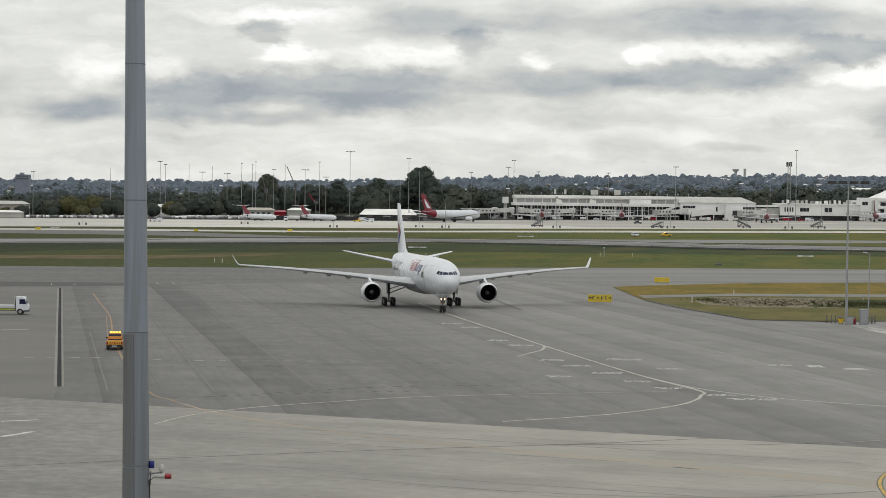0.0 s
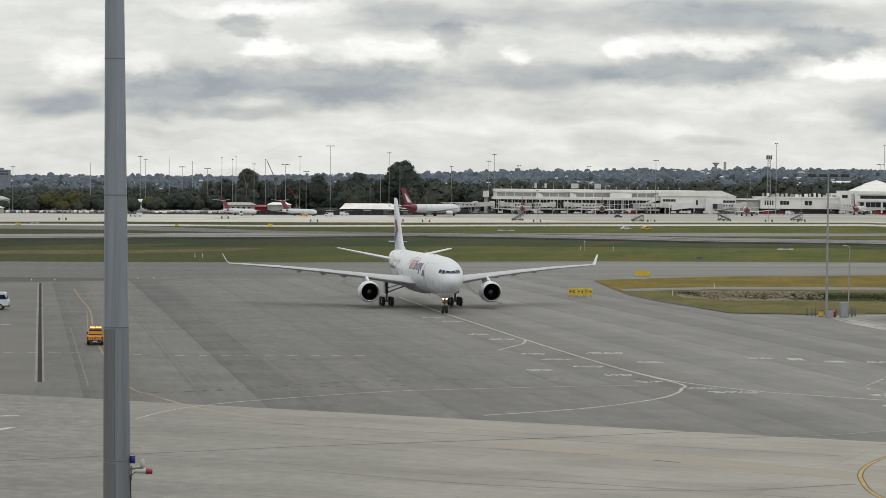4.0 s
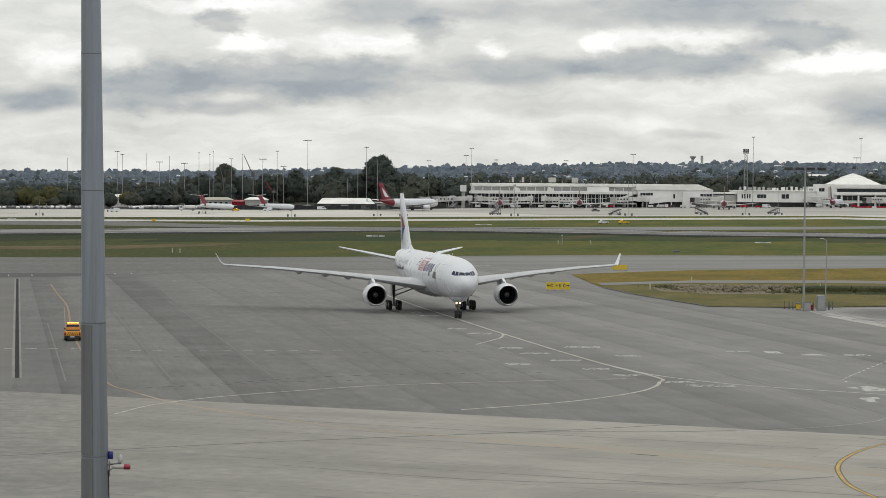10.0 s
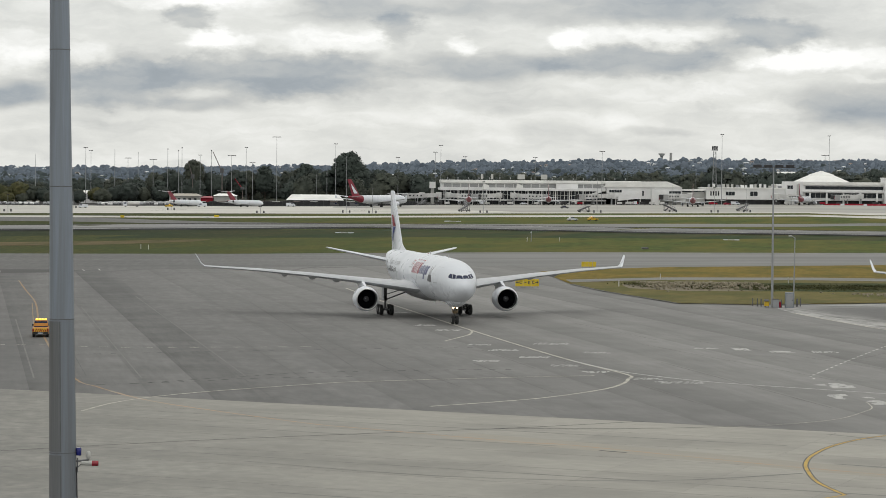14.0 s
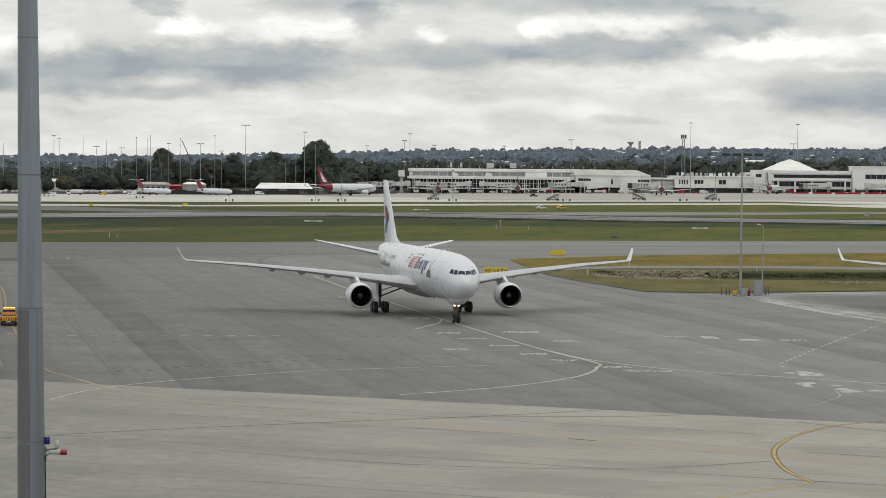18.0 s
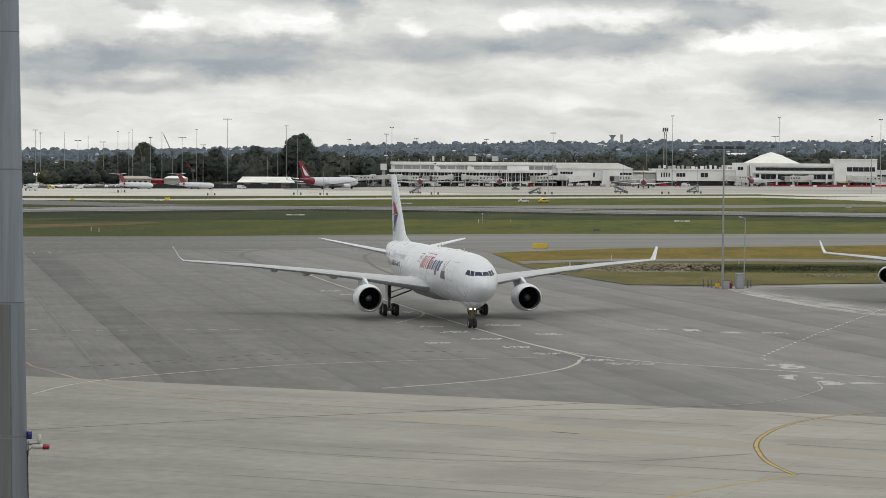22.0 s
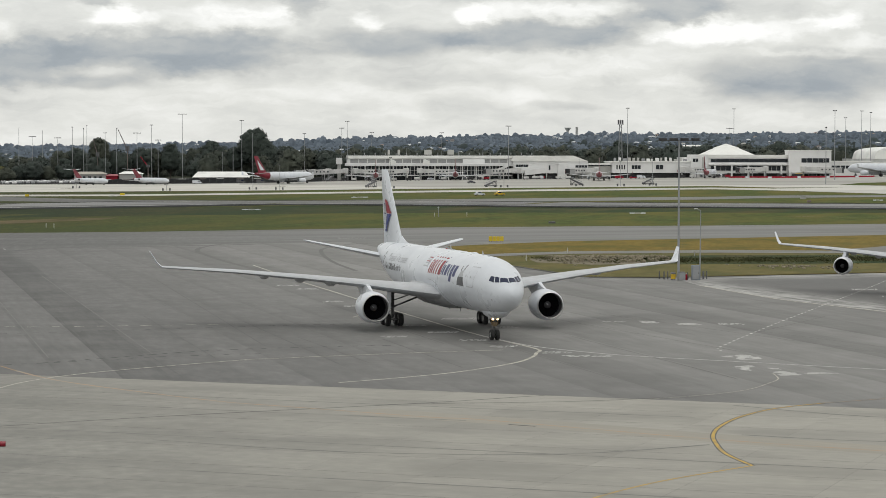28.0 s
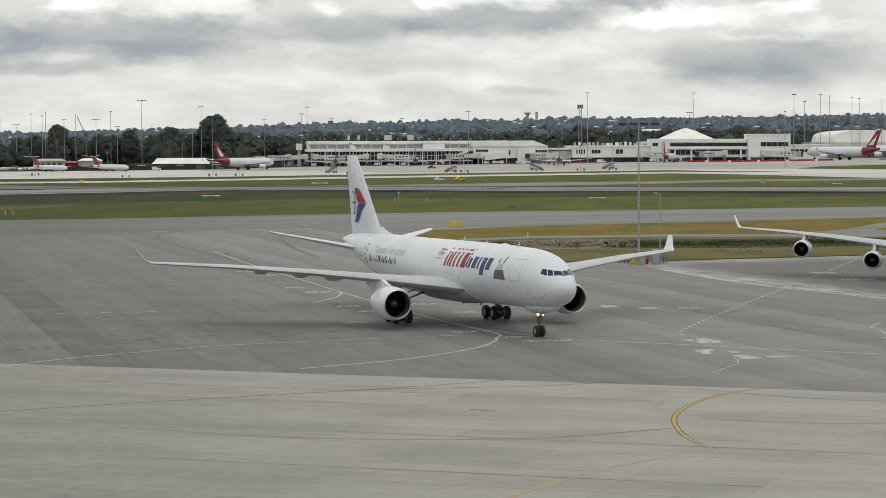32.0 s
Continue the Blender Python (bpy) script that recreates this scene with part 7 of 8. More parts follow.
def link():
    a = thing("terminal_link", "low white link building with a window strip", "terminal building", at=pose(0, 1392, 4.8))
    part("wall", Shape().box(184.3, 198.7, 0, 20, 0, 8.0), M["wall_grey"], a)
    part("roof", Shape().slab(184, 199, -0.8, 21, 8.6, 9.6, 0.08), M["roof"], a)
    window_row(a, 184.6, 198.4, 8.02, 8.58, 0.2, 8)
    b = thing("terminal_annexe", "white flat-roofed terminal annexe with square windows", "terminal building", at=pose(0, 1388, 5.2))
    part("wall", Shape().box(199, 246.6, 0, 34, 3.4, 9.9), M["wall"], b)
    part("undercroft", Shape().box(199.6, 246, 1.6, 30, 0, 3.4), M["under"], b)
    part("roof", Shape().slab(198.6, 246.9, -0.6, 35, 9.9, 10.5, 0.08), M["roof"], b)
    window_row(b, 201, 207, 5.6, 8.2, -0.05, 4, 0.5)
    window_row(b, 210.5, 216, 5.8, 8.0, -0.05, 3, 0.1)
    window_row(b, 225, 229.6, 5.6, 8.2, -0.05, 2, 0.1)
    rng = random.Random(21)
    for i in range(16):
        x = 201 + 2.8 * i
        w = rng.uniform(0.8, 2.2)
        part("roof_plant", Shape().slab(x, x + w, 6, 9, 10.4, 10.9 + rng.uniform(0.5, 2.0), 0.05), M[rng.choice(("wall_grey", "wall", "mast"))], b)


def pyramid_hall():
    a = thing("domestic_hall", "white terminal hall with a low pyramid roof and dark window bands", "terminal building", at=pose(0, 1388, 5.4))
    part("wall", Shape().box(246.2, 305, 0, 50, 3.0, 12.6), M["wall"], a)
    part("undercroft", Shape().box(256, 304, 2.0, 46, 0, 3.0), M["under"], a)
    part("corner_block", Shape().box(246, 256.4, -1.2, 12, 0, 14.2), M["wall"], a, "white corner block")
    part("roof", Shape().loft([[(272.3 + sx * k, 26 + sy * k, z) for sx, sy in ((-1, -1), (1, -1), (1, 1), (-1, 1))] for k, z in ((14.6, 13.4), (14.4, 14.2), (7.6, 17.6), (6.8, 17.9), (6.4, 18.5), (0.2, 20.8))]), M["roof"], a, "white pyramid roof", smooth=0)
    part("parapet", Shape().slab(256, 306, -0.8, 2, 12.2, 14.0, 0.05), M["roof"], a)
    window_row(a, 258, 304.6, 9.6, 11.5, -0.05, 16, 0.02)
    window_row(a, 258, 304, 4.6, 7.4, -0.05, 15, 0.06)
    part("ledge", Shape().slab(256.4, 305, -2.2, 0, 7.9, 8.9, 0.1), M["wall"], a, "white projecting ledge")
    for k in range(5):
        part("column", Shape().box(260 + 10 * k, 261 + 10 * k, -2.0, -1.2, 0, 7.9), M["wall"], a, "white column")
    window_row(a, 247, 250.4, 9.8, 11.8, -1.25, 2, 0.1)
    part("vertical_slot", Shape().box(252.6, 254, -1.26, -1.2, 4.5, 12.5), M["wall_grey"], a)
    b = thing("office_block", "taller white office block with a window band", "office building", at=pose(0, 1384, 5.4))
    part("wall", Shape().box(304.6, 330.2, 0, 12, 0, 16.4), M["wall"], b)
    part("roof", Shape().slab(304.2, 330.6, -0.4, 12.4, 16.4, 16.9, 0.05), M["roof"], b)
    window_row(b, 312, 329, 9.4, 12.0, -0.05, 5, 0.06)
    window_row(b, 312, 328.5, 4.4, 6.6, -0.05, 7, 0.08)
    window_row(b, 306, 329, 0.4, 2.7, -0.05, 9, 0.1)
    part("lower_canopy", Shape().slab(306, 330, -4, 0, 3.0, 3.8, 0.05), M["wall"], b)
    c = thing("gate_lounge", "low white gate lounge", "terminal building", at=pose(0, 1392, 5.6))
    part("wall", Shape().box(330.4, 356, 0, 25, 0, 9.6), M["wall"], c)
    part("roof", Shape().slab(330.3, 356.4, -0.5, 25.4, 9.6, 10.2, 0.05), M["roof"], c)
    window_row(c, 332, 355, 5.6, 7.4, -0.05, 8, 0.15)


M["panel_grey"] = mat("grey_glazed_panel", (0.34, 0.345, 0.345), 0.3, var=0.08, scale=0.2)
terminal()
pier()
link()
pyramid_hall()


def hangar():
    a = thing("hangar", "big hangar with a white barrel roof and grey wall", "hangar", at=pose(0, 1600, 5.0))
    part("wall", Shape().box(402, 470, 0, 60, 0, 12.0), M["bridge"], a, "grey clad wall")
    arc = [(411.5, 11.8)] + [(439 - 26.5 * math.cos(t), 13.0 + 7.4 * math.sin(t) ** 0.45) for t in np.linspace(0.10, math.pi - 0.10, 18)] + [(466.5, 11.8)]
    part("roof", Shape().prism(arc, -1.0, 62, "y"), M["roof"], a, "white barrel roof")
    part("canopy", Shape().slab(408, 470, -14, 0, 8.2, 9.4, 0.05), M["roof"], a, "white canopy")
    for k in range(8):
        part("door_panel", Shape().box(410 + 7 * k, 416.6 + 7 * k, -0.3, 0.0, 0, 8.0), M["panel_grey"], a, "tall grey sliding door panel")
    part("lean_to", Shape().slab(392, 402, 0, 30, 0, 6.5, 0.1), M["bridge"], a, "low grey lean-to")


hangar()


def shed(label, x0, x1, y, z, h, rise, wall, roof, depth=20, windows=0, name="freight_shed", cat="shed"):
    a = thing(name, label, cat, at=pose(x0, y, z))
    w = x1 - x0
    part("wall", Shape().box(0, w, 0, depth, 0, h), M[wall], a)
    part("roof", Shape().loft([[(-0.6, -0.8, h), (w + 0.6, -0.8, h), (w + 0.6, depth + 0.8, h), (-0.6, depth + 0.8, h)], [(min(w * 0.2, 2.5), depth * 0.4, h + rise), (w - min(w * 0.2, 2.5), depth * 0.4, h + rise), (w - min(w * 0.2, 2.5), depth * 0.6, h + rise), (min(w * 0.2, 2.5), depth * 0.6, h + rise)]]), M[roof], a)
    if windows:
        window_row(a, 1.0, w - 1.0, h * 0.4, h * 0.72, -0.05, windows, 0.5)
    return a


shed("long low freight shed with a white roof", -50.5, -17.0, 1418, 2.9, 2.9, 3.4, "under", "roof", 26, 0)
shed("pale workshop with small windows among trees", -300, -258, 1440, 2.2, 7.2, 2.0, "beige", "wall_grey", 24, 7)
shed("low pale metal shed by trees", -268, -247, 1372, 2.0, 3.0, 1.2, "wall_grey", "roof", 10)
shed("pale shed among the trees", -230, -212, 1500, 2.2, 6.4, 2.0, "beige", "wall_grey", 12, 4)
shed("pale shed among the trees", -186, -172, 1500, 2.2, 6.0, 2.0, "wall", "roof", 12, 3)
shed("grey stores with a pale roof", -126.5, -107.5, 1480, 2.6, 4.6, 1.6, "wall_grey", "beige", 20, 5)
shed("red-walled maintenance shed with a red roof", -105.5, -98.2, 1462, 3.0, 3.4, 1.0, "red", "red", 18, 0)
shed("white maintenance shelter with a rounded roof", -97.6, -84.0, 1464, 3.0, 4.6, 1.5, "wall_grey", "roof", 18, 0)
for i in range(19):
    x = -106 + 5.4 * i + (i % 4) * 0.5
    solid("freight_container", Shape().slab(0, 4.4, 0, 2.4, 0, 2.2, 0.06), M[("under", "wall_grey", "under", "brick")[i % 4]], "dark freight container at the yard's edge", "container", "freight containers", at=pose(x, 1362 + (i % 3) * 4, ground_z(x, 1362) + 0.05))


# ---- passenger bridges ----
def bridge(x, y, turn, length, z0):
    a = thing("passenger_bridge", "pale grey boarding bridge on a wheeled leg", "boarding bridge", "boarding bridges", at=pose(x, y, z0, 0, 0, turn))
    part("tunnel", Shape().prism([(0, 4.3), (length, 3.5), (length, 5.9), (0, 6.7)], -1.4, 1.4, "y"), M["bridge"], a, "pale ribbed tunnel")
    part("outer_tunnel", Shape().prism([(length * 0.5, 3.7), (length, 3.3), (length, 6.2), (length * 0.5, 6.6)], -1.7, 1.7, "y"), M["bridge"], a)
    for k in range(4):
        u = length * (0.54 + 0.11 * k)
        for sy in (-1.72, 1.72):
            part("window", Shape().box(u, u + 0.9, sy - 0.03, sy + 0.03, 4.7, 5.5), M["window"], a)
    cab = part("cab", Shape().slab(length - 0.5, length + 3.0, -2.0, 2.0, 3.0, 6.3, 0.2), M["panel_grey"], a, "grey bridge cab")
    part("bellows", Shape().slab(length + 3.0, length + 3.7, -1.8, 1.8, 3.1, 6.1, 0.1), M["under"], cab, "dark folding bellows")
    part("rotunda", Shape().turned([(3.9, 1.6), (4.0, 1.8), (6.9, 1.8), (7.1, 1.4)], (0, 0, 0), "Z", 16, caps=True), M["bridge"], a, smooth=40)
    part("rotunda_column", Shape().tube((0, 0, 0), (0, 0, 3.95), 0.5, 0.5, 10), M["mast"], a)
    leg = part("leg", Shape().box(length * 0.72 - 1.6, length * 0.72 - 1.1, -1.7, -1.3, 0.6, 4).box(length * 0.72 - 1.6, length * 0.72 - 1.1, 1.3, 1.7, 0.6, 4).box(length * 0.72 - 1.7, length * 0.72 - 1.0, -2, 2, 0.5, 0.9), M["mast"], a)
    for sy in (-1.2, 1.2):
        part("wheel", Shape().turned([(-0.3, 0.1), (-0.3, 0.5), (0.3, 0.5), (0.3, 0.1)], (length * 0.72 - 1.35, sy, 0.5), "Y", 12, caps=True), M["black"], leg)


for x, y, turn, ln, z in ((40, 1384, 205, 22, 4.3), (46, 1386, -20, 16, 4.3), (76, 1386, 200, 16, 4.4), (84, 1386, -25, 20, 4.5), (142, 1382, 195, 18, 4.8), (189, 1386, 210, 18, 5.0), (30, 1380, 200, 18, 4.2), (240, 1384, -10, 14, 5.4), (290, 1382, 200, 16, 5.6), (312, 1378, -20, 20, 5.6)):
    bridge(x, y, turn, ln, z)


# ---- gear on the far apron ----
def stairs(x, y, turn):
    a = thing("boarding_stairs", "mobile boarding stairs parked on the apron", "boarding stairs", "mobile stairs", at=pose(x, y, ground_z(x, y) + 0.06, 0, 0, turn))
    part("flight", Shape().prism([(-2.8, 0.6), (-2.4, 0.6), (2.2, 2.7), (3.2, 2.7), (3.2, 3.0), (2.0, 3.0), (-2.8, 0.95)], -0.8, 0.8, "y"), M["mast_dark"], a, "dark stair flight")
    for sy in (-0.85, 0.85):
        part("handrail", Shape().tube((-2.6, sy, 1.7), (2.2, sy, 3.9), 0.06, n=6).tube((2.2, sy, 3.9), (3.2, sy, 3.9), 0.06, n=6).tube((-2.6, sy, 0.8), (-2.6, sy, 1.7), 0.05, n=6).tube((0, sy, 1.8), (0, sy, 2.8), 0.05, n=6).tube((3.1, sy, 2.8), (3.1, sy, 3.9), 0.05, n=6), M["mast"], a)
        part("strut", Shape().tube((-1.8, sy, 0.6), (2.8, sy, 2.7), 0.10, n=6).tube((2.4, sy, 0.6), (0.6, sy, 1.9), 0.10, n=6).tube((2.8, sy, 0.6), (3.0, sy, 2.7), 0.1, n=6), M["mast_dark"], a)
    part("chassis", Shape().slab(-2.8, 3.2, -0.95, 0.95, 0.45, 0.80, 0.05), M["mast_dark"], a)
    tyres_x(a, ((-2.0, -0.95), (-2.0, 0.95), (2.5, -0.95), (2.5, 0.95)), 0.40)


for x, y, turn in ((44.9, 1131, 35), (101.8, 1121, 15), (146.6, 1146, 160), (182.5, 1150, 20), (52.5, 1300, 100), (30, 1350, 60)):
    stairs(x, y, turn)
for x, y, h in ((-51, 1090, 3.0), (-11.4, 1102, 12.5), (0.9, 1095, 11.5), (53.2, 1106, 14.5), (107.5, 1112, 16.5), (145.5, 1128, 14), (164.5, 1120, 12), (181, 1126, 14), (-99, 1170, 3.0), (-155, 1230, 8), (-172, 1120, 8)):
    flood_mast("apron_lamp", "slim apron lamp pole with a small head", x, y, ground_z(x, y), h, 2, 1.4, 0.12, "apron lamps")
    for k in (-1, 1):
        solid("ground_power_box", Shape().slab(-0.38, 0.38, -0.3, 0.3, 0, 1.1, 0.05), M["mast_dark"], "dark ground power box by a lamp pole", "power box", "power boxes", at=pose(x + 1.6 * k, y - 1, ground_z(x, y) + 0.06))
red_me = Shape().prism([(-0.35, 0), (0.35, 0), (0.16, 0.9), (-0.16, 0.9)], -1.9, 1.9, "x").mesh("barrier", M["red"])
white_me = Shape().prism([(-0.35, 0), (0.35, 0), (0.16, 0.9), (-0.16, 0.9)], -1.9, 1.9, "x").mesh("barrier", M["white"])
for k in range(64):
    u = k / 63
    x, y = (263 + 64 * u, 1352 - 26 * math.sin(u * 2.2)) if k % 2 else (280 + 60 * u, 1318 + 6 * u)
    solid("water_barrier", red_me if k % 9 else white_me, None, "red plastic water barrier on the apron" if k % 9 else "white plastic water barrier on the apron", "barrier", "water barriers", at=pose(x, y, ground_z(x, y) + 0.06, 0, 0, 8))
for nm, lb, pt, x, y, turn, van in (("service_van", "white service van by a parked jet", "white", -43.5, 1282, 10, True), ("service_van", "white service van under the terminal", "white", 155, 1372, 80, True), ("service_car", "dark tow tractor on the apron", "mast_dark", 100.5, 1215, 0, False),
                               ("service_van", "red service van by the terminal", "red", 199, 1360, 5, True), ("service_van", "white service van by the terminal", "white", 212, 1360, 5, True),
                               ("service_car", "red service car by the terminal", "red", 206, 1352, 0, False), ("service_van", "dark service van by the freight shed", "mast_dark", -20, 1300, 0, True), ("service_van", "dark service van by the freight shed", "mast_dark", -9, 1290, 0, True),
                               ("service_van", "yellow service van by the terminal hall", "yellow", 309, 1376, 0, True), ("service_car", "grey tractor beside a jet", "mast", 366, 1310, 10, False), ("service_van", "white service van on the apron", "white", -150, 1230, 170, True),
                               ("service_van", "white service van on the apron", "white", 66, 1375, 0, True), ("service_car", "white service car by the terminal", "white", 90, 1378, 0, False), ("service_car", "grey service car by the terminal", "mast", 120, 1378, 20, False)):
    car(nm, lb, pt, pose(x, y, ground_z(x, y) + 0.06, 0, 0, turn), van, "service vehicles")
yellow_tug = car("yellow_tug", "yellow tractor driving along the far apron", "yellow", pose(-45.5, 1240, ground_z(-45.5, 1240), 0, 0, 180), False, lamp=True)
crew_van = car("crew_van", "white crew van driving along the far apron", "white", pose(-39, 1236, ground_z(-39, 1236), 0, 0, 180), True)
tank_truck = thing("tank_truck", "white tank truck driving past the rear-engined jets", "truck", at=pose(-82, 1270, ground_z(-82, 1270), 0, 0, 180))
part("chassis", Shape().slab(-4.2, 4.0, -0.9, 0.9, 0.6, 0.95, 0.05), M["mast_dark"], tank_truck)
cab = part("cab", Shape().prism([(2.1, 0.6), (4.2, 0.6), (4.3, 1.5), (3.9, 2.55), (2.1, 2.6)], -1.15, 1.15, "y"), M["white"], tank_truck, "white driver's cab")
part("windscreen", Shape().add([(4.30, -0.95, 1.6), (4.30, 0.95, 1.6), (3.94, 0.95, 2.45), (3.94, -0.95, 2.45)], [(0, 1, 2, 3)]), M["glass"], cab, "dark windscreen")
for sy in (-1.158, 1.158):
    part("side_window", Shape().add([(2.6, sy, 1.6), (4.0, sy, 1.6), (3.75, sy, 2.35), (2.6, sy, 2.35)], [(0, 1, 2, 3)]), M["glass"], cab, "dark side window")
part("tank", Shape().turned([(-4.3, 0.3), (-4.2, 0.95), (-4.0, 1.05), (1.7, 1.05), (1.9, 0.95), (2.0, 0.3)], (0, 0, 1.95), "X", 16, caps=True), M["bridge"], tank_truck, "pale rounded tank", smooth=40)
tyres_x(tank_truck, ((-3.0, -0.95), (-3.0, 0.95), (3.1, -0.95), (3.1, 0.95)), 0.5)


def parked_cars():
    rng = random.Random(31)
    for nm, mt, n in (("parked_cars_pale", "wall", 120), ("parked_cars_grey", "mast", 270), ("parked_cars_dark", "mast_dark", 250)):
        s = Shape()
        for i in range(n):
            if rng.random() < 0.62:
                x, y = rng.uniform(-160, -110), rng.uniform(1366, 1446)
            else:
                x, y = rng.uniform(-290, -185), rng.uniform(1390, 1434)
            z, l, d = ground_z(x, y) + 0.06, rng.uniform(0.74, 0.92), rng.uniform(1.8, 2.2)
            box = lambda k, a, b, zz: [(x - l * k, y + a, zz), (x + l * k, y + a, zz), (x + l * k, y + b, zz), (x - l * k, y + b, zz)]
            s.loft([box(1, -d, d, z + 0.25), box(1, -d, d, z + 0.9), box(0.8, -d * 0.4, d * 0.7, z + rng.uniform(1.25, 1.55))])
        solid(nm, s, M[mt], "rows of parked cars beyond the apron", "cars", kind="stuff")


parked_cars()


# ---- dark mesh fence along the edge of the far apron ----
def yard_fence():
    a = thing("security_fence", "dark mesh security fence along the edge of the yard", "fence", at=pose(0, 0, 0))
    line = [(-112, 1342), (-76, 1318), (-30, 1312), (0, 1314), (26, 1362)]
    panel = Shape().slab(0, 3.9, -0.03, 0.03, 0.1, 2.3, 0.01).mesh("mesh_panel", M["yard_mesh"])
    post = Shape().tube((0, 0, 0), (0, 0, 2.7), 0.06, n=6).tube((0, 0, 2.7), (0, -0.35, 3.0), 0.04, n=5).mesh("post", M["mast_dark"])
    for (x0, y0), (x1, y1) in zip(line, line[1:]):
        n = max(1, round(math.hypot(x1 - x0, y1 - y0) / 4.0))
        turn = math.degrees(math.atan2(y1 - y0, x1 - x0))
        for i in range(n):
            x, y = x0 + (x1 - x0) * i / n, y0 + (y1 - y0) * i / n
            at = pose(x, y, ground_z(x, y), 0, 0, turn)
            part("post", post, None, a, at=at)
            part("mesh_panel", panel, None, a, at=at)


M["yard_mesh"] = mat("dark_fence_mesh", (0.040, 0.042, 0.044), 0.8, var=0.3, scale=0.2, fine=2, spec=0.1, second=(0.075, 0.075, 0.074))
yard_fence()


# ---- light masts across the far side: x, y, height, crossarm ----
MASTS = [(-272.8, 1560, 29, 3), (-221.4, 1560, 32, 0), (-180, 1490, 35, 3), (-185, 1560, 34, 2.6), (-169.3, 1560, 35, 0), (-160.6, 1560, 29, 4.6), (-153.9, 1560, 33, 0), (-144, 1560, 28, 4.6), (-134.4, 1560, 35, 1.2), (-127.2, 1560, 34, 0.8), (-125, 1560, 36, 0.8),
         (-113, 1560, 31, 2.6), (-105.5, 1560, 34, 0.8), (-88, 1489, 30, 5.0), (-82.6, 1560, 36, 2.2), (-78.4, 1560, 26, 4.0), (-62.4, 1560, 43, 6.0), (-23.4, 1560, 38.5, 3.0), (-16.2, 1560, 30.5, 0), (-28, 1500, 24, 0), (18, 1560, 29.5, 2.6), (42.7, 1560, 33, 3.4),
         (46.4, 1560, 37.5, 3.0), (62.6, 1560, 30, 3.0), (109.2, 1560, 29.4, 3.2), (131.8, 1337, 30.8, 3.4), (216.6, 1560, 22, 0), (204, 1361, 41, 2.2), (305.7, 1560, 44, 2.4), (303, 1560, 31, 5), (265, 1122, 27.5, 1.0), (293.8, 1224, 36.5, 2.4), (381.8, 1560, 37.5, 2.4),
         (392.7, 1560, 42, 2.4), (398.9, 1560, 41, 1.8), (414.4, 1560, 40, 1.8), (419.5, 1560, 39, 1.6), (435, 1560, 38, 1.2), (-36, 1560, 18, 0), (88, 1600, 20, 1.0), (170, 1600, 20, 1.0), (140, 1600, 18, 0)]
for x, y, h, sp in MASTS:
    flood_mast("apron_mast", "tall slim floodlight mast across the field", x, y, ground_z(x, y), h, max(2, int(sp * 1.2)) if sp else 0, sp, 0.22, "far floodlight masts")
tower = thing("radio_tower", "lattice radio tower with stacked panels", "radio tower", at=pose(229, 1560, ground_z(229, 1560)))
lat = Shape()
for sx, sy in ((-1, -1), (1, -1), (1, 1), (-1, 1)):
    lat.tube((sx * 1.4, sy * 1.4, 0), (sx * 0.7, sy * 0.7, 34), 0.14, n=5)
for k in range(11):
    z, w = k * 3.1, 1.4 - 0.064 * k
    lat.tube((-w, -w, z), (w, -w, z + 3.1), 0.09, n=4).tube((w, -w, z), (-w, -w, z + 3.1), 0.09, n=4)
part("lattice", lat, M["mast"], tower)
for k in range(3):
    part("panel", Shape().slab(-1.9 + 1.35 * k, -0.85 + 1.35 * k, -0.8, 0, 34.6, 37.2, 0.1), M["mast_dark"], tower, "dark antenna panel")
part("head_frame", Shape().box(-2.1, 2.1, -0.3, 0.3, 34.1, 34.4), M["mast"], tower)


def crane(x, y, h, jib, turn):
    a = thing("crane", "red lattice-jib crane among the trees", "crane", at=pose(x, y, ground_z(x, y), 0, 0, turn))
    part("tower", Shape().tube((0, 0, 0), (0, 0, h * 0.6), 0.35, 0.3, 5), M["brick"], a)
    lat = Shape()
    for oy, oz in ((-0.45, 0), (0.45, 0), (0, 0.7)):
        lat.tube((0, oy, h * 0.6 + oz), (jib, oy * 0.5, h + oz * 0.5), 0.13, 0.10, 4)
    for k in range(10):
        u, w = k / 10, (k + 1) / 10
        lat.tube((jib * u, -0.4, h * (0.6 + 0.4 * u)), (jib * w, 0.4, h * (0.6 + 0.4 * w) + 0.3), 0.08, n=4)
    part("jib", lat, M["brick"] if h > 20 else M["red"], a, "lattice jib")
    part("cab", Shape().slab(-1, 1, -1, 1, h * 0.58, h * 0.68, 0.1), M["mast_dark"], a)


crane(-98.5, 1560, 33, 6.5, 160)
crane(-78.5, 1440, 15, 4.5, 175)
crane(-118, 1560, 27, 3, 170)
tank = thing("water_tower", "mushroom-shaped water tower on the hill", "water tower", at=pose(531, 4280, ground_z(531, 4280)))
part("tank", Shape().turned([(0, 2.4), (9, 2.0), (13, 3), (16, 6), (17.5, 6.2), (18, 0.1)], (0, 0, 0), "Z", 18, caps=True), M["wall_grey"], tank, smooth=40)
solid("water_tank", Shape().turned([(0, 2.4), (16, 2.4), (18, 2.6), (18.5, 0.1)], (0, 0, 0), "Z", 16, caps=True), M["wall_grey"], "cylindrical grey water tank on the hill", "water tank", smooth=40, at=pose(549, 4290, ground_z(549, 4290)))
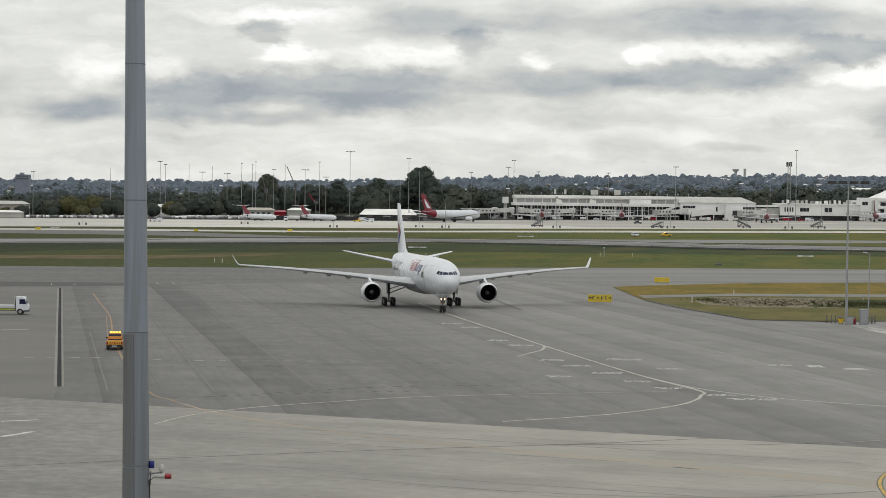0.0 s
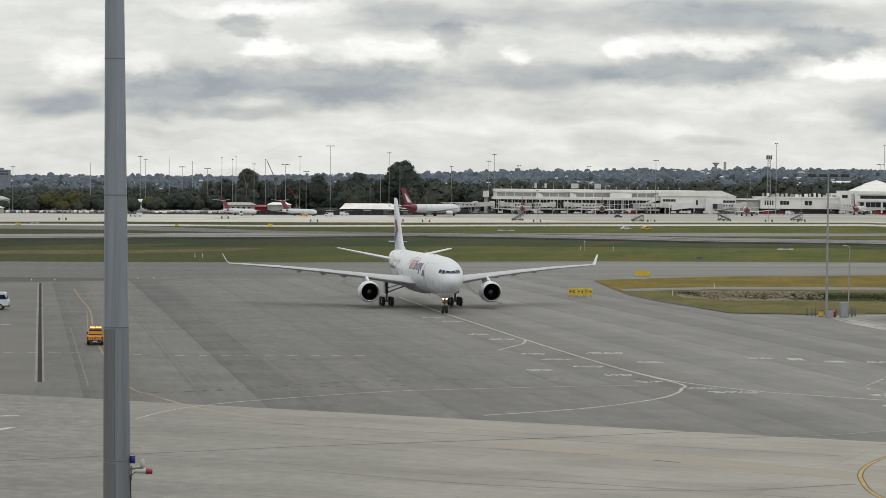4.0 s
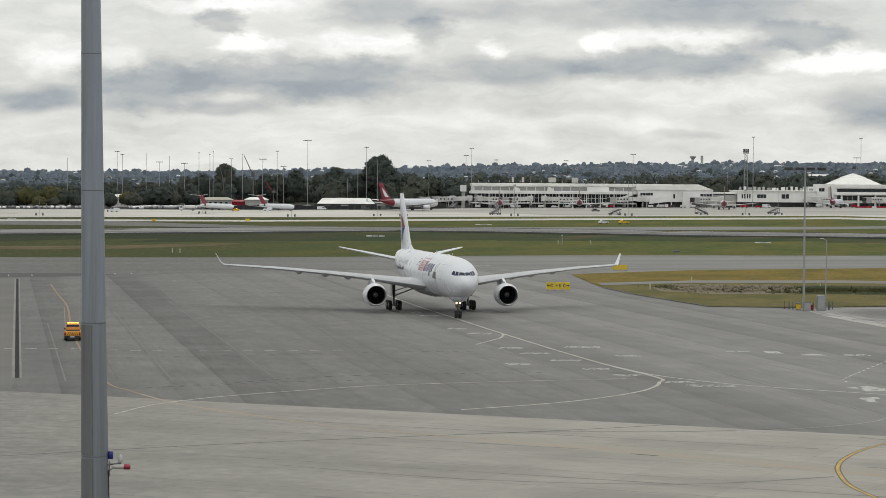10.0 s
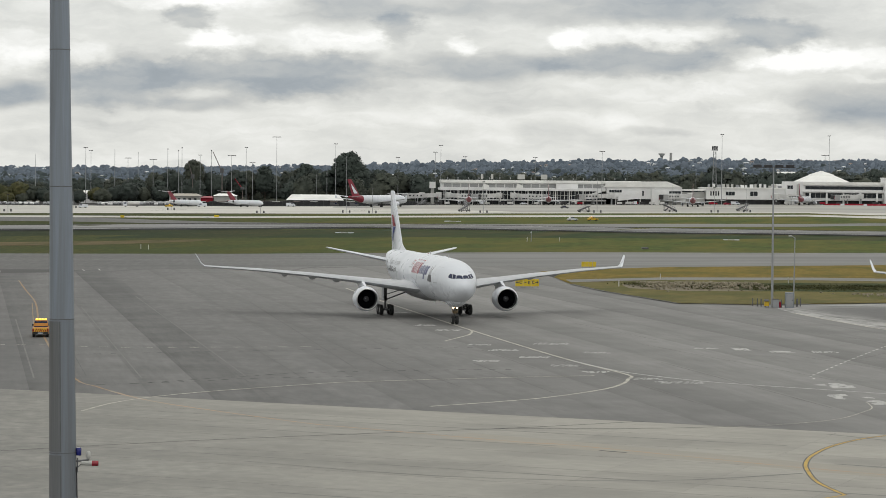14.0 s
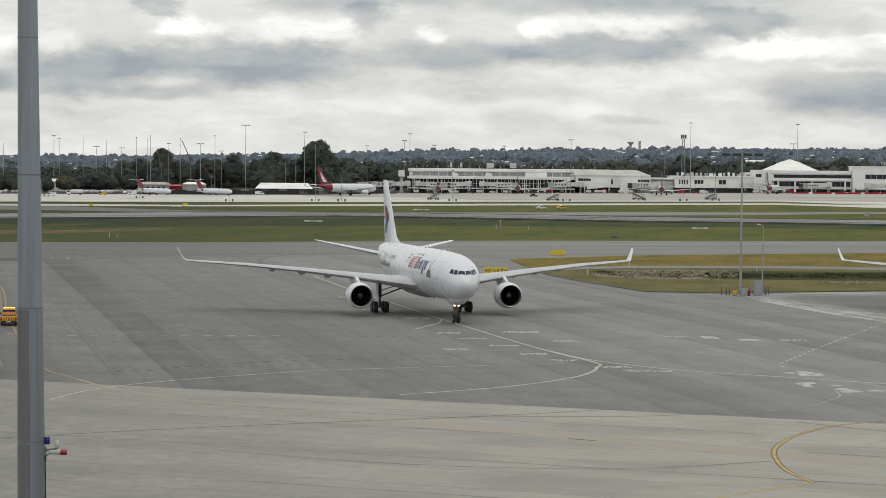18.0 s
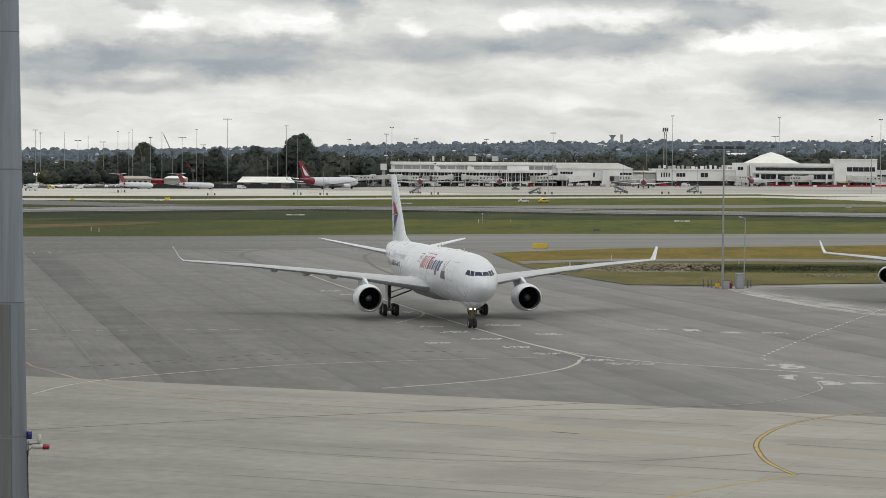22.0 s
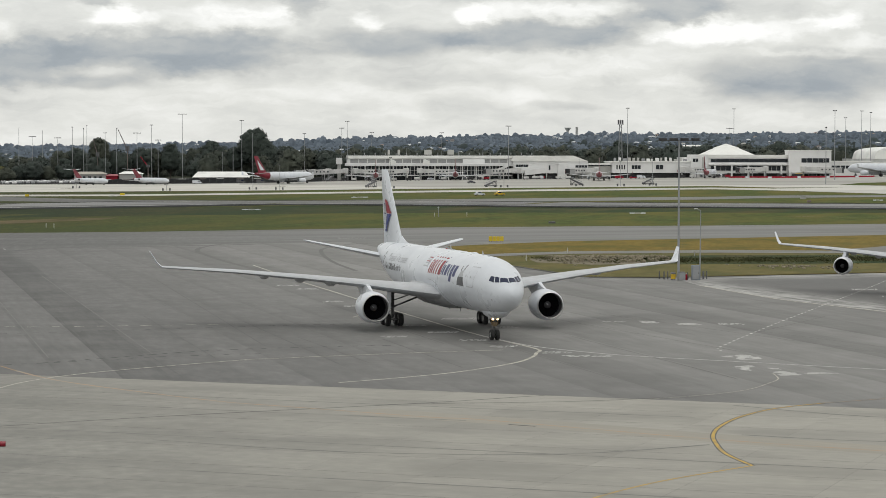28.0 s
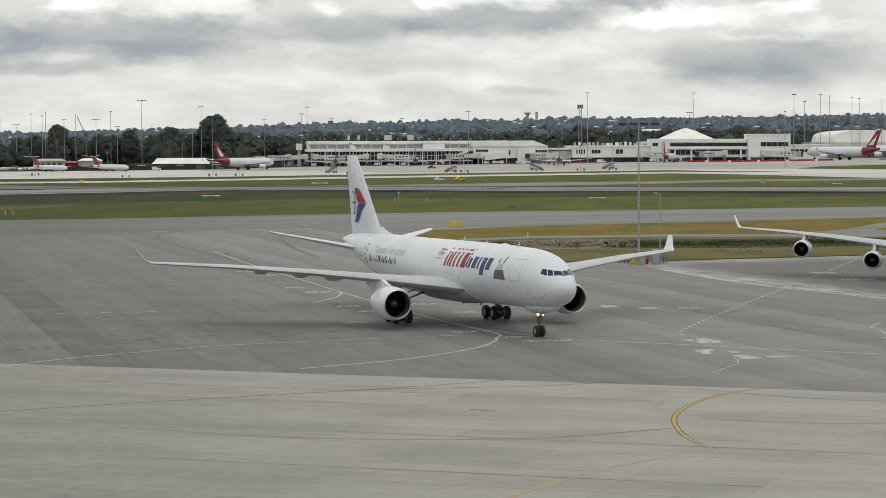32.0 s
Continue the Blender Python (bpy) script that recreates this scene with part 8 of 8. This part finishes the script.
# wall colour takes on the blue-grey of haze three kilometres off
M["haze_wall"] = mat("hazed_grey_render", (0.20, 0.225, 0.27), 0.8, var=0.08, scale=0.2)
flat = thing("apartment_block", "grey apartment block above the trees", "apartment building", at=pose(-553, 3080, ground_z(-553, 3080)))
part("wall", Shape().box(-9, 9, 0, 14, 0, 27.0), M["haze_wall"], flat, "rendered wall, coloured blue-grey for haze")
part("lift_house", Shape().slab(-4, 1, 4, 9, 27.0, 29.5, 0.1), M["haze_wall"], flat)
window_row(flat, -8, 8, 20.5, 22.5, -0.1, 6, 0.4)
window_row(flat, -8, 8, 24, 25.6, -0.1, 6, 0.4)


# ---- carts and small gear round the parked jets ----
def baggage_carts():
    rng = random.Random(44)
    for lb, mt, n in (("dark covered baggage cart by the terminal", "under", 26), ("pale baggage cart by the terminal", "bridge", 18), ("dull red baggage dolly by the terminal", "red", 3)):
        c = thing("baggage_cart", lb, "baggage cart", "baggage carts", at=pose(0, -900, 0))
        part("deck", Shape().slab(-1.5, 1.5, -0.75, 0.75, 0.45, 0.6, 0.03), M["mast_dark"], c)
        part("canopy", Shape().slab(-1.45, 1.45, -0.72, 0.72, 0.62, 1.75, 0.12), M[mt], c)
        part("drawbar", Shape().tube((1.5, 0, 0.5), (2.4, 0, 0.35), 0.05, n=6), M["mast_dark"], c)
        tyres_x(c, ((-1.0, -0.6), (-1.0, 0.6), (1.0, -0.6), (1.0, 0.6)), 0.24)
        for i in range(n):
            k = rng.choice((45, 62, 80, 98, 112, 150, 165, 190, 215, 236, 258, 275, 292, 312))
            x, y = k + rng.gauss(0, 5), rng.uniform(1352, 1380)
            m = pose(x, y, ground_z(x, y) + 0.07, 0, 0, rng.uniform(-25, 25))
            if i == 0:
                c.matrix_basis = m
            else:
                copy_thing(c, m)


baggage_carts()

# ---- trees ----
def leaf_cloud(rng, lobes, n, size, mid=None):
    """Small three-sided leaf clumps on and in the outer part of rounded lobes: (x, y, z, rx, ry, rz)."""
    lobes = np.array(lobes, float)
    mid = lobes[:, :3].mean(0) if mid is None else mid
    k = rng.choice(len(lobes), n, p=lobes[:, 3] ** 2 / (lobes[:, 3] ** 2).sum())
    d = rng.normal(size=(n, 3))
    d /= np.linalg.norm(d, axis=1)[:, None]
    rad = rng.uniform(0.80, 1.12, n)
    c = lobes[k, :3] + d * lobes[k, 3:] * rad[:, None]
    out = c - mid
    out /= np.linalg.norm(out, axis=1)[:, None]
    nrm = d * 0.8 + out * 0.5 + rng.normal(size=(n, 3)) * 0.45
    nrm /= np.linalg.norm(nrm, axis=1)[:, None]
    a = np.cross(nrm, rng.normal(size=(n, 3)))
    a /= np.linalg.norm(a, axis=1)[:, None]
    b = np.cross(nrm, a)
    s = (size * rng.uniform(0.5, 1.3, n))[:, None]
    pts = np.stack([c - a * s * 0.6, c + a * s * 0.6, c + b * s], 1).reshape(-1, 3)
    # the crown shades as one soft rounded mass, with a little unevenness from clump to clump
    return np.concatenate([pts, np.repeat(nrm * 0.45 + d * 0.15 + out * 0.55 + (0, 0, 0.45), 3, 0)], 1)


def core_cloud(rng, lobes, k=0.9, skirt=0.5, n=6):
    """Uneven rounded bodies of the leaf masses, under the outer clumps."""
    lat, lon = np.array([0.0, 0.05, 0.45, 0.9, 1.3]), np.arange(n) * 2 * math.pi / n
    mid, broad = np.array(lobes, float)[:, :3].mean(0), 2.3 * max(q[3] for q in lobes)
    out = []
    for q in lobes:
        r = k * (rng.uniform(0.65, 1.2, (5, n)) if q[3] < 0.3 * broad else rng.uniform(0.84, 0.98, (5, n)))
        up = np.sin(lat)[:, None] * np.ones(n)
        up[0] = -skirt
        turn = lon + rng.uniform(0, 1)
        p = np.stack([q[0] + q[3] * r * np.cos(lat)[:, None] * np.cos(turn), q[1] + q[4] * r * np.cos(lat)[:, None] * np.sin(turn), q[2] + q[5] * r * up], -1)
        a, b, c, d = p[:-1], np.roll(p, -1, 1)[:-1], np.roll(p, -1, 1)[1:], p[1:]
        top = np.array((q[0], q[1], q[2] + q[5] * k))
        body = np.concatenate([np.stack([a, b, c, a, c, d], 2).reshape(-1, 3), np.stack([p[-1], np.roll(p[-1], -1, 0), np.broadcast_to(top, (n, 3))], 1).reshape(-1, 3)])
        away, whole = (body - np.array(q[:3])) / np.array(q[3:6]), body - mid
        whole /= np.linalg.norm(whole, axis=1)[:, None] + 0.5
        out.append(np.concatenate([body, away * 0.35 + whole * 0.7 + (0, 0, 0.55)], 1))
    return np.concatenate(out)


def cloud_mesh(name, pts, material, idx=None):
    """A mesh of triangles from rows of (place, normal): leaf masses that shade softly, as rounded crowns do."""
    idx = np.arange(len(pts)) if idx is None else idx
    n = len(idx) // 3
    me = bpy.data.meshes.new(name)
    me.vertices.add(len(pts))
    me.vertices.foreach_set("co", np.ascontiguousarray(pts[:, :3], dtype=np.float32).ravel())
    me.loops.add(3 * n)
    me.loops.foreach_set("vertex_index", np.ascontiguousarray(idx, dtype=np.int32))
    me.polygons.add(n)
    me.polygons.foreach_set("loop_start", np.arange(0, 3 * n, 3, dtype=np.int32))
    me.update(calc_edges=True)
    me.shade_smooth()
    nrm = pts[:, 3:] / np.linalg.norm(pts[:, 3:], axis=1)[:, None]
    layer = me.attributes.new("custom_normal", "FLOAT_VECTOR", "POINT")
    layer.data.foreach_set("vector", np.ascontiguousarray(nrm, dtype=np.float32).ravel())
    me.materials.append(material)
    return me


def crown_lobes(rng, h, w, n, low=0.35, fat=1.0):
    """Lobes that swell from one broad body: (x, y, z, rx, ry, rz); the first few are the body itself."""
    out, z0, z1 = [], h * low, h * 0.91
    for i in range(3):
        k = rng.uniform(0.40, 0.47)
        out.append((w * rng.uniform(-0.07, 0.07), w * rng.uniform(-0.07, 0.07), z0 + (z1 - z0) * rng.uniform(0.44, 0.52), w * k, w * k, (z1 - z0) * rng.uniform(0.40, 0.46)))
    for i in range(n):
        t, u = rng.uniform(0, 2 * math.pi), rng.uniform(-0.75, 1)
        r = w * rng.uniform(0.13, 0.24) * fat
        wide = math.sqrt(max(0.02, 1 - u * u)) * (w * 0.47 - r * 0.55) * rng.uniform(0.82, 1.05)
        out.append((wide * math.cos(t), wide * math.sin(t), (z0 + z1) / 2 + u * ((z1 - z0) / 2 - r * 0.5) * rng.uniform(0.9, 1.04), r * rng.uniform(0.9, 1.3), r * rng.uniform(0.9, 1.3), r * rng.uniform(0.6, 0.95)))
    return out


def tree(x, y, h, w, seed, leaf, label, lobes=12, leaves=900, low=0.35, size=0.8, group="trees beyond the apron", fat=1.0):
    """Tapered trunk, limbs to each mass of leaves, and a crown with gaps."""
    rng = np.random.default_rng(seed)
    a = thing("tree", label, "tree", group, at=pose(x, y, ground_z(x, y)))
    lb = crown_lobes(rng, h, w, lobes, low, fat)
    fork = h * (low + 0.02)
    s = Shape().tube((0, 0, -0.2), (rng.uniform(-0.3, 0.3), 0, fork), h * 0.022, h * 0.015, 7)
    for q in lb[3:]:
        mid = (q[0] * 0.45, q[1] * 0.45, fork + (q[2] - fork) * 0.55)
        s.tube((0, 0, fork * 0.9), mid, h * 0.010, h * 0.007, 5).tube(mid, (q[0] * 0.9, q[1] * 0.9, q[2]), h * 0.007, h * 0.002, 5)
    part("trunk", s, M["bark"], a, "grey-brown trunk and limbs")
    part("crown", cloud_mesh("crown", np.concatenate([leaf_cloud(rng, lb, int(leaves * 3.2), size * 1.3), core_cloud(rng, lb, 0.84, 0.8, 7)]), M[leaf]), None, a, "uneven leafy crown")
    return a


big, dk = "tall eucalyptus with a broad dark crown", "rounded dark green leafy tree"
tree(-15.5, 1600, 37.5, 23, 1, "leaf_dark", big, 190, 4200, 0.16, 0.55, fat=0.45)
tree(-8, 1596, 27, 17, 2, "leaf_dark", big, 50, 1700, 0.2, 0.6, fat=0.6)
tree(-28, 1604, 24, 16, 3, "leaf_dark", big, 50, 1500, 0.2, 0.6, fat=0.6)
tree(-119, 1590, 31, 15, 4, "leaf", "thin-topped eucalyptus with open crown", 70, 1700, 0.25, 0.6, fat=0.5)
tree(-108, 1600, 23, 19, 5, "leaf_dark", "thin-topped eucalyptus with open crown", 22, 1300, 0.05, 0.8)
for i, (x, h, w, lf) in enumerate(((-73, 27.5, 15, "leaf_dark"), (-44, 28, 19, "leaf_dark"), (-55, 25, 17, "leaf"), (-92, 24, 18, "leaf_dark"), (-84, 23, 14, "leaf"), (-137, 24, 18, "leaf_dark"), (-148, 22, 15, "leaf"), (6, 24, 17, "leaf_dark"), (20, 22, 16, "leaf"), (34, 21, 16, "leaf_dark"))):
    tree(x, 1618 + 3 * (i % 3), h, w, 120 + i, lf, "tall woodland eucalyptus with an uneven crown", 75, 1500, 0.10, 0.55, fat=0.5)
for i, (x, y, h, w, lf) in enumerate(((-246, 1470, 12, 13, "leaf"), (-236, 1476, 15, 13, "leaf_light"), (-228, 1468, 13, 12, "leaf_light"), (-219, 1474, 15, 15, "leaf_light"), (-210, 1470, 12, 12, "leaf"), (-203, 1466, 11, 10, "leaf_dark"), (-222, 1444, 8, 9, "leaf_light"), (-258, 1440, 8, 9, "leaf_dark"), (-276, 1424, 9, 10, "leaf_dark"), (-290, 1430, 10, 10, "leaf"), (-267, 1428, 6, 8, "leaf_light"), (-302, 1426, 9, 9, "leaf_dark"), (-241, 1446, 7, 8, "leaf_dark"), (-196, 1446, 8, 9, "leaf"), (-180, 1450, 9, 10, "leaf_dark"), (-165, 1452, 10, 12, "leaf"), (-214, 1448, 7, 8, "leaf"),
                                   (-160, 1480, 13, 13, "leaf_dark"), (-152, 1476, 14, 14, "leaf_dark"), (-143, 1482, 11, 10, "leaf"), (-184, 1480, 10, 10, "leaf"), (-173, 1486, 11, 11, "leaf_light"), (-132, 1486, 12, 12, "leaf_dark"))):
    tree(x, y, h, w, 20 + i, lf, "bushy olive-green leafy tree" if lf == "leaf_light" else dk, 44, 800, 0.08, 0.55, fat=0.58)
for i, (x, y, h, w, lf) in enumerate(((241, 1640, 26, 20, "leaf_dark"), (222, 1644, 19, 17, "leaf_dark"), (241, 1650, 18, 16, "leaf"), (278, 1640, 23, 20, "leaf_dark"), (268, 1644, 20, 17, "leaf_dark"), (289, 1650, 21, 17, "leaf_dark"), (354, 1640, 25, 22, "leaf_dark"), (352, 1650, 20, 17, "leaf"), (374, 1650, 20, 16, "leaf_dark"),
                                   (172, 1640, 22, 22, "leaf_dark"), (186, 1646, 19, 17, "leaf"), (58, 1640, 21, 16, "leaf"), (70, 1640, 20, 16, "leaf_dark"), (402, 1660, 17, 17, "leaf"), (140, 1660, 18, 16, "leaf"))):
    tree(x, y, h, w, 60 + i, lf, "broad dark tree behind the terminal", 70, 1200, 0.12, 0.6, fat=0.5)


def woods():
    rng = np.random.default_rng(77)
    for nm, mt, lab, belt in (("woods_dark", "leaf_dark", "dark belt of eucalyptus woods", 0), ("woods_olive", "leaf", "olive-green belt of eucalyptus woods", 1)):
        pts = []
        for i in range(225):
            x = rng.uniform(-330, 480)
            y = rng.uniform(1530, 2150)
            x *= y / 1600
            u = x * 1600 / y
            if u > 375 and y < 1700:
                y += 170
                x = u * y / 1600
            if u < -210:
                h = rng.uniform(11, 16)
            elif u < -120:
                h = rng.uniform(14, 19.5)
            elif u < 45:
                h = rng.uniform(17, 23)
            else:
                h = rng.uniform(16, 24.5)
            w = h * rng.uniform(0.7, 1.05)
            lb = crown_lobes(rng, h * 0.98, w, 27, -0.1, 0.66)
            c = np.concatenate([leaf_cloud(rng, lb, 1550, 0.85), core_cloud(rng, lb, 0.84, 0.8, 6)])
            pts.append(c + np.array((x, y, ground_z(x, y), 0, 0, 0)))
        solid(nm, cloud_mesh(nm, np.concatenate(pts), M[mt]), None, lab, "woods", kind="stuff")
    # wooded suburbs on the rising ground: low rounded clumps of leaves, a few taller trees
    m, levels = 6, (-0.6, 0.15, 0.72)
    faces = []
    for k in range(2):
        for a in range(m):
            b = (a + 1) % m
            faces += [(k * m + a, k * m + b, k * m + m + b), (k * m + a, k * m + m + b, k * m + m + a)]
    faces += [(2 * m + a, 2 * m + (a + 1) % m, 3 * m) for a in range(m)]
    faces = np.array(faces)
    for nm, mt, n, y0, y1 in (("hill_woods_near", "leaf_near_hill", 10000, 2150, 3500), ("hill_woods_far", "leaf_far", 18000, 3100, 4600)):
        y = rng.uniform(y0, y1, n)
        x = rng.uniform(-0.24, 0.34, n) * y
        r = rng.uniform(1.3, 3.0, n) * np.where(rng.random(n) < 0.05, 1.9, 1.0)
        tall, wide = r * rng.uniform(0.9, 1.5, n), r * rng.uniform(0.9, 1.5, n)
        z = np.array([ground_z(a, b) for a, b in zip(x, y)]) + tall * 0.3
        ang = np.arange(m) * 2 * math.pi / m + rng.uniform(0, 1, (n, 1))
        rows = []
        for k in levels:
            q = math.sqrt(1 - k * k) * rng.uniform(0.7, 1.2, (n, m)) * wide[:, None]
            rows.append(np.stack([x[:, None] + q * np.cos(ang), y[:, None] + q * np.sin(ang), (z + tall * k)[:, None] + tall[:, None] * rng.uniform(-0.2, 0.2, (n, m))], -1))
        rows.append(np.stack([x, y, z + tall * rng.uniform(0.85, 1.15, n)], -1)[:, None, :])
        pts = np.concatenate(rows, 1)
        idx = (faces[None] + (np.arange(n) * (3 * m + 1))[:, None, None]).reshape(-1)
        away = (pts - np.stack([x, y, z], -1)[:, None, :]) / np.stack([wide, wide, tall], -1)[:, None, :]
        # normals leaned up and towards -y flatten the shading, as haze would
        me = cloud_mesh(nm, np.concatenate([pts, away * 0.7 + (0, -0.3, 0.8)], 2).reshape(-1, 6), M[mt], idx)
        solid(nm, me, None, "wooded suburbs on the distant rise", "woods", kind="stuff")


# slight blue in these leaves stands for haze at middle distance
M["leaf_near_hill"] = mat("hazed_mid_leaves", (0.052, 0.064, 0.064), 0.8, var=0.30, scale=0.015, fine=0.2, second=(0.042, 0.054, 0.058), island=0.22, world=True, spec=0.1)
woods()


def houses():
    rng = random.Random(12)
    for lb, wl, rf, n in (("small suburban house with a pale roof", "house_wall", "house_roof", 110), ("small suburban house with a tiled roof", "house_wall", "roof_tile", 50), ("small suburban house with a grey roof", "beige", "wall_grey", 50)):
        h = thing("suburban_house", lb, "house", "hillside houses", at=pose(0, -900, -60))
        part("wall", Shape().box(-2.9, 2.9, -2.6, 2.6, -9, 2.0), M[wl], h)
        part("roof", Shape().loft([[(-3.3, -3.0, 2.0), (3.3, -3.0, 2.0), (3.3, 3.0, 2.0), (-3.3, 3.0, 2.0)], [(-1.5, -0.3, 3.3), (1.5, -0.3, 3.3), (1.5, 0.3, 3.3), (-1.5, 0.3, 3.3)]]), M[rf], h)
        part("window", Shape().box(-2.3, -0.9, -2.66, -2.58, 0.4, 1.6), M["window"], h)
        part("window", Shape().box(0.9, 2.3, -2.66, -2.58, 0.4, 1.6), M["window"], h)
        spots = []
        while len(spots) < n:
            y = rng.uniform(2900, 4480)
            x = rng.uniform(-0.23, 0.33) * y
            spots.append((x, y))
        for i, (x, y) in enumerate(spots):
            m = pose(x, y, ground_z(x, y) + rng.uniform(0.4, 2.6), 0, 0, rng.uniform(-50, 50))
            if i == 0:
                h.matrix_basis = m
            else:
                copy_thing(h, m)


# pale walls and roofs dulled in base colour to stand for haze
M["house_wall"] = mat("hazed_pale_render", (0.50, 0.51, 0.52), 0.7, var=0.1, scale=0.1, second=(0.42, 0.43, 0.44))
M["house_roof"] = mat("hazed_roof_sheet", (0.62, 0.64, 0.66), 0.5, var=0.1, scale=0.1, second=(0.5, 0.52, 0.54))
M["roof_tile"] = mat("tiled_roof", (0.26, 0.20, 0.17), 0.8, var=0.1, scale=0.3)
houses()
for x, y, w, z in ((445, 2900, 28, 9), (520, 3000, 34, 12), (-10, 2250, 40, 14), (470, 2500, 40, 9)):
    shed("long pale building among distant trees", x, x + w, y, ground_z(x, y) + z * 0.4, 6, 2, "wall", "roof", 14, 6, "distant_building", "building")


def travelled():
    """Metres rolled by the nose wheels up to each row of the taxi path."""
    d, out = 0.0, []
    for i, (t, x, y, h) in enumerate(TAXI):
        if i:
            d += math.hypot(x - TAXI[i - 1][1], y - TAXI[i - 1][2])
        out.append(d)
    return out


def motions():
    walk(cargo_aircraft, [(t, pose(x, y, 0.02, 0, 0, turn)) for t, x, y, turn in TAXI])
    dist, ts = travelled(), [r[0] for r in TAXI]
    for ob, x, y, r in cargo_wheels:
        rows = []
        for k in range(0, 321):
            t = k * 0.1
            rows.append((t, pose(x, y, r) @ Matrix.Rotation(float(np.interp(t, ts, dist)) / r, 4, "X")))
        walk(ob, rows)
    walk(white_car, [(t, pose(x, y, ground_z(x, y) + 0.08, 0, 0, a)) for t, x, y, a in
                     ((0, 77.3, 947.0, -70), (1, 79.0, 945.6, -40), (2, 80.4, 946.0, 0), (3, 81.2, 946.6, 10), (4, 81.6, 946.8, 12), (32, 81.6, 946.8, 12))])
    for ob, rows in ((yellow_tug, ((0, -45.5, 1240), (2, -54.5, 1240), (6, -71.6, 1240), (9, -83.0, 1237), (13, -102.0, 1246), (17, -122.5, 1268), (24, -158.2, 1303), (32, -199, 1330))),
                     (crew_van, ((0, -39.0, 1236), (2, -44.8, 1236), (6, -56.1, 1241), (9, -67.0, 1246), (13, -85.0, 1258), (17, -107.5, 1280), (24, -144.0, 1312), (32, -186, 1335))),
                     (tank_truck, ((0, -82.0, 1268), (2, -88.7, 1267), (6, -102.0, 1267), (13, -126, 1275), (24, -166, 1300), (32, -195, 1320)))):
        walk(ob, [(t, pose(x, y, ground_z(x, y) + 0.08, 0, 0, 180)) for t, x, y in rows])


motions()
